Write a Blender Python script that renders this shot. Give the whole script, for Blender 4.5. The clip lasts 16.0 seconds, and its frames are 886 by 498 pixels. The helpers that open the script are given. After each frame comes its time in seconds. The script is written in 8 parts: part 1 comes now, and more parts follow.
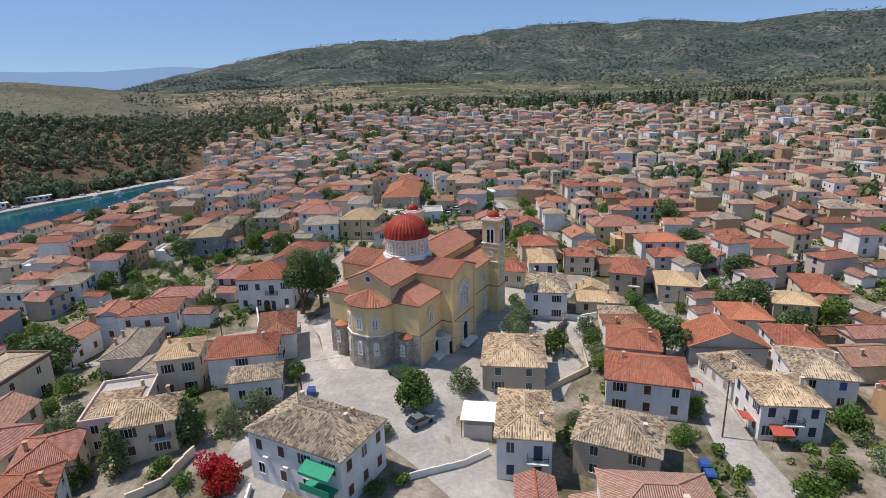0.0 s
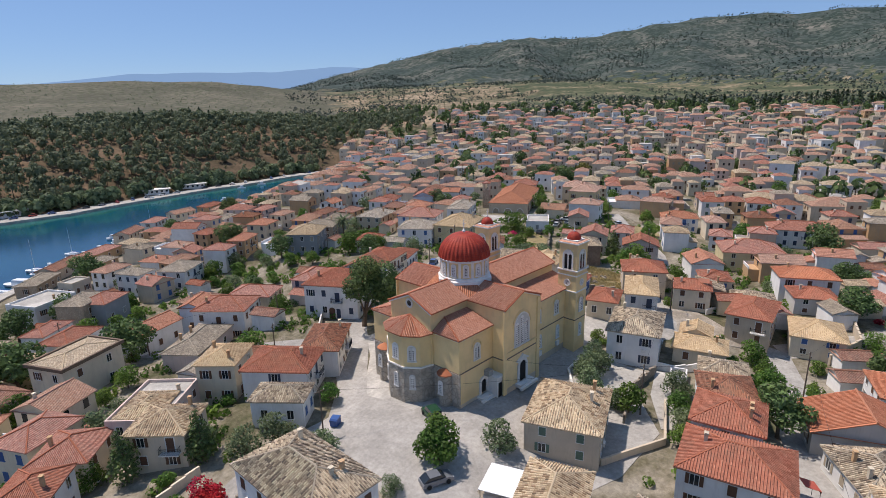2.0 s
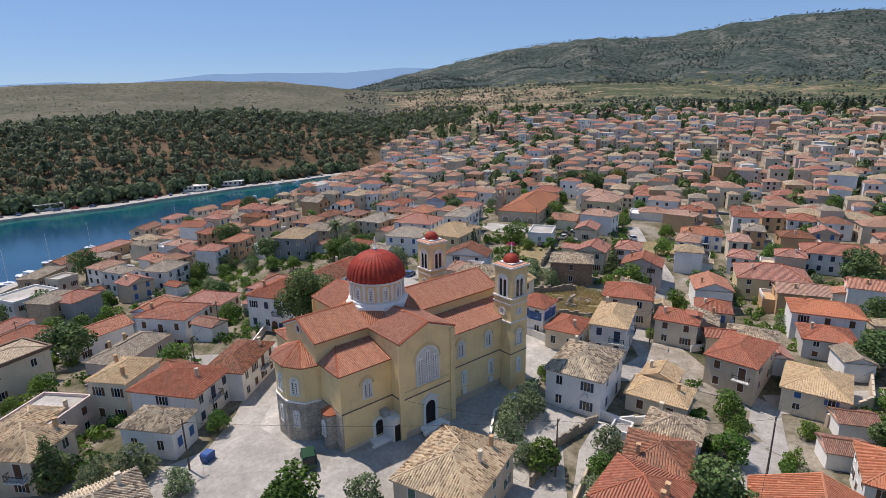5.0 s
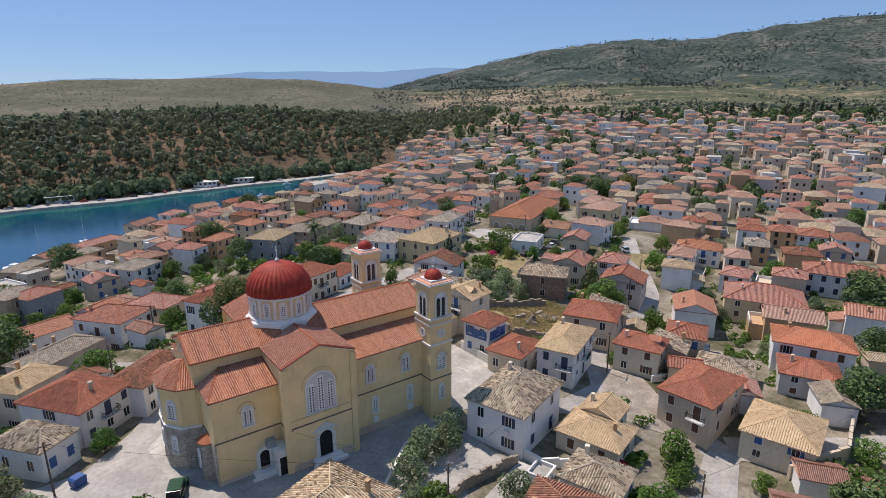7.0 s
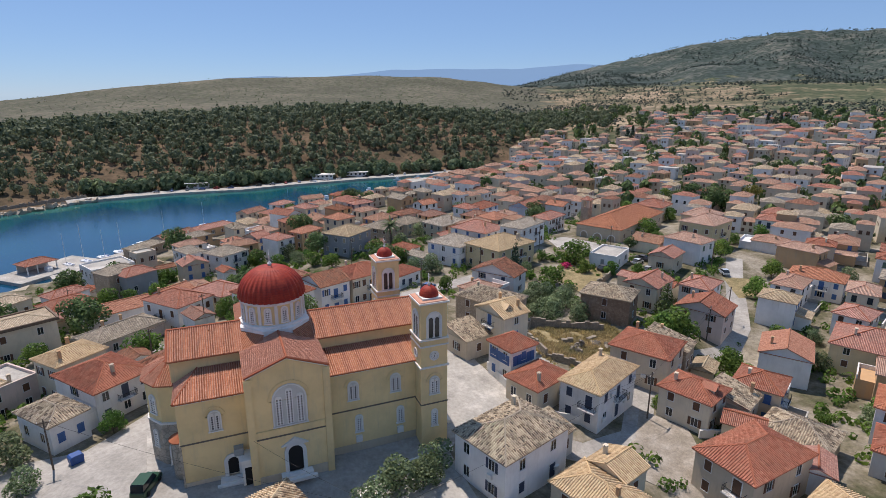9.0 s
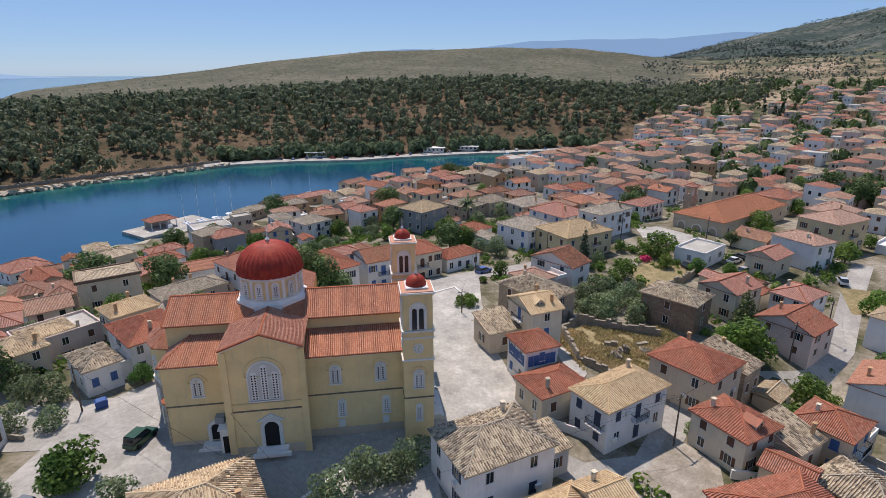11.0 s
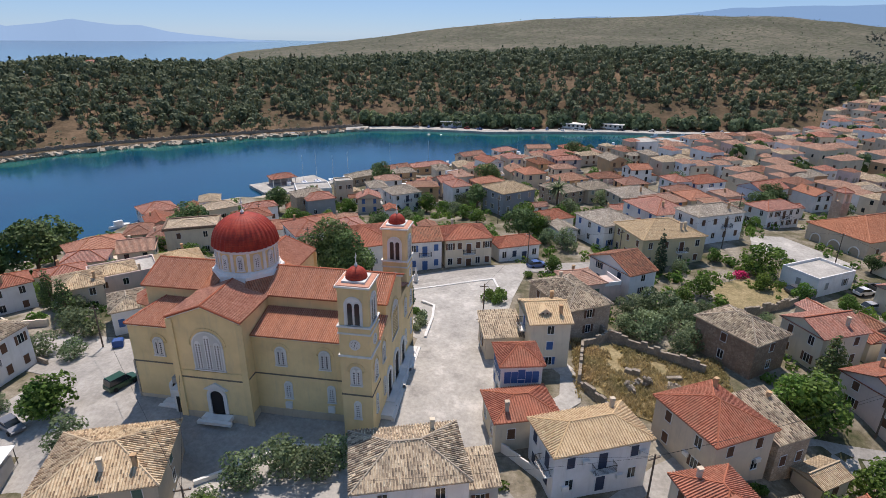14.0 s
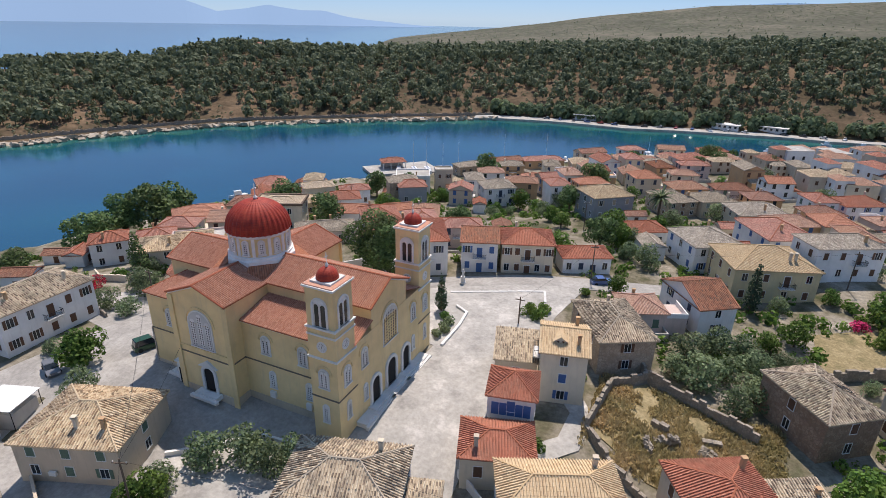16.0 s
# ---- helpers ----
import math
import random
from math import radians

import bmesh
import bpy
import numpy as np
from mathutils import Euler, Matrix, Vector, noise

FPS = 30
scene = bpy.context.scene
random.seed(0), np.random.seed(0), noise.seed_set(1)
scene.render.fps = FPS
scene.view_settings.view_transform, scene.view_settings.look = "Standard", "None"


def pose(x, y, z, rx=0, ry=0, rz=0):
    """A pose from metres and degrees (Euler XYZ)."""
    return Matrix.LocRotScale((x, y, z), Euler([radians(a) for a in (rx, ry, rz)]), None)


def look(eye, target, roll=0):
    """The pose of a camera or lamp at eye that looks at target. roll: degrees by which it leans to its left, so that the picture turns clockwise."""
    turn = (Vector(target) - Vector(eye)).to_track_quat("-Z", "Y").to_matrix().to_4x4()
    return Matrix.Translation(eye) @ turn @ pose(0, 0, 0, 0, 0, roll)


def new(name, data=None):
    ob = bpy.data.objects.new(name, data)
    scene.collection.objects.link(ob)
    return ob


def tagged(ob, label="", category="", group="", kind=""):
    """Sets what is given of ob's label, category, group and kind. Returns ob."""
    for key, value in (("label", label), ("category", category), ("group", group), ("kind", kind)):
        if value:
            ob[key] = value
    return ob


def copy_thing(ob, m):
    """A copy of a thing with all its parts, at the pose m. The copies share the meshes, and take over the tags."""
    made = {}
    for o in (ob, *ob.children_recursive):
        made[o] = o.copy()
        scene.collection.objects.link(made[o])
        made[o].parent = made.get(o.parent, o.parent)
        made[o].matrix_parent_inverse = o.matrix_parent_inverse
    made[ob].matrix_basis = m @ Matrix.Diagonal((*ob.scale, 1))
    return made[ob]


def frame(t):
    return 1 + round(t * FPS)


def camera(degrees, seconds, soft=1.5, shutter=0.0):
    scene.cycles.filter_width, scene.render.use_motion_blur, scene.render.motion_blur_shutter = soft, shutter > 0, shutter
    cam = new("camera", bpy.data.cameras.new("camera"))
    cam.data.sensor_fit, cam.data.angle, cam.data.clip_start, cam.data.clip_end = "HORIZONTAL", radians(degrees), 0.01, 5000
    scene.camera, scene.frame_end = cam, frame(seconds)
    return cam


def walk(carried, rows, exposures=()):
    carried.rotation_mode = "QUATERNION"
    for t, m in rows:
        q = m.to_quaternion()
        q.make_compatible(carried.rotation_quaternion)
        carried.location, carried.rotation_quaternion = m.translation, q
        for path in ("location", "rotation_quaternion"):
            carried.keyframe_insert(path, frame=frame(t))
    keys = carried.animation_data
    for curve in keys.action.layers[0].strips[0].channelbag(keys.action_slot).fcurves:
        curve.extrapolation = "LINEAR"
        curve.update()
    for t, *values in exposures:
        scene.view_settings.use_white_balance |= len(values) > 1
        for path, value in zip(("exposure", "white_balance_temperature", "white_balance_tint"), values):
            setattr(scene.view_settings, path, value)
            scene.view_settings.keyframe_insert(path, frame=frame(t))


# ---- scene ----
cam = camera(77.8, 16.0, soft=0.8)
PATH = [
    (0, (-85.409, -54.289, 45.139), (-83.722, -53.365, 44.593), -1.6),
    (0.5, (-80.193, -55.037, 45.264), (-78.577, -53.992, 44.72), -1.5),
    (1, (-75.411, -55.891, 45.23), (-73.869, -54.738, 44.688), -1.5),
    (1.5, (-71.068, -56.908, 45.232), (-69.604, -55.656, 44.692), -1.4),
    (2, (-66.704, -58.128, 45.209), (-65.307, -56.802, 44.671), -1.4),
    (2.5, (-62.497, -59.309, 45.197), (-61.156, -57.926, 44.659), -1.3),
    (3, (-58.424, -60.716, 45.066), (-57.133, -59.285, 44.532), -1.3),
    (3.5, (-54.395, -61.98, 44.967), (-53.135, -60.521, 44.434), -1.1),
    (4, (-50.257, -63.412, 44.994), (-49.016, -61.937, 44.46), -1.1),
    (4.5, (-46.064, -64.723, 44.932), (-44.832, -63.24, 44.399), -1.0),
    (5, (-42.059, -66.106, 44.749), (-40.828, -64.622, 44.218), -1.0),
    (5.2, (-40.533, -66.644, 44.69), (-39.301, -65.16, 44.16), -1.0),
    (7.3, (-21.039, -70.451, 44.299), (-19.937, -68.869, 43.768), -0.2),
    (7.5, (-19.246, -70.91, 44.525), (-18.176, -69.306, 43.992), -0.3),
    (8, (-14.844, -71.61, 44.865), (-13.87, -69.947, 44.33), -0.1),
    (8.5, (-10.07, -71.89, 44.847), (-9.207, -70.167, 44.311), -0.0),
    (9, (-5.506, -72.16, 44.818), (-4.764, -70.382, 44.28), 0.1),
    (9.5, (-1.132, -72.364, 44.837), (-0.509, -70.546, 44.284), 0.3),
    (10, (3.137, -72.281, 44.801), (3.649, -70.436, 44.22), 0.4),
    (10.2, (4.932, -72.092, 44.721), (5.397, -70.239, 44.13), 0.4),
    (12.3, (23.31, -70.673, 45.585), (23.336, -68.79, 44.911), 0.0),
    (12.5, (24.706, -69.891, 45.618), (24.689, -68.011, 44.936), 0.3),
    (13, (28.846, -68.466, 45.837), (28.706, -66.598, 45.136), 0.4),
    (13.5, (32.893, -66.537, 45.623), (32.683, -64.68, 44.909), 0.5),
    (14, (36.717, -64.399, 45.634), (36.44, -62.557, 44.908), 0.7),
    (14.5, (40.558, -62.004, 45.699), (40.176, -60.186, 44.959), 0.9),
    (15, (44.426, -59.409, 45.642), (43.929, -57.624, 44.889), 1.0),
    (15.5, (48.143, -56.448, 45.685), (47.524, -54.708, 44.917), 1.2),
    (16, (52.007, -53.331, 46.03), (51.247, -51.65, 45.257), 1.2),
]
walk(cam, [(t, look(eye, target, roll)) for t, eye, target, roll in PATH], [(0, -0.04), (12.5, -0.04), (15, 0.05), (16, 0.08)])

# ---- world, sun ----
SUN = Vector((-0.10, 0.43, 0.895)).normalized()
world = bpy.data.worlds.new("sky")
scene.world = world
world.use_nodes = True
wn = world.node_tree
sky = wn.nodes.new("ShaderNodeTexSky")
sky.sky_type, sky.sun_disc = "NISHITA", False
sky.sun_elevation = math.asin(SUN.z)
sky.sun_rotation = math.atan2(SUN.x, SUN.y)
sky.altitude, sky.air_density, sky.dust_density, sky.ozone_density = 1800, 1.0, 0.0, 2.0
tint = wn.nodes.new("ShaderNodeMix")
tint.data_type, tint.blend_type = "RGBA", "MULTIPLY"
tint.inputs["Factor"].default_value = 1.0
tint.inputs["B"].default_value = (0.84, 0.95, 1.22, 1)
wn.links.new(sky.outputs[0], tint.inputs["A"])
haze = wn.nodes.new("ShaderNodeMix")
haze.data_type = "RGBA"
haze.inputs["Factor"].default_value = 0.55
haze.inputs["B"].default_value = (2.55, 4.1, 6.75, 1)
wn.links.new(tint.outputs["Result"], haze.inputs["A"])
wn.links.new(haze.outputs["Result"], wn.nodes["Background"].inputs[0])
wn.nodes["Background"].inputs[1].default_value = 0.10
sun = new("sun", bpy.data.lights.new("sun", "SUN"))
sun.data.energy, sun.data.angle, sun.data.color = 4.9, radians(0.55), (1.0, 0.885, 0.81)
sun.matrix_world = look((0, 0, 300), Vector((0, 0, 300)) - SUN)

RNG = random.Random(7)
NPR = np.random.RandomState(5)


# ---- materials ----
def mat(name, rough=0.85, metal=0.0, spec=0.3):
    m = bpy.data.materials.new(name)
    m.use_nodes = True
    b = m.node_tree.nodes["Principled BSDF"]
    b.inputs["Roughness"].default_value = rough
    b.inputs["Metallic"].default_value = metal
    b.inputs["Specular IOR Level"].default_value = spec
    return m, m.node_tree, b


def node(nt, kind, **inputs):
    n = nt.nodes.new("ShaderNode" + kind)
    for k, v in inputs.items():
        n.inputs[k.replace("_", " ")].default_value = v
    return n


def ramp(nt, fac, stops):
    r = nt.nodes.new("ShaderNodeValToRGB")
    e = r.color_ramp.elements
    while len(e) < len(stops):
        e.new(0.5)
    for el, (p, c) in zip(e, stops):
        el.position, el.color = p, (*c, 1) if len(c) == 3 else c
    nt.links.new(fac, r.inputs[0])
    return r.outputs[0]


def mix(nt, fac, a, b, mode="MIX"):
    n = nt.nodes.new("ShaderNodeMix")
    n.data_type, n.blend_type = "RGBA", mode
    for s, v in ((n.inputs["Factor"], fac), (n.inputs["A"], a), (n.inputs["B"], b)):
        if isinstance(v, (int, float)):
            s.default_value = v
        elif isinstance(v, tuple):
            s.default_value = (*v, 1)
        else:
            nt.links.new(v, s)
    return n.outputs["Result"]


def calc(nt, op, a, b=0.0, c=0.0):
    n = nt.nodes.new("ShaderNodeMath")
    n.operation = op
    for s, v in zip(n.inputs, (a, b, c)):
        if isinstance(v, (int, float)):
            s.default_value = v
        else:
            nt.links.new(v, s)
    return n.outputs[0]


def coords(nt, kind="Object"):
    return nt.nodes.new("ShaderNodeTexCoord").outputs[kind]


def world_pos(nt):
    return nt.nodes.new("ShaderNodeNewGeometry").outputs["Position"]


def noise_tex(nt, vec, scale, detail=3.0, rough=0.6):
    n = node(nt, "TexNoise", Scale=scale, Detail=detail, Roughness=rough)
    nt.links.new(vec, n.inputs["Vector"])
    return n.outputs["Fac"]


def bump(nt, b, height, strength, dist):
    n = node(nt, "Bump", Strength=strength, Distance=dist)
    nt.links.new(height, n.inputs["Height"])
    nt.links.new(n.outputs[0], b.inputs["Normal"])


def shade(c, f):
    return tuple(min(1.0, x * f) for x in c)


def plaster(name, c, dirt=0.5, rough=0.9):
    """Painted render with faint mottling, rain streaks and a fine grain."""
    m, nt, b = mat(name, rough, spec=0.2)
    p = world_pos(nt)
    big = ramp(nt, noise_tex(nt, p, 0.35, 4), [(0.3, shade(c, 0.86)), (0.6, c), (0.8, shade(c, 1.04))])
    streak = nt.nodes.new("ShaderNodeMapping")
    streak.inputs["Scale"].default_value = (1.6, 1.6, 0.22)
    nt.links.new(p, streak.inputs[0])
    s = noise_tex(nt, streak.outputs[0], 1.0, 5, 0.7)
    f = calc(nt, "MULTIPLY", ramp(nt, s, [(0.52, (0, 0, 0)), (0.75, (1, 1, 1))]), dirt)
    col = mix(nt, f, big, shade((0.42, 0.38, 0.32), 0.85))
    rnd = nt.nodes.new("ShaderNodeObjectInfo").outputs["Random"]
    v = calc(nt, "MULTIPLY_ADD", rnd, 0.16, 0.9)
    hsv = node(nt, "HueSaturation")
    nt.links.new(v, hsv.inputs["Value"])
    nt.links.new(col, hsv.inputs["Color"])
    nt.links.new(hsv.outputs[0], b.inputs["Base Color"])
    bump(nt, b, noise_tex(nt, p, 6, 4), 0.25, 0.02)
    return m


def tiles(name, cols, old=0.4, pitch=0.24, row=0.36, vary=1.0):
    """Barrel tiles on the roof's own plan: u along the eaves, v up the slope, in metres."""
    m, nt, b = mat(name, 0.9, spec=0.15)
    uv = nt.nodes.new("ShaderNodeSeparateXYZ")
    nt.links.new(coords(nt, "UV"), uv.inputs[0])
    wob = noise_tex(nt, coords(nt, "UV"), 0.5, 2)
    u = calc(nt, "MULTIPLY_ADD", wob, 0.25 * old, uv.outputs[0])
    u = calc(nt, "DIVIDE", u, pitch)
    v = calc(nt, "DIVIDE", uv.outputs[1], row)
    fu, fv = calc(nt, "FLOOR", u), calc(nt, "FLOOR", v)
    comb = nt.nodes.new("ShaderNodeCombineXYZ")
    rnd = nt.nodes.new("ShaderNodeObjectInfo").outputs["Random"]
    nt.links.new(fu, comb.inputs[0]), nt.links.new(fv, comb.inputs[1]), nt.links.new(rnd, comb.inputs[2])
    wn_ = nt.nodes.new("ShaderNodeTexWhiteNoise")
    nt.links.new(comb.outputs[0], wn_.inputs["Vector"])
    per = ramp(nt, wn_.outputs["Value"], [(0.0, cols[0]), (0.45, cols[1]), (0.75, cols[2]), (1.0, cols[3])])
    stain = noise_tex(nt, world_pos(nt), 0.45, 6, 0.7)
    col = mix(nt, calc(nt, "MULTIPLY", ramp(nt, stain, [(0.45, (0, 0, 0)), (0.72, (1, 1, 1))]), old), per, cols[4])
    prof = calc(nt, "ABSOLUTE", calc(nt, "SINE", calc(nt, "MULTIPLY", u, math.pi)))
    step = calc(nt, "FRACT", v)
    # Shade in the valleys between tile columns, darkened into the clay colour.
    valley_shade = ramp(nt, prof, [(0.0, (1, 1, 1)), (0.5, (0, 0, 0))])
    col = mix(nt, calc(nt, "MULTIPLY", valley_shade, 0.75), col, shade(cols[0], 0.3))
    hsv = node(nt, "HueSaturation")
    nt.links.new(calc(nt, "MULTIPLY_ADD", rnd, 0.3 * vary, 1.0 - 0.15 * vary), hsv.inputs["Value"])
    nt.links.new(calc(nt, "MULTIPLY_ADD", rnd, -0.25 * vary, 1.0 + 0.08 * vary), hsv.inputs["Saturation"])
    nt.links.new(col, hsv.inputs["Color"])
    nt.links.new(hsv.outputs[0], b.inputs["Base Color"])
    h = calc(nt, "ADD", prof, calc(nt, "MULTIPLY", step, -0.35))
    h = calc(nt, "ADD", h, calc(nt, "MULTIPLY", wn_.outputs["Value"], 0.35 * old))
    bump(nt, b, h, 1.0, 0.13)
    return m


def tile_piece(name, cols, old=0.4):
    """Single fired-clay tiles: each its own tone, with lichen and soot over many."""
    m, nt, b = mat(name, 0.9, spec=0.15)
    isl = nt.nodes.new("ShaderNodeNewGeometry").outputs["Random Per Island"]
    per = ramp(nt, isl, [(0.0, shade(cols[4], 0.9) if old > 0.5 else cols[0]), (0.05 + 0.27 * old, cols[0]), (0.46, cols[1]), (0.9 - 0.1 * old, cols[1] if old < 0.5 else cols[2]), (1.0, cols[2])])
    p = world_pos(nt)
    stain = noise_tex(nt, p, 0.5, 6, 0.72)
    col = mix(nt, calc(nt, "MULTIPLY", ramp(nt, stain, [(0.44, (0, 0, 0)), (0.68, (1, 1, 1))]), min(0.9, old + 0.1)), per, cols[4])
    fine = noise_tex(nt, p, 9.0, 4, 0.7)
    col = mix(nt, 0.45, col, ramp(nt, fine, [(0.3, (0.3, 0.3, 0.3)), (0.7, (0.78, 0.78, 0.78))]), "OVERLAY")
    nt.links.new(col, b.inputs["Base Color"])
    bump(nt, b, fine, 0.4, 0.02)
    return m


def paint(name, c, rough=0.5, metal=0.0, spec=0.4, var=0.12):
    m, nt, b = mat(name, rough, metal, spec)
    col = ramp(nt, noise_tex(nt, world_pos(nt), 2.5, 4), [(0.3, shade(c, 1 - var)), (0.7, shade(c, 1 + var * 0.5))])
    nt.links.new(col, b.inputs["Base Color"])
    return m


def stone(name, a, c, scale=1.6, rough=0.95):
    m, nt, b = mat(name, rough, spec=0.15)
    p = world_pos(nt)
    vor = node(nt, "TexVoronoi", Scale=scale)
    nt.links.new(p, vor.inputs["Vector"])
    edge = node(nt, "TexVoronoi", Scale=scale)
    edge.feature = "DISTANCE_TO_EDGE"
    nt.links.new(p, edge.inputs["Vector"])
    sep = nt.nodes.new("ShaderNodeSeparateColor")
    nt.links.new(vor.outputs["Color"], sep.inputs[0])
    col = mix(nt, sep.outputs[0], a, c)
    col = mix(nt, ramp(nt, noise_tex(nt, p, 0.8, 5), [(0.4, (0, 0, 0)), (0.7, (0.6, 0.6, 0.6))]), col, shade(a, 0.55))
    joint = ramp(nt, edge.outputs["Distance"], [(0.02, (0, 0, 0)), (0.09, (1, 1, 1))])
    col = mix(nt, calc(nt, "SUBTRACT", 1.0, joint), col, shade(c, 0.6))
    nt.links.new(col, b.inputs["Base Color"])
    bump(nt, b, joint, 0.6, 0.05)
    return m


def leafy(name, dark, lit, trans=0.25):
    m, nt, b = mat(name, 0.65, spec=0.25)
    isl = nt.nodes.new("ShaderNodeNewGeometry").outputs["Random Per Island"]
    col = ramp(nt, isl, [(0.0, dark), (0.6, lit), (1.0, shade(lit, 1.35))])
    rnd = nt.nodes.new("ShaderNodeObjectInfo").outputs["Random"]
    hsv = node(nt, "HueSaturation")
    wide = noise_tex(nt, world_pos(nt), 0.11, 2, 0.6)
    nt.links.new(calc(nt, "MULTIPLY", calc(nt, "MULTIPLY_ADD", rnd, 0.35, 0.82), calc(nt, "MULTIPLY_ADD", wide, 1.5, 0.25)), hsv.inputs["Value"])
    nt.links.new(calc(nt, "ADD", calc(nt, "MULTIPLY_ADD", rnd, 0.02, 0.49), calc(nt, "MULTIPLY_ADD", wide, -0.10, 0.05)), hsv.inputs["Hue"])
    nt.links.new(col, hsv.inputs["Color"])
    nt.links.new(hsv.outputs[0], b.inputs["Base Color"])
    t = nt.nodes.new("ShaderNodeBsdfTranslucent")
    nt.links.new(hsv.outputs[0], t.inputs["Color"])
    ms = node(nt, "MixShader", Fac=trans)
    nt.links.new(b.outputs[0], ms.inputs[1]), nt.links.new(t.outputs[0], ms.inputs[2])
    nt.links.new(ms.outputs[0], nt.nodes["Material Output"].inputs[0])
    return m


def ground_mat(name, stops, scale, fine, bumps=0.05, spots=None, soft=0.55):
    """Earth, grass or scrub: two scales of mottling and, where asked, dark clumps."""
    m, nt, b = mat(name, 0.97, spec=0.1)
    p = world_pos(nt)
    col = ramp(nt, noise_tex(nt, p, scale, 6, 0.65), stops)
    f = noise_tex(nt, p, fine, 5, 0.7)
    col = mix(nt, soft, col, ramp(nt, f, [(0.3, (0.25, 0.25, 0.25)), (0.7, (0.85, 0.85, 0.85))]), "OVERLAY")
    if spots:
        v = node(nt, "TexVoronoi", Scale=spots[1])
        nt.links.new(p, v.inputs["Vector"])
        dens = noise_tex(nt, p, scale * 2.3, 4)
        rad = calc(nt, "MULTIPLY", dens, spots[3])
        k = calc(nt, "LESS_THAN", v.outputs["Distance"], rad)
        col = mix(nt, calc(nt, "MULTIPLY", k, spots[2]), col, spots[0])
    nt.links.new(col, b.inputs["Base Color"])
    bump(nt, b, f, 0.7, bumps)
    return m


TILE = {
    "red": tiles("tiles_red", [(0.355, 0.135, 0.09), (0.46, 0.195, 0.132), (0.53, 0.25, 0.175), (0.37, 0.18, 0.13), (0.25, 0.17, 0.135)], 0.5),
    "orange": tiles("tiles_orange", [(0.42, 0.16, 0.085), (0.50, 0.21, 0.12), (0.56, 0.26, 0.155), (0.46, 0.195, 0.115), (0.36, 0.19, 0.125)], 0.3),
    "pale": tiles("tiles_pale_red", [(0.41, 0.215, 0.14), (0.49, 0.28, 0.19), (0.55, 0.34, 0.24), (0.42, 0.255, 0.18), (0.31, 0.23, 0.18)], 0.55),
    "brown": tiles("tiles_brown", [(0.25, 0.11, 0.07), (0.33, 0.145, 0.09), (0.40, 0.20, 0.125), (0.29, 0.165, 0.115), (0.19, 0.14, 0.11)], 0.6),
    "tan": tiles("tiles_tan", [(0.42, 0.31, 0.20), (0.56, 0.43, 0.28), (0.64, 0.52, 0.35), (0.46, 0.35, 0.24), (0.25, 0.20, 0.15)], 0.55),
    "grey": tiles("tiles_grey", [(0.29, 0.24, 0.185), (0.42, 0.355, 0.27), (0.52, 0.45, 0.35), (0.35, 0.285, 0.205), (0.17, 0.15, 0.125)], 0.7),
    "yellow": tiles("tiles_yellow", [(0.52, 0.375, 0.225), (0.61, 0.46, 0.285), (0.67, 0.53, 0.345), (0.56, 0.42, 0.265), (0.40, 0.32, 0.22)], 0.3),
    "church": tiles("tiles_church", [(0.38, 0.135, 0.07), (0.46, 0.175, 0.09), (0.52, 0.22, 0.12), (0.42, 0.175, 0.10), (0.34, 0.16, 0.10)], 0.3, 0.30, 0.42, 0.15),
}
PIECE = {k: tile_piece("clay_" + k, c, o) for k, c, o in (
    ("red", [(0.32, 0.12, 0.075), (0.42, 0.17, 0.11), (0.50, 0.23, 0.15), (0.37, 0.16, 0.105), (0.22, 0.14, 0.10)], 0.35),
    ("orange", [(0.42, 0.16, 0.085), (0.50, 0.21, 0.12), (0.56, 0.26, 0.155), (0.46, 0.195, 0.115), (0.36, 0.19, 0.125)], 0.25),
    ("pale", [(0.40, 0.20, 0.14), (0.50, 0.27, 0.195), (0.56, 0.33, 0.25), (0.45, 0.25, 0.185), (0.34, 0.24, 0.19)], 0.4),
    ("brown", [(0.25, 0.11, 0.07), (0.33, 0.145, 0.09), (0.42, 0.21, 0.13), (0.29, 0.165, 0.115), (0.17, 0.12, 0.09)], 0.55),
    ("tan", [(0.38, 0.26, 0.16), (0.58, 0.44, 0.28), (0.70, 0.56, 0.38), (0.46, 0.35, 0.24), (0.20, 0.155, 0.11)], 0.55),
    ("grey", [(0.27, 0.205, 0.145), (0.46, 0.37, 0.26), (0.61, 0.51, 0.37), (0.35, 0.285, 0.205), (0.15, 0.125, 0.10)], 0.7),
    ("yellow", [(0.48, 0.34, 0.20), (0.61, 0.46, 0.285), (0.69, 0.545, 0.35), (0.56, 0.42, 0.265), (0.34, 0.26, 0.18)], 0.3),
    ("church", [(0.44, 0.215, 0.145), (0.52, 0.27, 0.185), (0.58, 0.33, 0.24), (0.48, 0.24, 0.16), (0.40, 0.215, 0.15)], 0.25))}
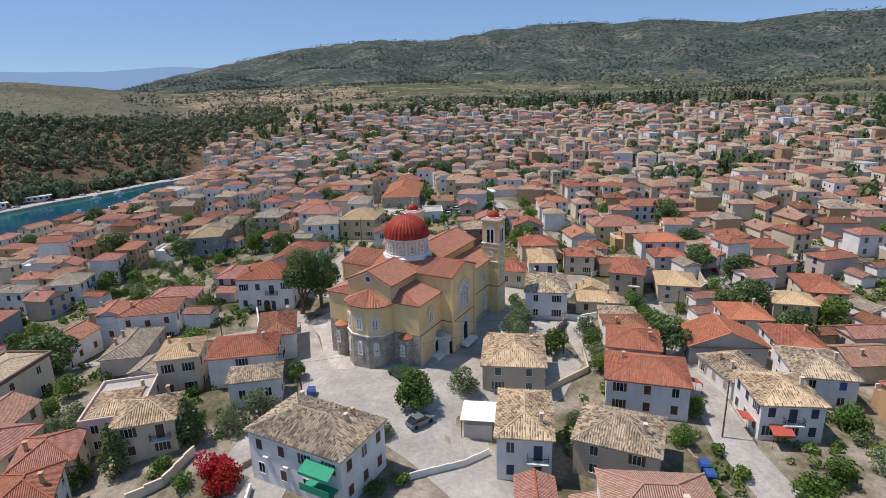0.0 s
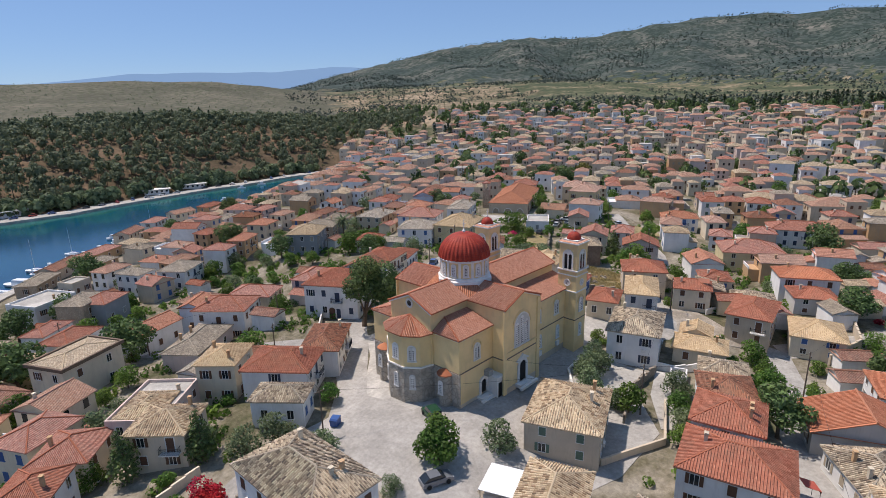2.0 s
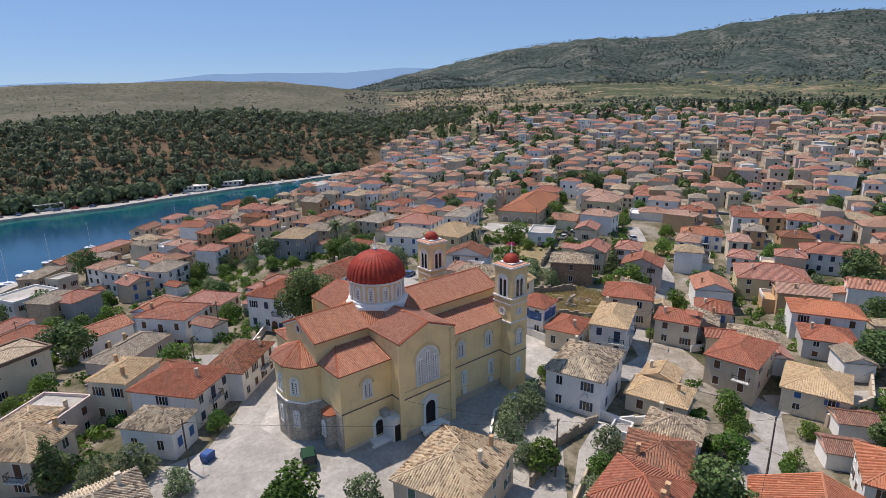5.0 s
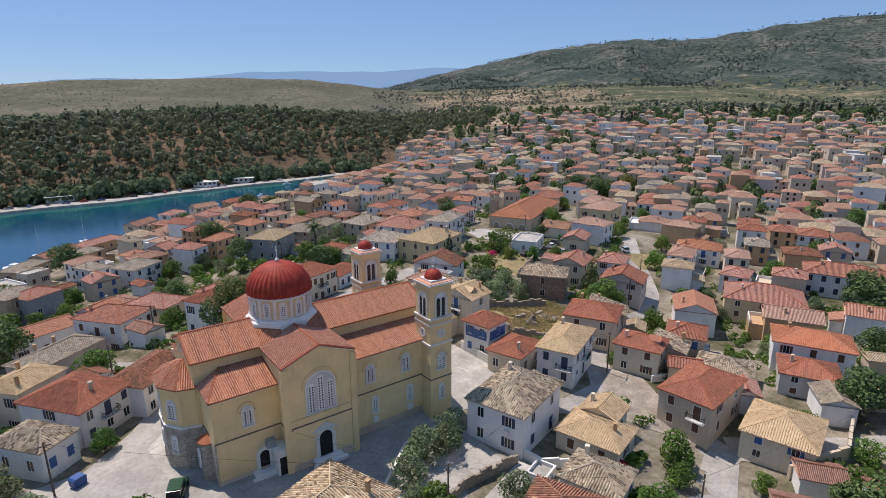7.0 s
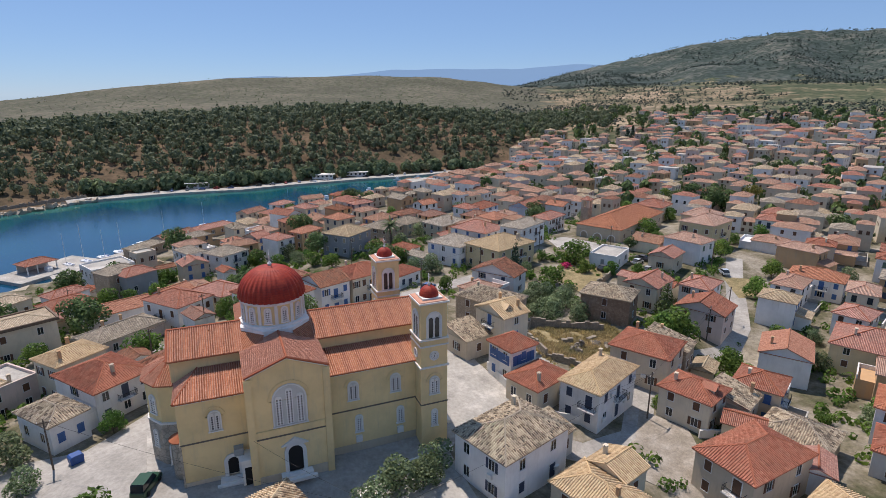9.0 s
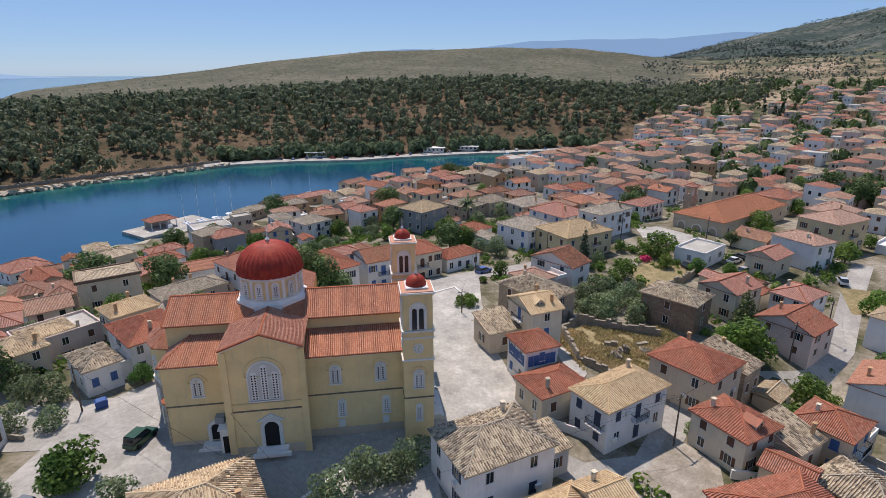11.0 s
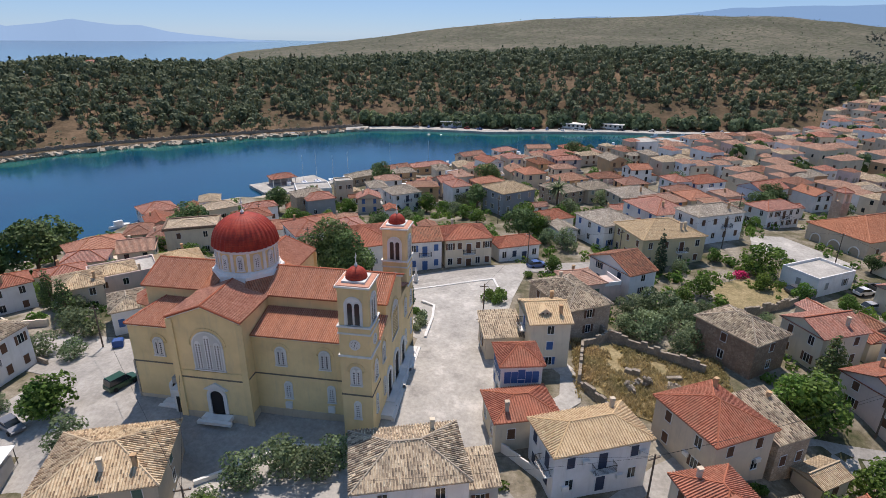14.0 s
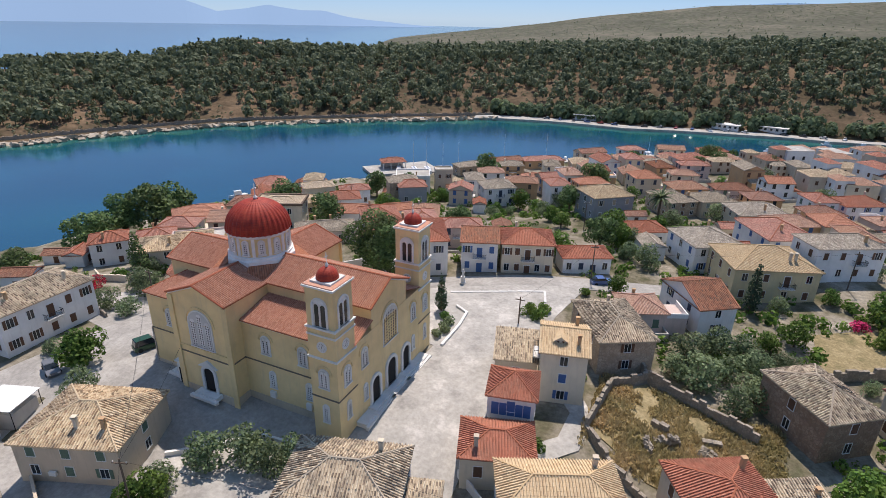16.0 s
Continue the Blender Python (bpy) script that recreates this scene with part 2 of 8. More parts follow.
WALL = {
    "white": plaster("plaster_white", (0.80, 0.785, 0.76), 0.24),
    "cream": plaster("plaster_cream", (0.70, 0.615, 0.47), 0.35),
    "grey": plaster("plaster_grey", (0.52, 0.50, 0.47), 0.5),
    "beige": plaster("plaster_beige", (0.60, 0.505, 0.385), 0.5),
    "yellow": plaster("plaster_yellow", (0.66, 0.55, 0.33), 0.35),
    "pink": plaster("plaster_pink", (0.66, 0.53, 0.47), 0.35),
    "blue": plaster("plaster_pale_blue", (0.56, 0.62, 0.70), 0.3),
    "ochre": plaster("plaster_ochre", (0.55, 0.36, 0.20), 0.45),
    "stone": stone("rubble_stone", (0.46, 0.35, 0.25), (0.55, 0.445, 0.335), 2.2),
    "brick": stone("brown_rubble", (0.31, 0.20, 0.135), (0.42, 0.30, 0.21), 2.6),
    "slate": plaster("plaster_dark_grey", (0.32, 0.33, 0.34), 0.4),
}
M_CHURCH = plaster("plaster_church_yellow", (0.79, 0.605, 0.315), 0.25)
M_TRIM = plaster("plaster_white_trim", (0.76, 0.74, 0.70), 0.22)
M_PLINTH = stone("church_grey_stone", (0.42, 0.37, 0.30), (0.47, 0.42, 0.35), 1.3)
M_STRING = paint("string_course_shadow_stone", (0.16, 0.13, 0.10), 0.9)
M_GLASS, _nt, _b = mat("window_glass", 0.08, spec=0.6)
_b.inputs["Base Color"].default_value = (0.02, 0.025, 0.03, 1)
M_DARKIN = paint("dark_opening", (0.018, 0.016, 0.015), 0.9)
SHUT = {
    "blue": paint("shutter_blue", (0.05, 0.12, 0.30), 0.6),
    "green": paint("shutter_green", (0.10, 0.16, 0.12), 0.6),
    "brown": paint("shutter_brown", (0.12, 0.06, 0.035), 0.65),
    "navy": paint("shutter_navy", (0.035, 0.05, 0.09), 0.6),
    "grey": paint("shutter_grey", (0.30, 0.31, 0.30), 0.6),
    "light": paint("shutter_light_wood", (0.36, 0.30, 0.22), 0.7),
}
M_WFRAME = paint("white_window_paint", (0.70, 0.70, 0.68), 0.5)
M_IRON = paint("black_iron", (0.025, 0.025, 0.028), 0.5, 0.6)
M_RIDGE = {k: paint("ridge_tile_" + k, c, 0.9) for k, c in {"red": (0.38, 0.13, 0.07), "orange": (0.48, 0.21, 0.12), "pale": (0.48, 0.27, 0.2), "brown": (0.30, 0.14, 0.09), "tan": (0.56, 0.44, 0.29), "grey": (0.40, 0.34, 0.26), "yellow": (0.60, 0.43, 0.24), "church": (0.36, 0.11, 0.055)}.items()}
M_CONC = ground_mat("concrete", [(0.32, (0.27, 0.255, 0.235)), (0.44, (0.35, 0.335, 0.305)), (0.56, (0.40, 0.38, 0.345)), (0.66, (0.50, 0.475, 0.435))], 0.2, 1.6, 0.01, None, 0.22)
M_ROAD = ground_mat("old_asphalt", [(0.32, (0.26, 0.247, 0.226)), (0.5, (0.325, 0.309, 0.283)), (0.68, (0.41, 0.39, 0.36))], 0.16, 1.7, 0.01, None, 0.32)
M_GRAVEL = ground_mat("yard_gravel", [(0.3, (0.20, 0.175, 0.135)), (0.5, (0.29, 0.255, 0.21)), (0.68, (0.38, 0.345, 0.295))], 0.3, 2.6, 0.02, None, 0.4)
M_KERB = plaster("kerb_white", (0.66, 0.65, 0.62), 0.3)
M_TOWN = ground_mat("town_ground", [(0.34, (0.055, 0.063, 0.03)), (0.45, (0.125, 0.112, 0.072)), (0.55, (0.215, 0.19, 0.145)), (0.68, (0.31, 0.28, 0.23))], 0.11, 1.3, 0.05)
M_DRY = ground_mat("dry_grass", [(0.3, (0.15, 0.135, 0.068)), (0.5, (0.25, 0.20, 0.108)), (0.7, (0.34, 0.28, 0.16))], 0.4, 2.2, 0.08)
M_FORESTFLOOR = ground_mat("forest_floor", [(0.3, (0.055, 0.047, 0.028)), (0.48, (0.10, 0.073, 0.046)), (0.62, (0.165, 0.115, 0.073)), (0.78, (0.235, 0.165, 0.108))], 0.03, 0.35, 0.1)
M_BARE = ground_mat("bare_hill", [(0.3, (0.08, 0.079, 0.056)), (0.5, (0.112, 0.107, 0.077)), (0.72, (0.165, 0.148, 0.11))], 0.008, 0.09, 0.3, ((0.06, 0.072, 0.04), 0.11, 0.75, 0.75))
# Green scrub and rock, with the blue of distance haze mixed into the colours.
M_HILL = ground_mat("green_hill_hazed", [(0.34, (0.043, 0.059, 0.054)), (0.47, (0.063, 0.079, 0.069)), (0.58, (0.10, 0.107, 0.09)), (0.72, (0.19, 0.178, 0.15))], 0.008, 0.06, 0.4, ((0.03, 0.047, 0.038), 0.075, 0.85, 1.0))
M_PLAIN = ground_mat("olive_plain", [(0.38, (0.055, 0.07, 0.04)), (0.5, (0.10, 0.105, 0.06)), (0.6, (0.22, 0.18, 0.115)), (0.72, (0.32, 0.26, 0.17))], 0.012, 0.12, 0.3, ((0.055, 0.075, 0.04), 0.10, 0.9, 0.95))
M_FALLOW = ground_mat("fallow_slope", [(0.36, (0.075, 0.08, 0.045)), (0.47, (0.16, 0.135, 0.085)), (0.56, (0.27, 0.21, 0.14)), (0.7, (0.36, 0.285, 0.20))], 0.014, 0.12, 0.3, ((0.06, 0.075, 0.04), 0.12, 0.85, 0.7))
M_ROCK = ground_mat("shore_rock", [(0.3, (0.24, 0.20, 0.15)), (0.6, (0.40, 0.35, 0.28)), (0.8, (0.52, 0.47, 0.40))], 0.12, 0.8, 0.15)
M_BARK = paint("bark", (0.14, 0.10, 0.07), 0.95, var=0.4)
LEAF = {
    "broad": leafy("leaves_bright_green", (0.05, 0.098, 0.02), (0.135, 0.225, 0.045), 0.45),
    "olive": leafy("leaves_olive", (0.085, 0.12, 0.058), (0.20, 0.255, 0.135), 0.5),
    "pine": leafy("needles_pine", (0.045, 0.075, 0.028), (0.11, 0.165, 0.055), 0.3),
    "cypress": leafy("needles_cypress", (0.03, 0.048, 0.026), (0.07, 0.10, 0.05), 0.2),
    "forest": leafy("needles_forest", (0.098, 0.118, 0.066), (0.132, 0.152, 0.086), 0.35),
    # Hillside scrub: leaf green shifted towards blue to imitate haze.
    "maquis": leafy("leaves_maquis_hazed", (0.038, 0.050, 0.042), (0.060, 0.078, 0.062), 0.2),
    "autumn": leafy("leaves_yellow_green", (0.09, 0.09, 0.02), (0.19, 0.17, 0.04)),
    "magenta": leafy("bougainvillea", (0.22, 0.01, 0.05), (0.42, 0.03, 0.10)),
    "crimson": leafy("bougainvillea_red", (0.16, 0.004, 0.014), (0.36, 0.012, 0.035)),
}


# ---- building blocks ----
class Shape:
    """Gathers corners and faces, then becomes one mesh."""

    def __init__(self):
        self.v, self.f, self.uv = [], [], []

    def face(self, pts, uv=None):
        n = len(self.v)
        self.v += [tuple(p) for p in pts]
        self.f.append(tuple(range(n, n + len(pts))))
        self.uv.append(uv or [(0, 0)] * len(pts))

    def box(self, x0, x1, y0, y1, z0, z1, m=None, bev=0.0):
        c = [Vector((x, y, z)) for z in (z0, z1) for x, y in ((x0, y0), (x1, y0), (x1, y1), (x0, y1))]
        if bev:
            for i in range(4, 8):
                c[i].x += bev if c[i].x == x0 else -bev
                c[i].y += bev if c[i].y == y0 else -bev
        if m is not None:
            c = [m @ p for p in c]
        for q in ((3, 2, 1, 0), (4, 5, 6, 7), (0, 1, 5, 4), (1, 2, 6, 5), (2, 3, 7, 6), (3, 0, 4, 7)):
            self.face([c[i] for i in q])

    def tile(self, o, e, up, nrm, w, length, hgt):
        """One half-round cover tile: o its lower end, e along the eaves, up the slope."""
        n = len(self.v)
        for k, (kw, lift) in enumerate(((1.0, 0.018), (0.86, 0.0))):
            p = o + up * (length * k) + nrm * lift
            for a, b in ((-1, 0), (-0.55, 0.86), (0.55, 0.86), (1, 0)):
                self.v.append(tuple(p + e * (a * w * kw * 0.5) + nrm * (b * hgt * kw)))
        for q in ((0, 1, 5, 4), (1, 2, 6, 5), (2, 3, 7, 6), (3, 2, 1, 0)):
            self.f.append(tuple(n + i for i in q))
            self.uv.append([(0, 0)] * 4)

    def prism(self, poly, z0, z1, top=True, bottom=False):
        n = len(poly)
        for i in range(n):
            (a, b), (c, d) = poly[i], poly[(i + 1) % n]
            self.face([(a, b, z0), (c, d, z0), (c, d, z1), (a, b, z1)])
        if top:
            self.face([(x, y, z1) for x, y in poly])
        if bottom:
            self.face([(x, y, z0) for x, y in reversed(poly)])

    def lathe(self, prof, n=24, c=(0, 0), a0=0.0, a1=2 * math.pi, wob=None):
        rows = []
        for r, z in prof:
            row = []
            for i in range(n + 1):
                a = a0 + (a1 - a0) * i / n
                k = r * (wob(i) if wob else 1.0)
                row.append((c[0] + k * math.cos(a), c[1] + k * math.sin(a), z))
            rows.append(row)
        for p, q in zip(rows, rows[1:]):
            for i in range(n):
                self.face([p[i], p[i + 1], q[i + 1], q[i]])

    def tube(self, a, b, r0, r1, n=6):
        a, b = Vector(a), Vector(b)
        q = (b - a).to_track_quat("Z", "Y").to_matrix()
        ring = [q @ Vector((math.cos(2 * math.pi * i / n), math.sin(2 * math.pi * i / n), 0)) for i in range(n)]
        for i in range(n):
            j = (i + 1) % n
            self.face([a + ring[i] * r0, a + ring[j] * r0, b + ring[j] * r1, b + ring[i] * r1])
        self.face([b + ring[i] * r1 for i in range(n)])

    def extrude_y(self, poly, y0, y1):
        """A profile in x and z, drawn out along y."""
        n = len(poly)
        for i in range(n):
            (a, b), (c, d) = poly[i], poly[(i + 1) % n]
            self.face([(a, y0, b), (c, y0, d), (c, y1, d), (a, y1, b)])
        self.face([(x, y0, z) for x, z in reversed(poly)])
        self.face([(x, y1, z) for x, z in poly])

    def mesh(self, name, material, smooth=False):
        me = bpy.data.meshes.new(name)
        me.from_pydata(self.v, [], self.f)
        lay = me.uv_layers.new(name="plan")
        flat = [c for f in self.uv for p in f for c in p]
        lay.data.foreach_set("uv", flat)
        if material:
            me.materials.append(material)
        if smooth:
            me.polygons.foreach_set("use_smooth", [True] * len(me.polygons))
        me.update()
        return me


def put(name, data, parent=None, m=None, label=""):
    ob = new(name, data)
    if parent is not None:
        ob.parent = parent
    if m is not None:
        ob.matrix_basis = m
    return tagged(ob, label)


def part(name, shape, material, parent, label="", m=None, smooth=False):
    return put(name, shape.mesh(name, material, smooth), parent, m, label)


def thing(name, m, label, category, group="", kind=""):
    ob = new(name)
    ob.matrix_basis = m
    ob.empty_display_size = 0.5
    return tagged(ob, label, category, group, kind)


def solid(name, shape, material, label, category, kind="", m=None, smooth=False, group=""):
    ob = put(name, shape.mesh(name, material, smooth), None, m)
    return tagged(ob, label, category, group, kind)


# ---- the lie of the land ----
SEA = -16.0
CTRL = np.array([(0, 0, 0), (20, 0, 0), (-12, -9, -.2), (25, 20, -.3), (33, 38, -.4), (27, 58, -2.3), (45, 0, -.4), (20, -28, -2.2), (5, -25, -2.4),
                 (-20, -33, -3), (55, -12, -3.2), (45, -42, -6.5), (2, 41, -1.9), (32, 98, -3.8), (-5, 113, -9.6), (13, 124, -9.2), (23, 127, -8.2), (82, 73, -0.6), (-66, 47, -8.7), (50, 112, -5), (100, 125, -4), (-39, 37, -5), (-28, 15, -2), (-20, 75, -9), (10, 120, -13.2),
                 (63, 65, -2.5), (130, 45, -2), (75, 15, -2.5), (82, -10, -7), (129, 12, -4), (210, 150, -3), (70, 137, -6), (-70, 60, -11), (32, -27, -3)], float)
A_NEAR = [-30, 40, 56, 57, 60, 64.5, 68, 72, 76.6, 81, 85, 88.6, 91.4, 98, 101, 105, 112, 121.6, 135, 157, 180, 230]
R_NEAR = [900, 900, 404, 385, 352, 317, 293, 270, 250, 242, 225, 210, 200, 188, 177, 170, 155, 150, 134, 114, 125, 420]
A_FAR = [-30, 40, 56, 60, 63, 66, 69, 72.7, 77, 82, 88, 96, 102, 104.6, 109.6, 123, 136.6, 148.7, 159, 180, 230]
R_FAR = [404, 404, 404, 385, 376, 362, 350, 343, 331, 321, 309, 312, 311, 310, 298, 285, 282, 274, 272, 330, 900]
A_BIG = [-60, -30, -10, -6, 0, 8, 11, 16, 22, 29, 35, 43, 49, 54.5, 58.5, 64, 80]
Z_BIG = [150, 230, 270, 276, 256, 298, 287, 302, 287, 250, 260, 229, 178, 131, 88, 45, -20]
A_BARE = [40, 52, 58, 66, 74, 88, 97, 105, 119, 126]
Z_BARE = [30, 52, 66, 87, 90, 82, 62, 38, 5, -20]
A_FOR = [40, 50, 60, 71, 80, 93, 108, 117, 125, 135, 143, 160]
Z_FOR = [10, 12, 17, 26, 26, 19, 14, 11, 13, 16, 4, 2]


def smooth01(x, a, b):
    t = np.clip((x - a) / (b - a), 0, 1)
    return t * t * (3 - 2 * t)


def heights(x, y):
    x, y = np.asarray(x, float), np.asarray(y, float)
    d2 = (x[..., None] - CTRL[:, 0]) ** 2 + (y[..., None] - CTRL[:, 1]) ** 2 + 30.0
    w = d2 ** -1.6
    near = (w * CTRL[:, 2]).sum(-1) / w.sum(-1)
    r, a = np.hypot(x, y), np.degrees(np.arctan2(y, x))
    a = np.where(a < -130, a + 360, a)
    rn, rf = np.interp(a, A_NEAR, R_NEAR), np.interp(a, A_FAR, R_FAR)
    # town and big hill
    crest = np.interp(a, A_BIG, Z_BIG)
    roll = 9 * np.sin(x / 310 + 1) * np.cos(y / 270) + 5 * np.sin(x / 130) * np.sin(y / 110 + 2)
    ups = np.interp(r, [0, 230, 380, 520, 700, 1000, 1350], [-3, -3, 9, 19, 26, 40, 64])
    rise = np.clip((r - 1350) / 900, 0, 1)
    land = ups + (crest - 64) * (0.55 * rise + 0.45 * rise * rise) + roll * smooth01(r, 500, 1100) * (1 - smooth01(r, 1700, 2250))
    spur = 20 * np.sin(np.radians(a) * 21 + r / 260) + 13 * np.sin(np.radians(a) * 47 - r / 190 + 1.3) + 8 * np.sin(x / 74 + 2) * np.sin(y / 66)
    land = land + 0.6 * spur * (1 - smooth01(a, 44, 53)) * smooth01(r, 1300, 1600) * (1 - smooth01(r, 1950, 2240))
    land = np.where(r > 2250, crest - (r - 2250) * 0.25, land)
    land = near + (land - near) * smooth01(r, 150, 270)
    hill = land.copy()
    flat_ = np.interp(a, [56, 62, 112, 125], [0, 1, 1, 0])
    shore = smooth01(rn - r, 12 * flat_, 55 + 42 * flat_)
    dip = np.exp(-((x - 185) ** 2 + (y - 322) ** 2) / (2 * 75.0 ** 2))
    land = land * (1 - dip) + (SEA + 1.5) * dip
    land = np.where(a > 56, (SEA + 0.9) * (1 - shore) + land * shore, land)
    # wooded far side and bare hill
    zf, zb = np.interp(a, A_FOR, Z_FOR), np.interp(a, A_BARE, Z_BARE)
    u = (r - rf - 13) / 190
    up = np.clip(u, 0, 1)
    woods = SEA + 1.1 + (zf - SEA - 1.1) * (1 - (1 - up) ** 1.7) + 2.0 * np.sin(x / 37) * np.sin(y / 29) * up
    back = np.clip((r - rf - 190) / 750, 0, 1)
    bare = zf + (zb - zf) * (0.25 * back + 0.75 * back * back)
    bare = np.where(r > rf + 940, zb - (r - rf - 940) * 0.07, bare)
    gone = smooth01(a, 118, 124) * smooth01(r, rf + 230, rf + 420)
    bare = bare * (1 - gone) + (-24) * gone
    over = np.where(u < 1, woods, bare)
    over = np.where(r > rf + 400, np.maximum(over, hill - 70 * (1 - smooth01(r, 1150, 1700)) - 260 * smooth01(a, 60, 82)), over)
    wet = (r > rn) & (r < rf)
    far = np.where(wet, SEA - 3 - 3 * np.sin(np.pi * np.clip((r - rn) / np.maximum(rf - rn, 1), 0, 1)), np.where(r >= rf, over, land))
    k = smooth01(a, 50, 57) * smooth01(r, 395, 470)
    mixed = land * (1 - k) + over * k
    return np.where(a > 57, far, np.where(a > 50, mixed, land))


def gz(x, y):
    return float(heights(x, y))


def graded(n, reach, core):
    t = np.linspace(-1, 1, n)
    k = math.asinh(reach / core)
    return core * np.sinh(k * t)


gx = graded(300, 4700, 160)
GX, GY = np.meshgrid(gx, gx)
GZ = heights(GX, GY)
R_ = np.hypot(GX, GY)
GZ = np.where(R_ > 3200, np.minimum(GZ, np.maximum(-20, GZ - (R_ - 3200) * 0.3)), GZ)
n_ = len(gx)
ground_me = bpy.data.meshes.new("ground")
idx = np.arange(n_ * n_).reshape(n_, n_)
quads = np.stack([idx[:-1, :-1], idx[:-1, 1:], idx[1:, 1:], idx[1:, :-1]], -1).reshape(-1, 4)
ground_me.from_pydata(np.stack([GX, GY, GZ], -1).reshape(-1, 3).tolist(), [], quads.tolist())
for m_ in (M_TOWN, M_FORESTFLOOR, M_BARE, M_HILL, M_PLAIN, M_ROCK, M_FALLOW):
    ground_me.materials.append(m_)
cx, cy, cz = (v.reshape(-1)[quads].mean(1) for v in (GX, GY, GZ))
cr, ca = np.hypot(cx, cy), np.degrees(np.arctan2(cy, cx))
ca = np.where(ca < -130, ca + 360, ca)
crf, crn = np.interp(ca, A_FAR, R_FAR), np.interp(ca, A_NEAR, R_NEAR)
jit = NPR.rand(len(cx))
slot = np.zeros(len(cx), int)
slot[cr > 560 + 90 * jit] = 4
slot[cr > 1250 + 260 * jit] = 3
slot[(ca > 30 + 8 * jit) & (cr > 430 + 60 * jit) & (cr < 1050 + 300 * jit)] = 6
other = (ca > 53 + 4 * jit) & (cr > np.maximum(crf - 10, 400)) | (ca > 57.5) & (cr > crf)
slot[other] = 1
slot[other & (cr > crf + 170 + 60 * jit)] = 2
slot[other & (cr > 1500 + 200 * jit)] = 3
slot[(ca > 57) & (cr > crn - 3) & (cr < crf + 5)] = 5
ground_me.polygons.foreach_set("material_index", slot)
ground_me.polygons.foreach_set("use_smooth", [True] * len(quads))
tagged(new("ground", ground_me), "sloping ground of earth, dry grass and scrub rising to hills", "ground", kind="structure")

# water
M_SEA, nt_, b_ = mat("sea_water", 0.12, spec=0.5)
p_ = world_pos(nt_)
dep = nt_.nodes.new("ShaderNodeVectorMath")
dep.operation = "LENGTH"
nt_.links.new(p_, dep.inputs[0])
tone = noise_tex(nt_, p_, 0.012, 3)
nt_.links.new(ramp(nt_, tone, [(0.3, (0.002, 0.040, 0.092)), (0.55, (0.003, 0.058, 0.115)), (0.75, (0.006, 0.080, 0.125))]), b_.inputs["Base Color"])
wave = noise_tex(nt_, p_, 0.9, 4)
bump(nt_, b_, wave, 0.12, 0.15)
sea_ = Shape()
sea_.face([(-4900, -4900, SEA), (4900, -4900, SEA), (4900, 4900, SEA), (-4900, 4900, SEA)])
solid("water", sea_, M_SEA, "calm deep blue sea water in a narrow inlet", "water", "structure")
M_SHALLOW, nt_, b_ = mat("shallow_water", 0.12, spec=0.5)
nt_.links.new(ramp(nt_, noise_tex(nt_, world_pos(nt_), 0.04, 3), [(0.3, (0.014, 0.10, 0.10)), (0.7, (0.035, 0.145, 0.125))]), b_.inputs["Base Color"])
bump(nt_, b_, noise_tex(nt_, world_pos(nt_), 0.9, 4), 0.12, 0.15)


def polar(a, r):
    return r * math.cos(radians(a)), r * math.sin(radians(a))


for nm_, out, z_, mt_, lb_ in (("shallow_water", 34, 0.02, "mid", "blue-green water over a shelving bed"), ("shoal_water", 13, 0.04, "in", "clear green shallow water along the rocks")):
    s_ = Shape()
    for a in range(58, 166):
        r0, r1 = float(np.interp(a, A_FAR, R_FAR)), float(np.interp(a + 1, A_FAR, R_FAR))
        k0, k1 = out * (1 + 0.35 * math.sin(a * 0.9)) * min(1, (a - 56) / 14), out * (1 + 0.35 * math.sin(a * 0.9 + 0.9)) * min(1, (a - 55) / 14)
        s_.face([(*polar(a + 1, r1 + 3), SEA + z_), (*polar(a, r0 + 3), SEA + z_), (*polar(a, r0 - k0), SEA + z_), (*polar(a + 1, r1 - k1), SEA + z_)])
    mm_ = M_SHALLOW
    if mt_ == "mid":
        mm_, nt_, b_ = mat("shelving_water", 0.12, spec=0.5)
        nt_.links.new(ramp(nt_, noise_tex(nt_, world_pos(nt_), 0.03, 3), [(0.3, (0.004, 0.065, 0.105)), (0.7, (0.008, 0.09, 0.115))]), b_.inputs["Base Color"])
        bump(nt_, b_, noise_tex(nt_, world_pos(nt_), 0.9, 4), 0.12, 0.15)
    solid(nm_, s_, mm_, lb_, "water", "structure")


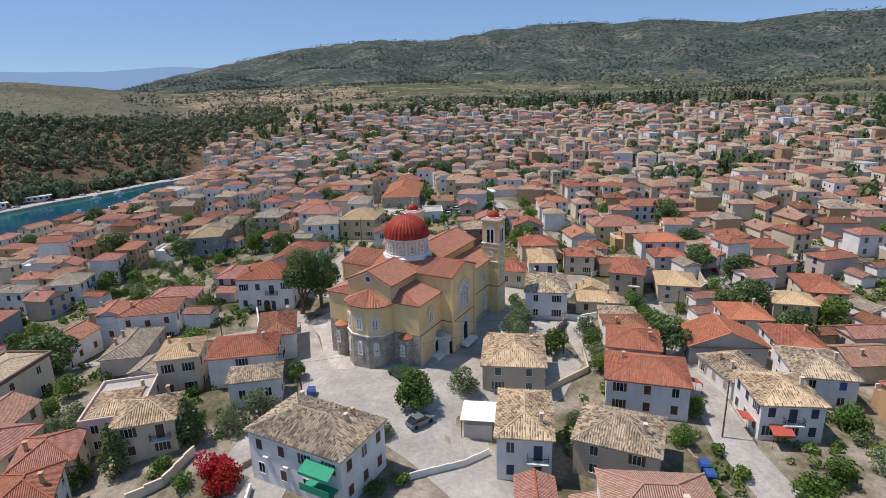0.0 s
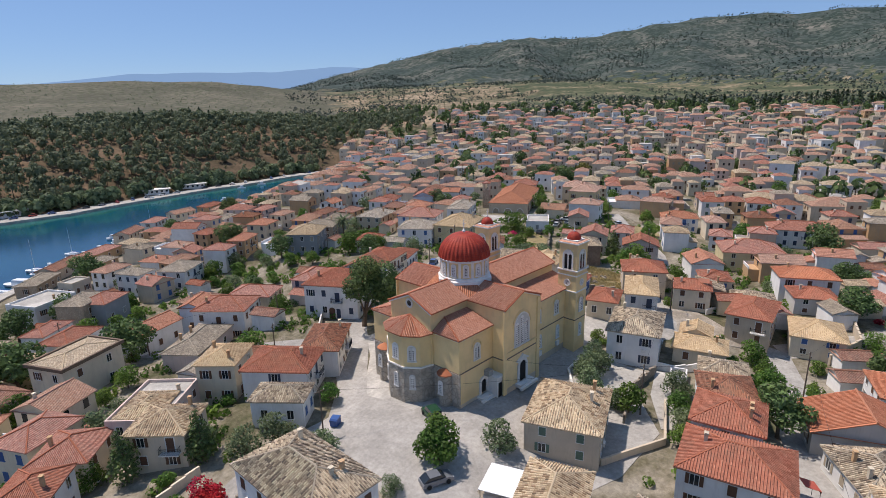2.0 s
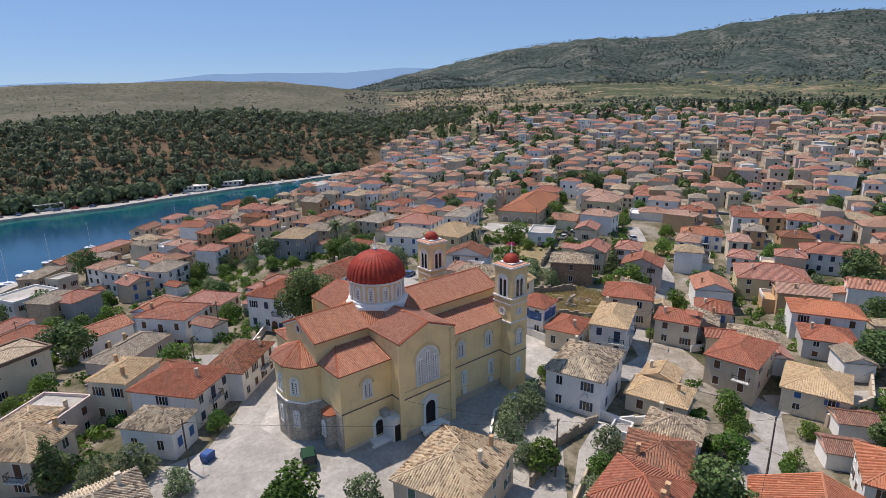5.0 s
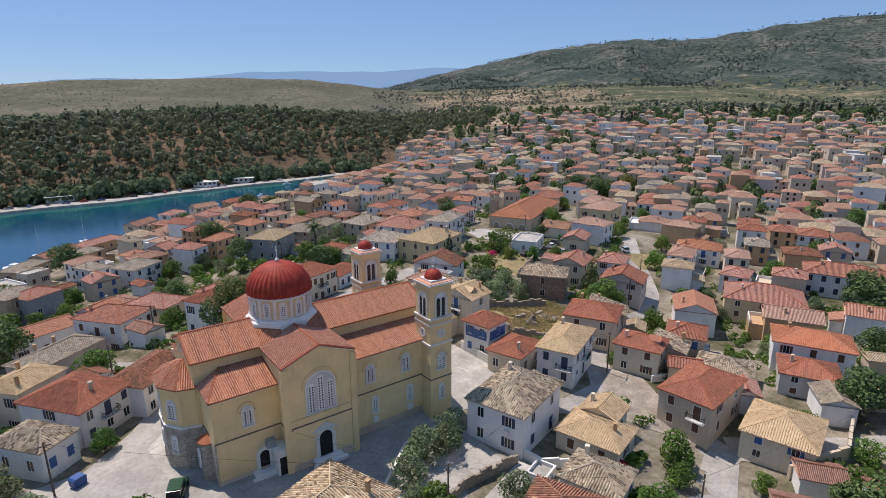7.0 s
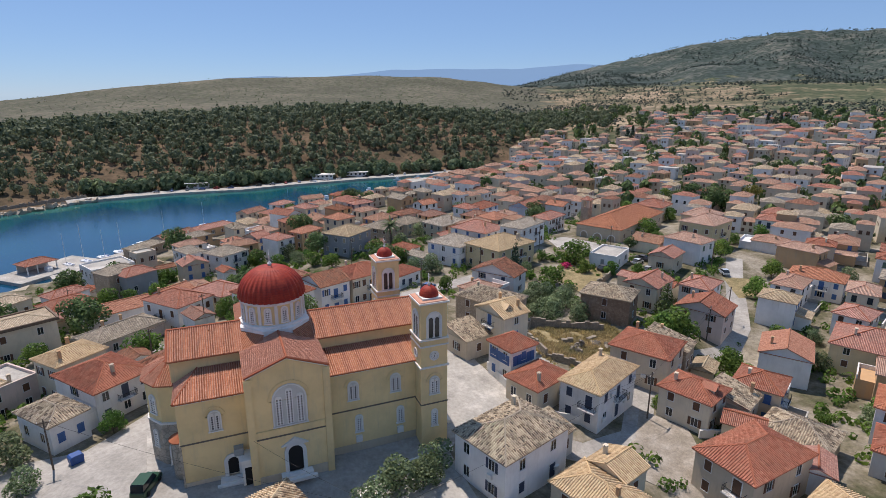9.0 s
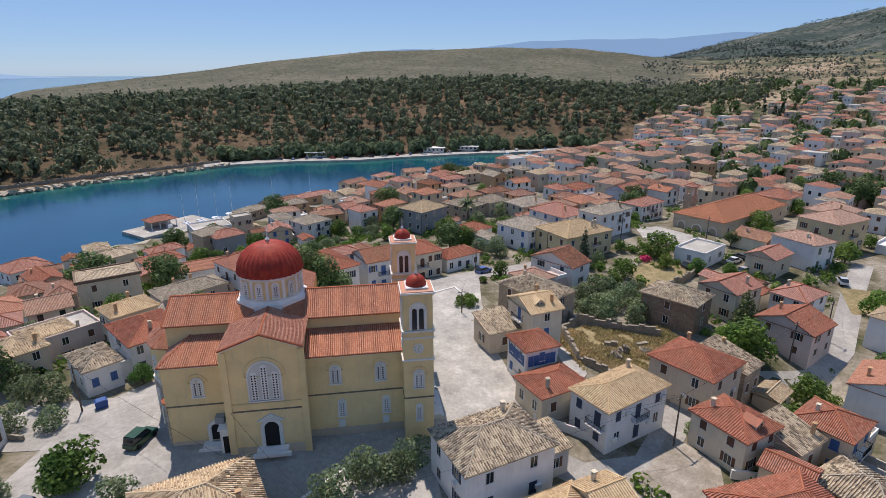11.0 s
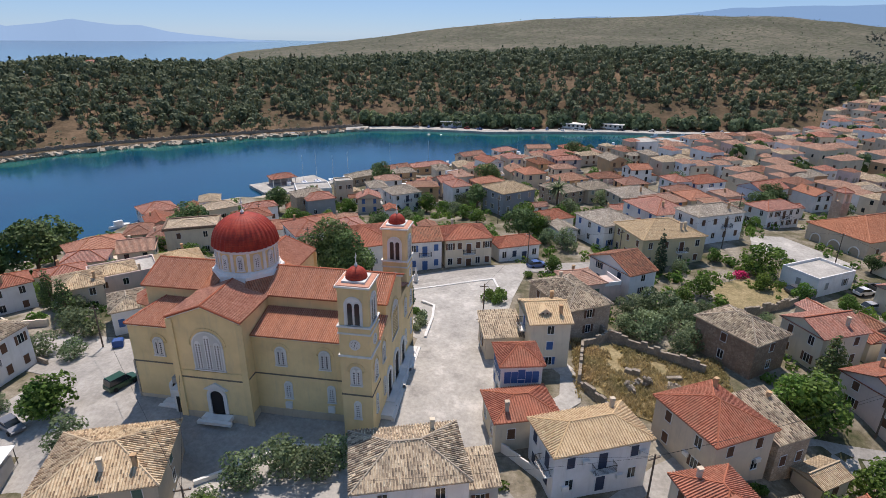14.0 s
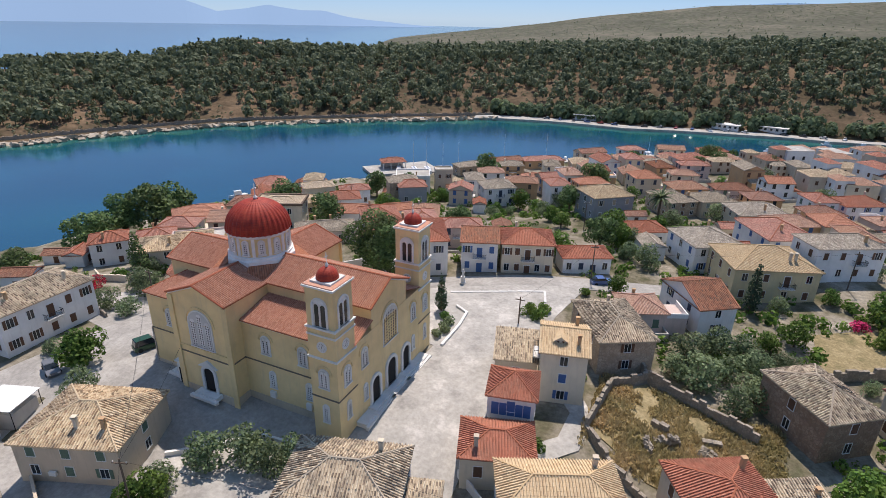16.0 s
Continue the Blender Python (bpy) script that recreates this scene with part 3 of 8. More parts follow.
def drape(name, pts, material, lift, label, category, step=2.0, kind="structure", thick=0.3):
    """A paved surface inside an outline, laid on the ground, with a real edge."""
    bm = bmesh.new()
    vs = [bm.verts.new((x, y, 0)) for x, y in pts]
    bm.faces.new(vs)
    xs, ys = [p[0] for p in pts], [p[1] for p in pts]
    for ax, lo, hi in ((0, min(xs), max(xs)), (1, min(ys), max(ys))):
        k = lo + step
        while k < hi:
            nrm = (1, 0, 0) if ax == 0 else (0, 1, 0)
            co = (k, 0, 0) if ax == 0 else (0, k, 0)
            bmesh.ops.bisect_plane(bm, geom=bm.verts[:] + bm.edges[:] + bm.faces[:], plane_co=co, plane_no=nrm)
            k += step
    bmesh.ops.recalc_face_normals(bm, faces=bm.faces[:])
    if bm.faces[:][0].normal.z < 0:
        bmesh.ops.reverse_faces(bm, faces=bm.faces[:])
    hs = heights([v.co.x for v in bm.verts], [v.co.y for v in bm.verts])
    for v, h in zip(bm.verts, hs):
        v.co.z = h + lift
    rim = [e for e in bm.edges if e.is_boundary]
    ex = bmesh.ops.extrude_edge_only(bm, edges=rim)
    for v in ex["geom"]:
        if isinstance(v, bmesh.types.BMVert):
            v.co.z -= thick
    me = bpy.data.meshes.new(name)
    bm.to_mesh(me)
    bm.free()
    me.materials.append(material)
    return tagged(new(name, me), label, category, kind=kind)


def strip(pts, width):
    """The outline of a road of that width along a line of points."""
    p = [Vector(q) for q in pts]
    left, right = [], []
    for i, q in enumerate(p):
        d = (p[min(i + 1, len(p) - 1)] - p[max(i - 1, 0)]).normalized()
        s = Vector((-d.y, d.x)) * width / 2
        left.append(q + s), right.append(q - s)
    return [tuple(v) for v in right] + [tuple(v) for v in reversed(left)]


drape("road_1", [(-40, -37), (-33, -38), (-24, -27), (-8, -33), (4, -33), (12, -26), (19, -14), (21.6, -12), (21.0, -6), (-9, -5), (-17, -4), (-18, 6), (-13, 12), (-6, 20), (3, 32), (-1, 36), (-9, 28), (-19, 12.5), (-25.5, 6), (-36, 6.5), (-46, 3), (-52, -8), (-46, -9), (-35, -5), (-29.5, -6), (-33, -20)], M_ROAD, 0.07, "worn pale asphalt road and forecourt round the church", "road")
drape("pavement_2", [(-19.5, -6), (-9, -9.5), (20, -9.5), (20, 12), (4, 23), (-3, 24.5), (-8.5, 16.5), (-14.5, 10.5), (-19.5, 5.5)], M_CONC, 0.05, "pale paving round the foot of the church", "pavement")
drape("pavement", [(20.6, -12), (35, -13), (34.5, -2), (34, 12), (36, 30), (38.5, 43), (25, 38), (10, 30.5), (12, 14), (21.2, 12)], M_CONC, 0.09, "open concrete square beside the church", "square")
drape("road_2", strip([(9, 33), (24, 40), (40, 46.5), (58, 54)], 6.0), M_ROAD, 0.08, "narrow asphalt street along the square", "road")
drape("road_3", strip([(30, -12), (38, -19.5), (47, -19), (56, -10), (70, 0), (88, 0), (98, 6), (122, 28), (136, 40)], 4.4), M_ROAD, 0.08, "narrow pale lane between houses", "road")
drape("road_4", [(40, -22), (47, -19), (53, -13), (56, -20), (49, -34), (45, -30), (42, -26)], M_GRAVEL, 0.1, "bare gravel yard between houses", "yard")
drape("road_5", strip([(50, -24), (50, -38), (38, -43), (22, -46), (4, -53), (-10, -58), (-24, -66)], 5.5), M_ROAD, 0.08, "sloping lane with worn asphalt", "road")
drape("road_6", strip([(52, -38), (66, -50), (84, -62), (110, -80)], 5.0), M_ROAD, 0.08, "asphalt lane beside a retaining wall", "road")
drape("road_7", strip([(6, -34), (14, -29), (22, -26.5)], 3.0), M_CONC, 0.14, "concrete alley between garden walls", "road")
drape("road_8", strip([(-8, 27), (-20, 42), (-30, 60), (-40, 82), (-46, 98)], 4.0), M_ROAD, 0.08, "narrow lane going down to the harbour", "road")
def quay(name, a0, a1, angles, radii, inn, out, label):
    """A stone-faced quay along the shore: flat top, upright water side."""
    s = Shape()
    n = (a1 - a0) * 2
    for i in range(n):
        a, b = a0 + i / 2, a0 + (i + 1) / 2
        ra, rb = float(np.interp(a, angles, radii)), float(np.interp(b, angles, radii))
        p = [polar(a, ra + inn), polar(b, rb + inn), polar(b, rb + out), polar(a, ra + out)]
        z0, z1 = SEA - 3, SEA + 1.45
        s.face([(*q, z1) for q in reversed(p)])
        for q, w in ((p[0], p[1]), (p[1], p[2]), (p[2], p[3]), (p[3], p[0])):
            s.face([(*q, z0), (*w, z0), (*w, z1), (*q, z1)])
    return solid(name, s, M_CONC, label, "quay", "structure")


quay("quay_1", 57, 106, A_FAR, R_FAR, -1.5, 11, "long pale concrete quay below the wooded slope")
quay("quay_2", 60, 113, A_NEAR, R_NEAR, -4, 1.2, "pale concrete harbour quay in front of houses")
drape("yard_2", [(196, 332), (215, 345), (245, 345), (250, 325), (225, 312), (205, 318)], M_CONC, 0.5, "pale open parking ground at the head of the inlet", "yard", 6.0)


# ---- far mountains ----
def range_of(name, az, el, dist, material, label):
    s = Shape()
    pts = []
    for i in range(120):
        a = az[0] + (az[-1] - az[0]) * i / 119
        e = float(np.interp(a, az, el)) + 0.05 * noise.noise((a * 0.35, 3, dist * 0.01)) * 1.6
        edge = min(1, (a - az[0]) / 3, (az[-1] - a) / 3)
        pts.append((a, 45 + dist * math.tan(radians(e)) * 1.0, edge))
    for (a, z, _), (a2, z2, _) in zip(pts, pts[1:]):
        p, q = polar(a, dist), polar(a2, dist)
        p2, q2 = polar(a, dist - 260), polar(a2, dist - 260)
        s.face([(*p2, -40), (*q2, -40), (*q, z2), (*p, z)])
    return solid(name, s, material, label, "mountains", "structure", smooth=True)


# Distance haze put into the surface: a blue colour with an added glow.
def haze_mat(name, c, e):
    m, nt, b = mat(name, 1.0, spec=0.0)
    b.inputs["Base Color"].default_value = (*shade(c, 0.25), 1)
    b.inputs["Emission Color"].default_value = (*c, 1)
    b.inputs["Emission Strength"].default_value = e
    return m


range_of("backdrop_1", [40, 46, 50, 54, 60, 66, 72, 77, 80, 84, 88, 92, 100], [2.4, 2.7, 2.8, 3.0, 2.55, 2.6, 2.5, 1.95, 1.65, 1.8, 1.6, 0.9, 0.0], 4500, haze_mat("far_mountain_painted_haze", (0.25, 0.38, 0.60), 0.8), "far mountains painted blue with summer haze")
range_of("backdrop_2", [114, 118, 121, 124, 126, 128, 131, 133, 135.5, 138, 141, 146, 151, 160, 175], [-0.78, -0.55, -0.25, 0.0, 0.55, 0.5, 0.95, 0.55, 0.3, 1.1, 1.5, 1.75, 1.3, 1.8, 1.2], 4600, haze_mat("far_headland_painted_haze", (0.29, 0.41, 0.61), 0.85), "far headland across the gulf, painted blue with haze")


# ---- church ----
CY = 0.3
church = thing("church", pose(0, CY, 0), "large ochre church with red ribbed dome and two bell towers", "church")


def arch_poly(w, h, n=10):
    """Outline in x and z of a round-headed opening, foot at 0."""
    r = w / 2
    return [(-r, 0), (r, 0)] + [(r * math.cos(math.pi * i / n), h - r + r * math.sin(math.pi * i / n)) for i in range(n + 1)]


def ring_y(s, outer, inner, y0, y1):
    n = len(outer)
    for i in range(n):
        j = (i + 1) % n
        a, b, c, d = outer[i], outer[j], inner[j], inner[i]
        s.face([(a[0], y0, a[1]), (b[0], y0, b[1]), (c[0], y0, c[1]), (d[0], y0, d[1])])
        s.face([(a[0], y0, a[1]), (a[0], y1, a[1]), (b[0], y1, b[1]), (b[0], y0, b[1])])
        s.face([(d[0], y0, d[1]), (c[0], y0, c[1]), (c[0], y1, c[1]), (d[0], y1, d[1])])


def face_m(x, y, z, ang):
    """A place on a wall; the wall looks along -y before it is turned by ang."""
    return pose(x, y, z, 0, 0, ang)


ARCH_CACHE = {}
M_SCREEN = plaster("plaster_window_back", (0.60, 0.585, 0.55), 0.3)


def arch_window(parent, w, h, x, y, z, ang, lights=2, hood=True, holes=True, label="arched window with pierced white screen"):
    """Round-headed window: white surround, pierced white screen and dark lights behind it."""
    key = (w, h, lights, hood)
    if key not in ARCH_CACHE:
        s = Shape()
        inner, outer = arch_poly(w, h), arch_poly(w + 0.34, h + 0.17)
        ring_y(s, outer, inner, -0.14, 0.02)
        s.box(-w / 2 - 0.25, w / 2 + 0.25, -0.2, 0.02, -0.16, 0)
        pane = Shape()
        pane.extrude_y(inner, -0.05, 0.0)
        lw = w / lights
        screens = []
        dark = Shape()
        for i in range(lights):
            c = -w / 2 + lw * (i + 0.5)
            far_ = max(abs(c) - lw * 0.2, 0)
            hh = (h - w / 2 + math.sqrt(max(0.0, w * w / 4 - far_ * far_))) - (0.08 if lights == 1 else 0.22)
            if lights == 3:
                hh = h * (0.93 if i == 1 else 0.76)
            lw_ = lw * (0.62 if lights == 3 else 0.8)
            if lights < 4:
                one = Shape()
                one.extrude_y([(c + px, pz + 0.06) for px, pz in arch_poly(lw_, hh - 0.06)], -0.1, -0.055)
                screens.append(one.mesh("screen", M_TRIM))
            cols, rows = 1 if lights in (2, 6) else 2, max(4, int(hh / (0.36 if lights < 4 else 0.46)))
            for r_ in range(rows):
                zc = 0.3 + (hh - 0.5) * r_ / rows
                for q in range(cols):
                    xc = c + (q - 0.5) * lw_ * 0.48 if cols == 2 else c
                    rad = {1: 0.075, 2: 0.105, 3: 0.105}.get(lights, 0.13)
                    dark.face([(xc + rad * math.cos(k * math.pi / 4), -0.104 if lights < 4 else -0.056, zc + rad * 1.15 * math.sin(k * math.pi / 4)) for k in range(8)])
        hd = None
        if hood:
            hd = Shape()
            r0, r1 = w / 2 + 0.42, w / 2 + 0.62
            k0 = h - w / 2
            o = [(r1 * math.cos(math.pi * i / 12), k0 + r1 * math.sin(math.pi * i / 12)) for i in range(13)]
            n_in = [(r0 * math.cos(math.pi * i / 12), k0 + r0 * math.sin(math.pi * i / 12)) for i in range(13)]
            ring_y(hd, o + list(reversed(n_in))[:0], n_in, -0.12, 0.02)
        ARCH_CACHE[key] = (s.mesh("window_frame", M_TRIM), pane.mesh("pane", M_SCREEN), screens, dark.mesh("light", M_DARKIN), hd.mesh("hood_mould", M_CHURCH) if hd else None)
    fr, pn, sc, dk, hd = ARCH_CACHE[key]
    wdw = put("window", fr, parent, face_m(x, y, z, ang), label)
    put("pane", pn, wdw), [put("screen", one, wdw) for one in sc], tagged(put("light", dk, wdw, label="dark pierced openings"), kind="stuff")
    if hd:
        put("hood_mould", hd, wdw)
    return wdw


def cover_tiles(s, pts, a, e, up, pitch=0.32, row=0.44, loose=0.5, rng=random.Random(31)):
    """Rows of cover tiles, one lapped over the next, over one plane of a roof."""
    nrm = e.cross(up)
    q = [((p - a).dot(e), (p - a).dot(up)) for p in pts]
    top = max(v for _, v in q)
    v = 0.0
    while v < top - row * 0.3:
        vm = v + row * 0.5
        xs = []
        for (x0, y0), (x1, y1) in zip(q, q[1:] + q[:1]):
            if (y0 > vm) != (y1 > vm):
                xs.append(x0 + (x1 - x0) * (vm - y0) / (y1 - y0))
        if len(xs) >= 2:
            lo, hi = min(xs), max(xs)
            k = math.ceil((lo + 0.1) / pitch)
            while k * pitch < hi - 0.1:
                if rng.random() > 0.012 * loose:
                    j = 0.022 * loose
                    du, dv, dh = rng.uniform(-j, j), rng.uniform(-j, j), rng.uniform(0, 0.02) * loose
                    d = (up + e * rng.uniform(-0.05, 0.05) * loose).normalized()
                    s.tile(a + e * (k * pitch + du) + up * (v + dv) + nrm * (0.012 + dh), e, d, nrm, pitch * 0.6, min(row * 1.1, top - v), 0.125)
                k += 1
        v += row


COVER = None
LOOSE = 0.5


def roof_slope(s, a, b, c, d, thick=0.0):
    """One plane of tiles: a, b along the eaves, c, d along the top; laid out in metres."""
    a, b, c, d = (Vector(p) for p in (a, b, c, d))
    e = (b - a).normalized()
    nrm = (b - a).cross(d - a).normalized()
    if nrm.length < 0.5:
        nrm = (b - a).cross(c - a).normalized()
    up = nrm.cross(e)
    pts = [a, b, c, d] if (c - d).length > 1e-4 else [a, b, c]
    s.face(pts, [((p - a).dot(e), (p - a).dot(up)) for p in pts])
    if COVER is not None:
        cover_tiles(COVER, pts, a, e, up, 0.26 if LOOSE < 0.2 else 0.32, 0.4 if LOOSE < 0.2 else 0.44, LOOSE)


def ridge_row(s, a, b, r=0.13, step=0.42):
    """Ridge tiles, one lapped over the next."""
    a, b = Vector(a), Vector(b)
    n = max(1, int((b - a).length / step))
    for i in range(n):
        p, q = a.lerp(b, i / n), a.lerp(b, (i + 1.08) / n)
        s.tube(p, q, r, r * 0.86, 5)


# walls
w_ = Shape()
nave = [(-12.9, -4.4), (20.4, -4.4), (20.4, 4.4), (-12.9, 4.4)]
w_.prism(nave, 5.4, 13.9)
for gx_ in (-12.9, 20.4):
    w_.face([(gx_, -4.4, 13.9), (gx_, 4.4, 13.9), (gx_, 0, 15.95)])
part("nave_wall", w_, M_CHURCH, church, "ochre upper walls of the nave")
w_ = Shape()
w_.prism([(-4.5, -11.9), (4.5, -11.9), (4.5, 11.9), (-4.5, 11.9)], -1.5, 13.75)
for gy_ in (-11.9, 11.9):
    w_.face([(-4.5, gy_, 13.75), (4.5, gy_, 13.75), (0, gy_, 15.5)])
part("transept_wall", w_, M_CHURCH, church)
for sy in (-1, 1):
    w_ = Shape()
    w_.prism([(-12.4, -9.6), (-4.4, -9.6), (-4.4, -4.3), (-12.4, -4.3)] if sy < 0 else [(-12.4, 4.3), (-4.4, 4.3), (-4.4, 9.6), (-12.4, 9.6)], -1.5, 10.9)
    part("aisle_wall", w_, M_CHURCH, church)
    w_ = Shape()
    w_.prism([(4.4, -9.6), (17.2, -9.6), (17.2, -4.3), (4.4, -4.3)] if sy < 0 else [(4.4, 4.3), (17.2, 4.3), (17.2, 9.6), (4.4, 9.6)], -1.5, 10.9)
    part("aisle_wall", w_, M_CHURCH, church)
w_ = Shape()
w_.prism([(15.5, -8.2), (20.45, -8.2), (20.45, 8.2), (15.5, 8.2)], -1.5, 10.9)
part("front_wall", w_, M_CHURCH, church)

# apse
APS = [(-12.4, -4.35), (-14.6, -3.75), (-16.2, -1.6), (-16.2, 1.6), (-14.6, 3.75), (-12.4, 4.35)]
w_ = Shape()
w_.prism(APS, 5.4, 10.75)
part("apse", w_, M_CHURCH, church, "ochre polygonal apse over a grey stone base")
w_ = Shape()
w_.prism([(x - 0.12, y * 1.03) for x, y in APS], -1.5, 5.4)
part("apse_base", w_, M_PLINTH, church, "grey stone lower wall of the apse")
for sy in (-1, 1):
    w_ = Shape()
    w_.box(-12.52, -12.3, sy * 7 - 2.72, sy * 7 + 2.6, -1.5, 5.4)
    part("base_wall", w_, M_PLINTH, church, "grey stone lower wall")
    niche = Shape()
    niche.lathe([(1.15, -1.5), (1.15, 4.9)], 10, (-12.5, sy * 6.9), math.pi / 2, 3 * math.pi / 2)
    ob = part("side_apse", niche, M_PLINTH, church, "small rounded stone side apse", smooth=True)
    cap = Shape()
    cap.lathe([(1.35, 4.85), (1.35, 5.0), (0.05, 5.75)], 10, (-12.5, sy * 6.9), math.pi / 2, 3 * math.pi / 2)
    part("side_apse_roof", cap, TILE["church"], church, "small red half-cone roof")
    arch_window(church, 0.55, 2.0, -13.66, sy * 6.9, 1.9, -90, 1, False)

# plinth, string courses, cornices
for x0, x1, y0, y1 in ((-12.48, -4.4, -9.68, -9.5), (4.4, 16.7, -9.68, -9.5), (-4.6, -1.5, -12.0, -11.8), (1.5, 4.6, -12.0, -11.8), (4.5, 4.6, -12.0, -9.6), (-4.6, -4.5, -12.0, -9.6)):
    pl = Shape()
    pl.box(x0, x1, y0, y1, -1.5, 0.3)
    part("plinth", pl, WALL["beige"], church, "low pale plinth")


def course(z0, z1, out, material, name, label, skip_tower=False):
    for x0, x1, y0, y1 in ((-12.4, -4.5, -9.6, -4.3), (-12.4, -4.5, 4.3, 9.6), (-4.5, 4.5, -11.9, 11.9), (4.5, 16.7, -9.6, -4.3), (4.5, 16.7, 4.3, 9.6)):
        s = Shape()
        s.box(x0 - out, x1 + out, y0 - out, y1 + out, z0, z1)
        part(name, s, material, church, label)


course(5.32, 5.5, 0.06, M_STRING, "string_course", "dark weathered string course")
for x0, x1, y0, y1, z in ((-12.4, -4.5, -9.6, -4.3, 10.7), (-12.4, -4.5, 4.3, 9.6, 10.7), (4.5, 16.7, -9.6, -4.3, 10.7), (4.5, 16.7, 4.3, 9.6, 10.7)):
    s = Shape()
    s.box(x0 - 0.16, x1 + 0.16, y0 - 0.16, y1 + 0.16, z, z + 0.2)
    part("cornice", s, M_TRIM, church, "thin white cornice under the eaves")
s = Shape()
s.prism([(x - 0.2, y * 1.05) for x, y in APS], 10.55, 10.8)
part("cornice", s, M_TRIM, church)
s = Shape()
s.prism([(x - 0.2, y * 1.05) for x, y in APS], 5.4, 5.62)
part("string_course", s, M_TRIM, church, "pale moulding round the apse")
for gy_, sg in ((-11.9, -1), (11.9, 1)):
    s = Shape()
    y0, y1 = sorted((gy_, gy_ + sg * 0.18))
    s.extrude_y([(-4.7, 13.55), (0, 15.4), (4.7, 13.55), (4.7, 13.85), (0, 15.7), (-4.7, 13.85)], y0, y1)
    part("gable_moulding", s, M_TRIM, church, "white raking moulding of the gable")
    s = Shape()
    s.box(-4.56, 4.56, y0, y1, 6.35, 6.5)
    part("string_course", s, M_CHURCH, church)
    for px in (-4.5, 4.5):
        s = Shape()
        s.box(px - 0.42, px + 0.42, min(y0, y1) - (0.02 if sg < 0 else 0), max(y0, y1) + (0.02 if sg > 0 else 0), -1.4, 13.5)
        part("pilaster", s, M_CHURCH, church)
for gx_, sg in ((-12.9, -1), (20.4, 1)):
    s = Shape()
    x0, x1 = sorted((gx_, gx_ + sg * 0.2))
    m_ = pose(0, 0, 0, 0, 0, 90)
    s.extrude_y([(-4.6, 13.7), (0, 15.8), (4.6, 13.7), (4.6, 14.0), (0, 16.1), (-4.6, 14.0)], -x1, -x0)
    s.v = [tuple(m_ @ Vector(p)) for p in s.v]
    part("gable_moulding", s, M_TRIM, church)

# roofs
COVER, LOOSE = Shape(), 0.15


def gable_roof(name, x0, x1, half, ze, zr, along="x", hole=None):
    s = Shape()
    cap = Shape()
    P = (lambda u, v, z: (u, v, z)) if along == "x" else (lambda u, v, z: (-v, u, z))
    for sg in (-1, 1):
        a, b = P(x0, sg * half, ze), P(x1, sg * half, ze)
        c, d = P(x1, 0, zr), P(x0, 0, zr)
        if sg < 0:
            roof_slope(s, a, b, c, d)
        else:
            roof_slope(s, b, a, d, c)
        lo = [P(x0, sg * half, ze - 0.16), P(x1, sg * half, ze - 0.16)]
        s.face([lo[0], lo[1], b, a] if sg < 0 else [lo[1], lo[0], a, b])
        s.face([lo[1], lo[0], P(x0, 0, zr - 0.16), P(x1, 0, zr - 0.16)])
        for u in (x0, x1):
            s.face([P(u, sg * half, ze - 0.16), P(u, sg * half, ze), P(u, 0, zr), P(u, 0, zr - 0.16)])
            ridge_row(cap, P(u, sg * half, ze + 0.03), P(u, 0, zr + 0.03), 0.14)
    ridge_row(cap, P(x0, 0, zr + 0.04), P(x1, 0, zr + 0.04), 0.17)
    part(name, s, TILE["church"], church, "orange-red tiled roof")
    part("ridge_tiles", cap, M_RIDGE["church"], church)


gable_roof("nave_roof", -13.15, 20.7, 4.85, 14.0, 16.15)
gable_roof("transept_roof", -12.25, 12.25, 4.85, 13.85, 15.72, "y")
for sy in (-1, 1):
    s = Shape()
    y0, y1, yt = sy * 9.85, sy * 9.85, sy * 4.4
    q = [(4.5, y0, 10.95), (16.9, y0, 10.95), (16.9, yt, 12.3), (4.5, yt, 12.3)]
    roof_slope(s, *(q if sy < 0 else [q[1], q[0], q[3], q[2]]))
    s.face([(4.5, y0, 10.8), (16.9, y0, 10.8), (16.9, y0, 10.95), (4.5, y0, 10.95)])
    part("aisle_roof", s, TILE["church"], church, "lean-to roof of orange-red tiles")
    s = Shape()
    cap = Shape()
    q = [(-12.65, y0, 10.95), (-4.5, y0, 10.95), (-4.5, yt, 12.5), (-9.9, yt, 12.5)]
    roof_slope(s, *(q if sy < 0 else [q[1], q[0], q[3], q[2]]))
    q = [(-12.65, yt, 10.95), (-12.65, y0, 10.95), (-9.9, yt, 12.5), (-9.9, yt, 12.5)]
    roof_slope(s, *(q if sy < 0 else [q[1], q[0], q[2], q[2]]))
    s.face([(-12.65, y0, 10.8), (-4.5, y0, 10.8), (-4.5, y0, 10.95), (-12.65, y0, 10.95)])
    s.face([(-12.65, y0, 10.8), (-12.65, y0, 10.95), (-12.65, yt, 10.95), (-12.65, yt, 10.8)])
    ridge_row(cap, (-12.65, y0, 11.0), (-9.9, yt, 12.55))
    part("aisle_roof", s, TILE["church"], church, "hipped lean-to roof of orange-red tiles")
    part("ridge_tiles", cap, M_RIDGE["church"], church)
    s = Shape()
    q = [(20.7, sy * 4.4, 12.3), (20.7, sy * 8.3, 11.1), (16.9, sy * 8.3, 11.1), (16.9, sy * 4.4, 12.3)]
    q2 = [(16.9, sy * 8.4, 11.0), (20.7, sy * 8.4, 11.0), (20.7, sy * 4.4, 12.3), (16.9, sy * 4.4, 12.3)]
    roof_slope(s, *(q2 if sy < 0 else [q2[1], q2[0], q2[3], q2[2]]))
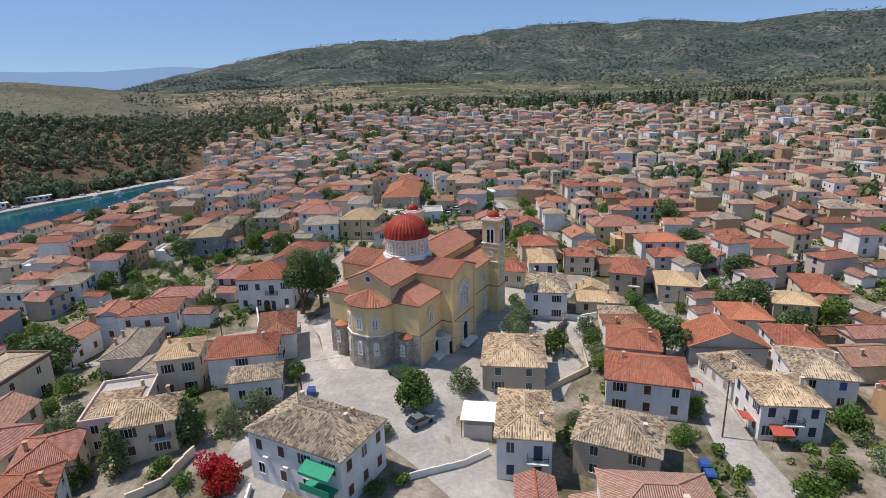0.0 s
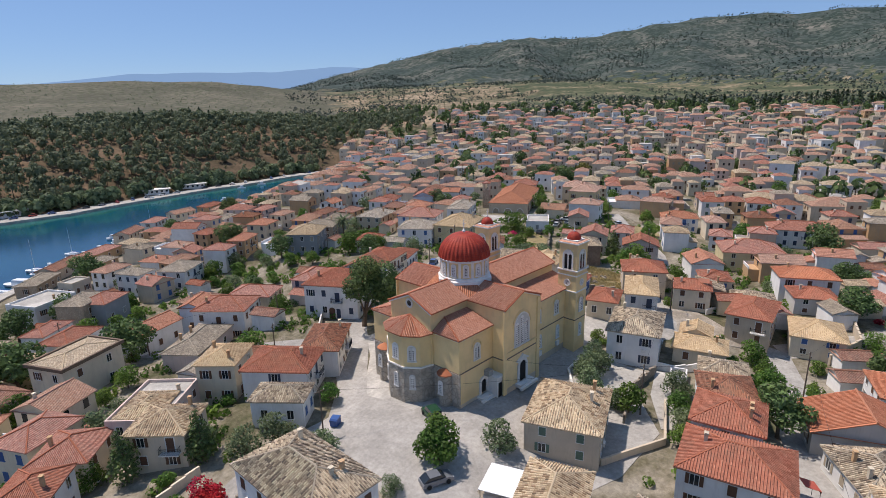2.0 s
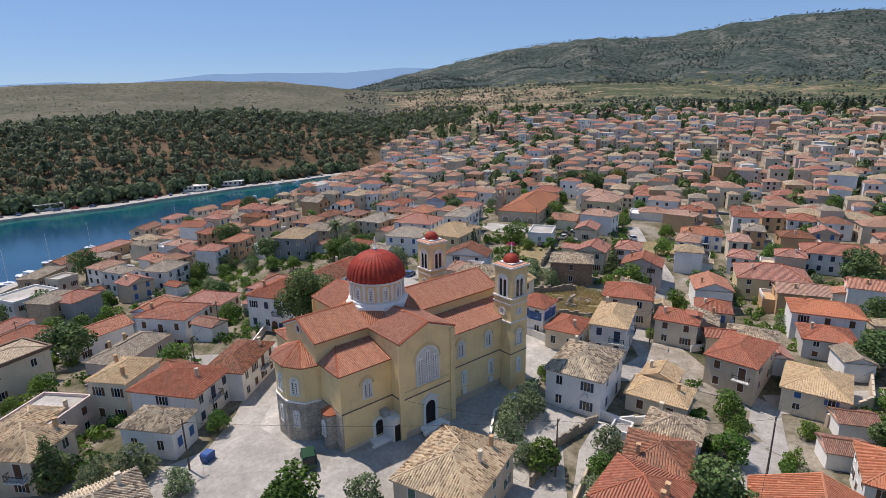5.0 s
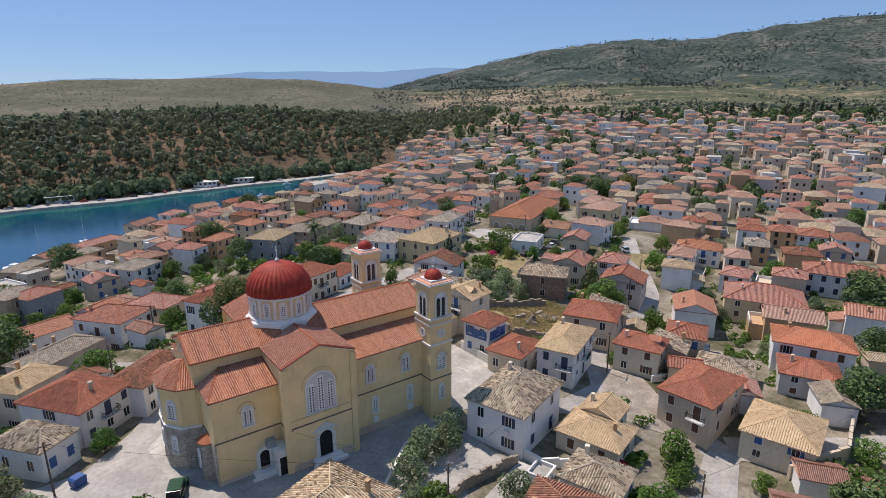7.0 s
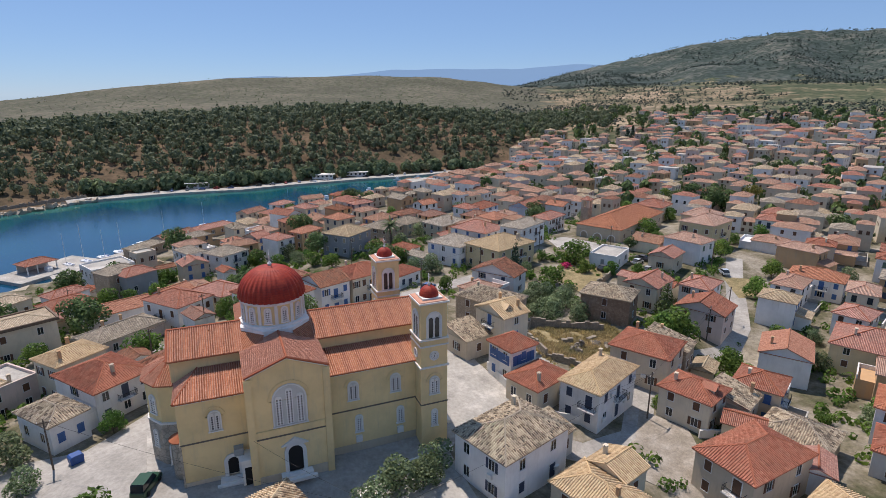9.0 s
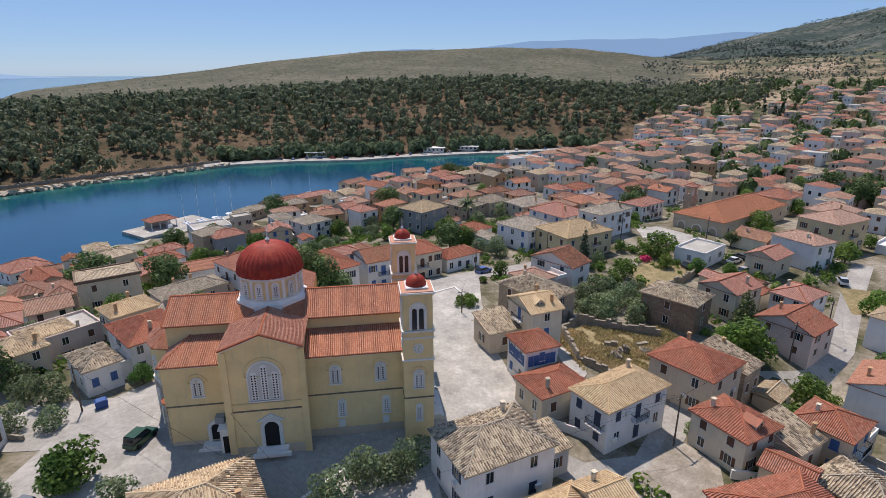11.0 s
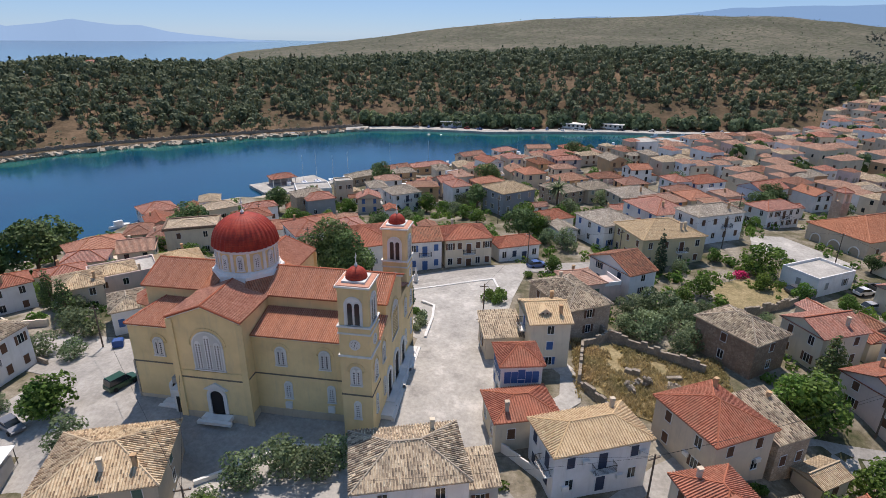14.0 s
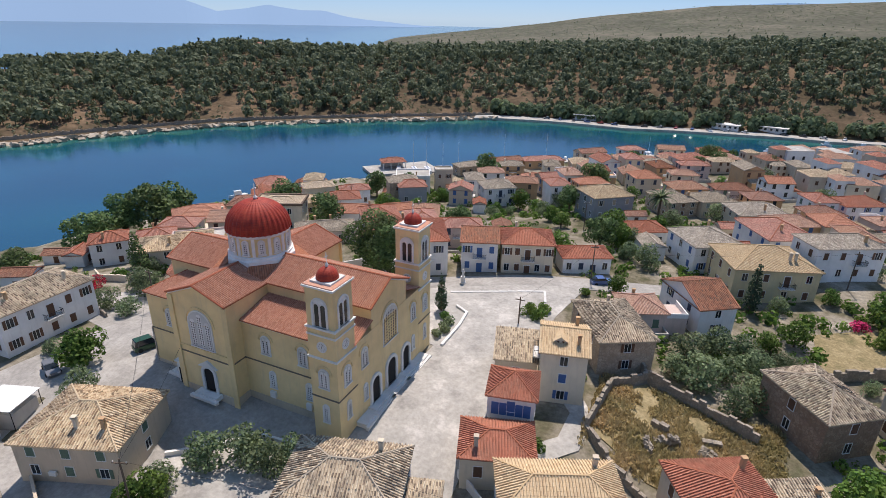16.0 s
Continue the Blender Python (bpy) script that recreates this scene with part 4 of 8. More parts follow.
    part("porch_roof", s, TILE["church"], church)
s = Shape()
cap = Shape()
top = (-12.95, 0, 12.75)
edge = [(x - 0.38, y * 1.09, 10.8) for x, y in APS]
for a, b in zip(edge, edge[1:]):
    roof_slope(s, b, a, top, top)
    s.face([(a[0], a[1], 10.66), a, b, (b[0], b[1], 10.66)])
for e in edge:
    ridge_row(cap, (e[0], e[1], e[2] + 0.03), (top[0], top[1], top[2] + 0.03), 0.11)
part("apse_roof", s, TILE["church"], church, "half-pyramid roof of orange tiles")
part("ridge_tiles", cap, M_RIDGE["church"], church)

tagged(part("cover_tiles", COVER, PIECE["church"], church, "rows of orange-red clay cover tiles"), "rows of orange-red clay cover tiles", kind="stuff")
COVER = None

# windows and doors
for sy, ang in ((-1, 0), (1, 180)):
    for x in (-8.4,):
        arch_window(church, 1.15, 2.5, x, sy * 9.6, 6.6, ang, 2)
    for x in (8.2, 13.9):
        arch_window(church, 1.15, 2.5, x, sy * 9.6, 6.9, ang, 2)
        arch_window(church, 0.75, 2.3, x + 0.6, sy * 9.6, 2.1, ang, 1, False)
    arch_window(church, 3.7, 5.2, 0, sy * 11.9, 6.8, ang, 3)
for y, a in ((-9.6, 0),):
    for x in (8.7, 14.4):
        s = Shape()
        s.box(x - 0.42, x + 0.42, y - 0.34, y, 0.6, 1.5)
        part("air_unit", s, M_TRIM, church, "small white wall unit under a window")
for (x, y), ang in (((-15.4, -2.68), -54), ((-16.2, 0), -90), ((-15.4, 2.68), -126)):
    arch_window(church, 1.0, 2.4, x, y, 6.6, ang, 2, False)
    arch_window(church, 0.62, 2.2, x - 0.12, y * 1.03, 2.0, ang, 1, False)
s = Shape()
s.lathe([(0.0, 0.0), (0.52, 0.0)], 16)
dk = Shape()
rnd_m = pose(-12.95, 0, 14.6, 90, 0, -90)
fr = Shape()
fr.lathe([(0.48, 0.0), (0.48, 0.1), (0.78, 0.1), (0.78, 0.0)], 20)
ob = put("round_window", fr.mesh("round_window", M_TRIM), church, rnd_m, "round window with white ring")
put("pane", s.mesh("pane", M_GLASS), ob, pose(0, 0, 0.03))


def portal(parent, x, y, z, ang, w, h, leaf=M_DARKIN, gable=True, label="arched doorway with white stone surround and dark door"):
    s = Shape()
    ring_y(s, arch_poly(w + 0.9, h + 0.45), arch_poly(w, h), -0.22, 0.02)
    d = put("door", s.mesh("door_surround", M_TRIM), parent, face_m(x, y, z, ang), label)
    s = Shape()
    s.extrude_y(arch_poly(w, h), -0.06, 0.01)
    put("leaf", s.mesh("leaf", leaf), d, label="dark wooden double door")
    if gable:
        s = Shape()
        s.extrude_y([(-w / 2 - 0.75, h + 0.15), (w / 2 + 0.75, h + 0.15), (0, h + 1.15)], -0.32, 0)
        put("pediment", s.mesh("pediment", M_TRIM), d, label="white triangular pediment")
    s = Shape()
    s.box(-w / 2 - 1.0, w / 2 + 1.0, -1.2, 0, -0.6, 0.0)
    s.box(-w / 2 - 1.4, w / 2 + 1.4, -1.7, -1.2, -0.6, -0.2)
    put("step", s.mesh("step", M_TRIM), d, label="two pale stone steps")
    return d


portal(church, 0.25, -11.9, 0.3, 0, 1.75, 3.5)
portal(church, 0, 11.9, 0.3, 180, 1.75, 3.5)
portal(church, 20.45, 0, 0.3, 90, 2.2, 4.0, gable=False)
for y in (-4.0, 4.0):
    portal(church, 20.45, y, 0.3, 90, 1.8, 3.6, gable=False)
arch_window(church, 3.4, 5.0, 20.4, 0, 7.1, 90, 6)
for y in (-6.3, 6.3):
    arch_window(church, 1.1, 2.5, 20.45, y, 6.9, 90, 2)
    arch_window(church, 0.6, 2.2, 20.45, y, 2.0, 90, 1, False)
s = Shape()
s.box(20.4, 21.9, -8.6, 8.6, -1.0, 0.12)
s.box(21.9, 22.3, -8.8, 8.8, -1.0, -0.04)
part("front_step", s, M_TRIM, church, "long pale steps before the front doors")
portal(church, -6.9, -9.6, 0.1, 0, 1.2, 2.5, gable=False, label="small arched side door with dark leaf")
annex = Shape()
annex.box(-6.0, -4.5, -11.7, -9.6, -0.8, 2.9)
annex.box(-6.2, -4.5, -11.9, -9.6, 2.9, 3.1)
ob = part("annex", annex, M_TRIM, church, "small white lean-to with a dark doorway")
s = Shape()
s.box(-5.7, -4.85, -11.74, -11.66, -0.4, 2.0)
put("annex_door", s.mesh("annex_door", M_DARKIN), ob)
s = Shape()
s.box(-6.7, -5.6, -10.6, -9.6, 3.1, 4.0)
part("air_unit", s, SHUT["grey"], church, "grey ventilation unit")

# dome
drum = Shape()
drum.lathe([(4.75, 14.2), (4.75, 15.9), (4.35, 16.1)], 8, a0=math.pi / 8, a1=math.pi / 8 + 2 * math.pi)
part("dome_plinth", drum, M_TRIM, church, "white octagonal base of the dome")
for k in range(4):
    skirt = Shape()
    a = math.pi / 4 + k * math.pi / 2
    c, s_ = math.cos(a), math.sin(a)
    m = pose(0, 0, 0, 0, 0, 45 + 90 * k)
    q = [m @ Vector(p) for p in ((6.6, -3.0, 14.1), (6.6, 3.0, 14.1), (4.2, 1.8, 15.6), (4.2, -1.8, 15.6))]
    roof_slope(skirt, *q)
    part("dome_skirt_roof", skirt, TILE["church"], church)
drum = Shape()
drum.lathe([(3.95, 15.9), (3.95, 19.2)], 40)
part("drum", drum, M_CHURCH, church, "ochre drum with white arched windows", smooth=True)
ring = Shape()
ring.lathe([(3.95, 15.95), (4.3, 16.0), (4.3, 16.3), (3.97, 16.42)], 40)
part("drum_moulding", ring, M_TRIM, church, "white moulding", smooth=False)
ring = Shape()
ring.lathe([(3.95, 18.95), (4.22, 19.05), (4.32, 19.35), (4.15, 19.5), (3.9, 19.5)], 40)
part("drum_cornice", ring, M_TRIM, church, "white cornice under the dome")
for k in range(12):
    a = 2 * math.pi * k / 12 + math.pi / 12
    m = (3.96 * math.cos(a), 3.96 * math.sin(a))
    arch_window(church, 0.6, 1.9, m[0], m[1], 16.75, math.degrees(a) + 90, 1, False)
    b = a + math.pi / 12
    s = Shape()
    s.box(-0.2, 0.2, -0.1, 0.05, 0, 2.65)
    put("pilaster", s.mesh("pilaster", M_TRIM), church, face_m(3.96 * math.cos(b), 3.96 * math.sin(b), 16.4, math.degrees(b) + 90), "slim white pilaster")
M_DOME, nt_, b_ = mat("dome_red_paint", 0.62, spec=0.3)
p_ = world_pos(nt_)
sep_ = nt_.nodes.new("ShaderNodeSeparateXYZ")
nt_.links.new(p_, sep_.inputs[0])
row_ = calc(nt_, "FRACT", calc(nt_, "MULTIPLY", sep_.outputs[2], 3.4))
red_ = ramp(nt_, noise_tex(nt_, p_, 0.9, 6, 0.7), [(0.3, (0.22, 0.022, 0.014)), (0.5, (0.32, 0.034, 0.018)), (0.72, (0.42, 0.065, 0.032))])
red_ = mix(nt_, ramp(nt_, row_, [(0.0, (0.6, 0.6, 0.6)), (0.22, (0, 0, 0))]), red_, (0.15, 0.016, 0.012))
nt_.links.new(red_, b_.inputs["Base Color"])
bump(nt_, b_, calc(nt_, "ADD", row_, noise_tex(nt_, p_, 7, 3)), 0.45, 0.05)
dome = Shape()
prof = [(4.3, 19.42), (4.28, 19.6)] + [(4.22 * math.cos(t), 19.6 + 3.75 * math.sin(t)) for t in [radians(90) * i / 14 for i in range(1, 14)]] + [(0.3, 23.33)]
dome.lathe(prof, 144, wob=lambda i: 1.0 + (0.022 if i % 4 in (1, 2) else -0.006))
part("dome", dome, M_DOME, church, "red painted ribbed dome")


def cross(parent, x, y, z, h, ball=0.22):
    s = Shape()
    s.lathe([(ball * 1.2, z - 0.25), (ball * 0.6, z), (ball, z + 0.25), (ball * 0.4, z + 0.5), (0.06, z + 0.6)], 10, (x, y))
    part("finial", s, M_TRIM, parent, "pale finial")
    s = Shape()
    s.box(x - 0.05, x + 0.05, y - 0.05, y + 0.05, z + 0.5, z + h)
    s.box(x - 0.05, x + 0.05, y - 0.34, y + 0.34, z + h * 0.68, z + h * 0.68 + 0.1)
    part("cross", s, M_TRIM, parent, "pale metal cross")


cross(church, 0, 0, 23.3, 2.1, 0.3)

# towers
TX = 18.6
for ty in (-9.95, 9.95):
    tower = Shape()
    h = 1.86
    tower.prism([(TX - h, ty - h), (TX + h, ty - h), (TX + h, ty + h), (TX - h, ty + h)], -1.5, 13.7)
    tw = part("tower", tower, M_CHURCH, church, "square ochre bell tower with arched belfry")
    for z0, z1, o, mt in ((5.15, 5.32, 0.07, M_STRING), (10.5, 10.72, 0.16, M_TRIM), (13.5, 13.7, 0.12, M_TRIM), (14.4, 14.62, 0.18, M_TRIM), (19.2, 19.38, 0.06, M_CHURCH), (19.38, 19.6, 0.2, M_TRIM)):
        s = Shape()
        k = h + o
        s.box(TX - k, TX + k, ty - k, ty + k, z0, z1)
        put("cornice", s.mesh("cornice", mt), tw)
    s = Shape()
    s.box(TX - h - 0.02, TX + h + 0.02, ty - h - 0.02, ty + h + 0.02, 13.7, 14.35)
    put("belfry_base", s.mesh("belfry_base", M_CHURCH), tw)
    bel = Shape()
    k = 1.8
    for cx_ in (-1, 1):
        for cy_ in (-1, 1):
            pier = Shape()
            pier.box(TX + cx_ * (k - 0.35) - 0.35, TX + cx_ * (k - 0.35) + 0.35, ty + cy_ * (k - 0.35) - 0.35, ty + cy_ * (k - 0.35) + 0.35, 14.6, 18.3)
            put("belfry_pier", pier.mesh("belfry_pier", M_CHURCH), tw)
    bel.box(TX - k, TX + k, ty - k, ty + k, 18.3, 19.19)
    put("belfry_top", bel.mesh("belfry_top", M_CHURCH), tw)
    bel = Shape()
    bel.box(TX - k + 0.25, TX + k - 0.25, ty - k + 0.25, ty + k - 0.25, 14.6, 14.75)
    put("belfry_floor", bel.mesh("belfry_floor", M_CHURCH), tw)
    for ang in (0, 90, 180, 270):
        m = pose(TX, ty, 14.62, 0, 0, ang) @ pose(0, -k, 0)
        s = Shape()
        inner, outer = arch_poly(1.75, 3.5), arch_poly(2.15, 3.7)
        ring_y(s, outer, inner, -0.12, 0.12)
        for px in (-0.93, -0.04, 0.85):
            s.box(px, px + 0.08, -0.06, 0.06, 0, 2.55)
        for c0 in (-0.44, 0.44):
            ring_y(s, [(c0 + a * 0.98, b) for a, b in arch_poly(0.92, 3.05)], [(c0 + a, b) for a, b in arch_poly(0.68, 2.9)], -0.07, 0.07)
        put("belfry_arch", s.mesh("belfry_arch", M_TRIM), tw, m, "white twin-arched bell opening")
        panel = Shape()
        hole = arch_poly(2.1, 3.67)
        around = [(-1.12, 0.0), (1.12, 0.0)]
        for px, pz in hole[2:]:
            dx, dz = px, pz - (3.67 - 1.05)
            f = min(1.12 / max(abs(dx), 1e-6), (4.54 - 2.62) / max(dz, 1e-6))
            around.append((dx * f, 2.62 + dz * f))
        ring_y(panel, around, hole, 0.012, 0.12)
        put("belfry_panel", panel.mesh("belfry_panel", M_CHURCH), tw, m)
        s = Shape()
        s.extrude_y(arch_poly(1.76, 3.5), 0.03, 0.08)
        put("tympanum", s.mesh("tympanum", M_TRIM), tw, m, "white panel of the bell opening")
        s = Shape()
        for c0 in (-0.42, 0.42):
            s.extrude_y([(c0 + a, b + 0.1) for a, b in arch_poly(0.58, 2.75)], 0.0, 0.026)
        put("louvre", s.mesh("louvre", M_GLASS), tw, m, "dark opening behind the arch")
        if ang in (0, 90, 180, 270):
            clock = Shape()
            clock.lathe([(0.0, 0.05), (0.5, 0.05), (0.52, 0.1), (0.66, 0.1), (0.68, 0.0)], 20)
            mm = pose(TX, ty, 12.15, 0, 0, ang) @ pose(0, -h, 0, 90)
            o = put("clock", clock.mesh("clock", M_TRIM), tw, mm, "round white clock face with dark marks")
            tick = Shape()
            for q in range(12):
                tick.box(-0.02, 0.02, 0.38, 0.46, 0.056, 0.066, pose(0, 0, 0, 0, 0, 30 * q))
            tick.box(-0.025, 0.025, -0.05, 0.42, 0.06, 0.075, pose(0, 0, 0, 0, 0, -20))
            tick.box(-0.03, 0.03, -0.05, 0.28, 0.06, 0.075, pose(0, 0, 0, 0, 0, 160))
            tagged(put("dial_marks", tick.mesh("dial_marks", M_IRON), o), kind="stuff")
    for ang in ((0, 90) if ty < 0 else (180, 90)):
        m = pose(TX, ty, 0, 0, 0, ang) @ pose(0, -h, 0)
        arch_window(tw, 1.1, 2.4, m.translation.x, m.translation.y, 6.7, ang, 2)
        arch_window(tw, 0.6, 2.3, m.translation.x, m.translation.y, 1.9, ang, 1, False)
    s = Shape()
    s.lathe([(2.75, 19.605), (2.7, 19.7), (1.9, 19.78)], 4, (TX, ty), math.pi / 4, math.pi / 4 + 2 * math.pi)
    put("belfry_roof", s.mesh("belfry_roof", PIECE["church"]), tw, label="low red roof round the small dome")
    s = Shape()
    s.box(TX - 1.36, TX + 1.36, ty - 1.36, ty + 1.36, 19.6, 19.98)
    put("dome_slab", s.mesh("dome_slab", M_TRIM), tw, label="pale square slab under the small dome")
    s = Shape()
    s.lathe([(1.25, 19.8)] + [(1.27 * math.cos(radians(90) * i / 8), 20.0 + 1.3 * math.sin(radians(90) * i / 8)) for i in range(8)] + [(0.1, 21.3)], 20, (TX, ty))
    put("small_dome", s.mesh("small_dome", M_DOME, True), tw, label="small red dome")
    s = Shape()
    s.lathe([(0.16, 21.2), (0.2, 21.5), (0.05, 21.8)], 8, (TX, ty))
    s.box(TX - 0.04, TX + 0.04, ty - 0.04, ty + 0.04, 21.5, 22.9)
    s.box(TX - 0.04, TX + 0.04, ty - 0.28, ty + 0.28, 22.4, 22.48)
    put("cross", s.mesh("cross", M_TRIM), tw, label="pale cross")


# ---- houses ----
KIT = {}


def kit(key, make):
    if key not in KIT:
        KIT[key] = make()
    return KIT[key]


def win_meshes(w, h, shutter, opened):
    def make():
        f = Shape()
        t = 0.07
        f.box(-w / 2 - t, w / 2 + t, -0.07, 0.02, h, h + t)
        f.box(-w / 2 - t, w / 2 + t, -0.13, 0.02, -t, 0)
        f.box(-w / 2 - t, -w / 2, -0.07, 0.02, 0, h)
        f.box(w / 2, w / 2 + t, -0.07, 0.02, 0, h)
        f.box(-0.03, 0.03, -0.05, 0.02, 0, h)
        p = Shape()
        p.box(-w / 2, w / 2, -0.025, 0.01, 0, h)
        s = Shape()
        sw = w / 2
        s.box(-sw / 2, sw / 2, -0.045, 0, 0, h)
        for k in range(5):
            s.box(-sw / 2 + 0.06, sw / 2 - 0.06, -0.06, -0.045, h * (0.08 + 0.18 * k), h * (0.2 + 0.18 * k))
        return f.mesh("window_frame", M_WFRAME), p.mesh("pane", M_GLASS), s.mesh("shutter", SHUT[shutter])
    return kit(("win", w, h, shutter), make)


def window(parent, m, w=0.95, h=1.45, shutter="blue", mode=None):
    """A window with its pane and two shutters, closed or folded back."""
    f, p, s = win_meshes(w, h, shutter, True)
    ob = put("window", f, parent, m)
    mode = mode or RNG.choice(("closed", "closed", "glass", "back"))
    if mode == "closed":
        for sx in (-1, 1):
            put("shutter", s, ob, pose(sx * w / 4, -0.03, 0))
    else:
        put("pane", p, ob)
        if mode == "back":
            for sx in (-1, 1):
                put("shutter", s, ob, pose(sx * w * 0.78, -0.02, 0))
    return ob


def door(parent, m, w=1.1, h=2.2, colour="brown"):
    def make():
        f = Shape()
        for x0, x1, z0, z1 in ((-w / 2 - 0.12, -w / 2, 0, h + 0.12), (w / 2, w / 2 + 0.12, 0, h + 0.12), (-w / 2, w / 2, h, h + 0.12)):
            f.box(x0, x1, -0.08, 0.02, z0, z1)
        l = Shape()
        l.box(-w / 2, w / 2, -0.03, 0.01, 0, h)
        for sx in (-1, 1):
            for z0, z1 in ((0.15, 0.9), (1.05, h - 0.15)):
                l.box(sx * w / 4 - w * 0.16, sx * w / 4 + w * 0.16, -0.05, -0.03, z0, z1)
        return f.mesh("door_frame", M_WFRAME), l.mesh("leaf", SHUT[colour])
    f, l = kit(("door", w, h, colour), make)
    ob = put("door", f, parent, m)
    put("leaf", l, ob)
    return ob


def balcony(parent, m, w=2.6, d=0.95):
    def make():
        s = Shape()
        s.box(-w / 2, w / 2, -d, 0, -0.14, 0)
        for x in (-w / 2 + 0.3, w / 2 - 0.38):
            s.box(x, x + 0.12, -d * 0.7, 0, -0.4, -0.14)
        r = Shape()
        r.box(-w / 2 + 0.03, w / 2 - 0.03, -d + 0.03, -d + 0.07, 0.92, 0.98)
        for sx in (-1, 1):
            x = sx * (w / 2 - 0.05)
            r.box(x - 0.02, x + 0.02, -d + 0.03, 0, 0.92, 0.98)
            for k in range(5):
                r.box(x - 0.012, x + 0.012, -d + 0.1 + k * (d - 0.1) / 5, -d + 0.124 + k * (d - 0.1) / 5, 0, 0.92)
        n = int(w / 0.14)
        for k in range(n + 1):
            x = -w / 2 + 0.05 + (w - 0.1) * k / n
            r.box(x - 0.012, x + 0.012, -d + 0.038, -d + 0.062, 0, 0.92)
        return s.mesh("slab", M_TRIM), r.mesh("railing", M_IRON)
    s, r = kit(("balcony", w, d), make)
    ob = put("balcony", s, parent, m)
    tagged(put("railing", r, ob, label="black iron railing"), kind="stuff")
    return ob


def roof_parts(parent, w, d, z, kind, tile, pitch=0.40, ov=0.35, fine=False):
    """Tiled roof over a plan w by d whose eaves lie at z; returns the ridge's height."""
    global COVER, LOOSE
    s, cap = Shape(), Shape()
    COVER, LOOSE = (Shape() if fine else None), {"grey": 1.0, "tan": 0.75, "brown": 0.7}.get(tile, 0.3)
    x, y = w / 2, d / 2
    t = 0.16
    if kind == "hip":
        if w >= d:
            zr = z + y * pitch
            r0, r1 = (-(x - y), 0, zr), (x - y, 0, zr)
        else:
            zr = z + x * pitch
            r0, r1 = (0, -(y - x), zr), (0, y - x, zr)
        A, B, C, D = (-x, -y, z), (x, -y, z), (x, y, z), (-x, y, z)
        if w >= d:
            roof_slope(s, A, B, r1, r0), roof_slope(s, C, D, r0, r1), roof_slope(s, B, C, r1, r1), roof_slope(s, D, A, r0, r0)
            ends = ((A, r0), (D, r0), (B, r1), (C, r1))
        else:
            roof_slope(s, B, C, r1, r0), roof_slope(s, D, A, r0, r1), roof_slope(s, A, B, r0, r0), roof_slope(s, C, D, r1, r1)
            ends = ((A, r0), (B, r0), (C, r1), (D, r1))
        for a, b in ends:
            ridge_row(cap, (a[0], a[1], a[2] + 0.04), (b[0], b[1], b[2] + 0.04), 0.12)
        if (Vector(r0) - Vector(r1)).length > 0.3:
            ridge_row(cap, (r0[0], r0[1], r0[2] + 0.05), (r1[0], r1[1], r1[2] + 0.05), 0.14)
    elif kind == "gable":
        zr = z + y * pitch
        r0, r1 = (-x, 0, zr), (x, 0, zr)
        A, B, C, D = (-x, -y, z), (x, -y, z), (x, y, z), (-x, y, z)
        roof_slope(s, A, B, r1, r0), roof_slope(s, C, D, r0, r1)
        ridge_row(cap, (-x, 0, zr + 0.05), (x, 0, zr + 0.05), 0.14)
        for e in (-x, x):
            for sg in (-1, 1):
                s.face([(e, sg * y, z - t), (e, sg * y, z), (e, 0, zr), (e, 0, zr - t)])
        gw = []
        for e in (-x + ov, x - ov):
            tri_ = Shape()
            tri_.face([(e, -y + ov, z - 0.05), (e, y - ov, z - 0.05), (e, 0, zr - 0.12)])
            gw.append(tri_)
    else:
        zr = z + d * pitch * 0.6
        A, B, C, D = (-x, -y, z), (x, -y, z), (x, y, zr), (-x, y, zr)
        roof_slope(s, A, B, C, D)
        for e in (-x, x):
            s.face([(e, -y, z - t), (e, -y, z), (e, y, zr), (e, y, zr - t)])
    A, B, C, D = ((a, b, z - t) for a, b in ((-x, -y), (x, -y), (x, y), (-x, y)))
    if kind != "shed":
        s.face([D, C, B, A])
    else:
        s.face([(-x, y, zr - t), (x, y, zr - t), B, A])
    for p, q in ((A, B), (B, C), (C, D), (D, A)):
        if kind == "hip" or abs(p[1] - q[1]) < 0.01:
            s.face([p, q, (q[0], q[1], z), (p[0], p[1], z)])
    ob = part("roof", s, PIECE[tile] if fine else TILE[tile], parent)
    if fine:
        tagged(put("cover_tiles", COVER.mesh("cover_tiles", PIECE[tile]), ob), kind="stuff")
    COVER = None
    if cap.f:
        put("ridge_tiles", cap.mesh("ridge_tiles", M_RIDGE[tile]), ob)
    if kind == "gable":
        return zr, gw
    return zr, None


def chimney(parent, x, y, z0, z1, material):
    s = Shape()
    s.box(x - 0.22, x + 0.22, y - 0.2, y + 0.2, z0, z1)
    s.box(x - 0.28, x + 0.28, y - 0.26, y + 0.26, z1, z1 + 0.08)
    s.box(x - 0.17, x + 0.17, y - 0.14, y + 0.14, z1 + 0.08, z1 + 0.24)
    s.box(x - 0.3, x + 0.3, y - 0.27, y + 0.27, z1 + 0.24, z1 + 0.3)
    return part("chimney", s, material, parent)


COLOUR_WORD = {"red": "red", "orange": "bright orange", "pale": "faded red", "brown": "old brown", "tan": "weathered tan", "grey": "lichen-grey", "yellow": "pale yellow"}
WALL_WORD = {"white": "white", "cream": "cream", "grey": "grey", "beige": "beige", "yellow": "pale yellow", "pink": "pinkish", "blue": "pale blue", "ochre": "ochre", "stone": "rubble stone", "slate": "dark grey"}
PLACED = []


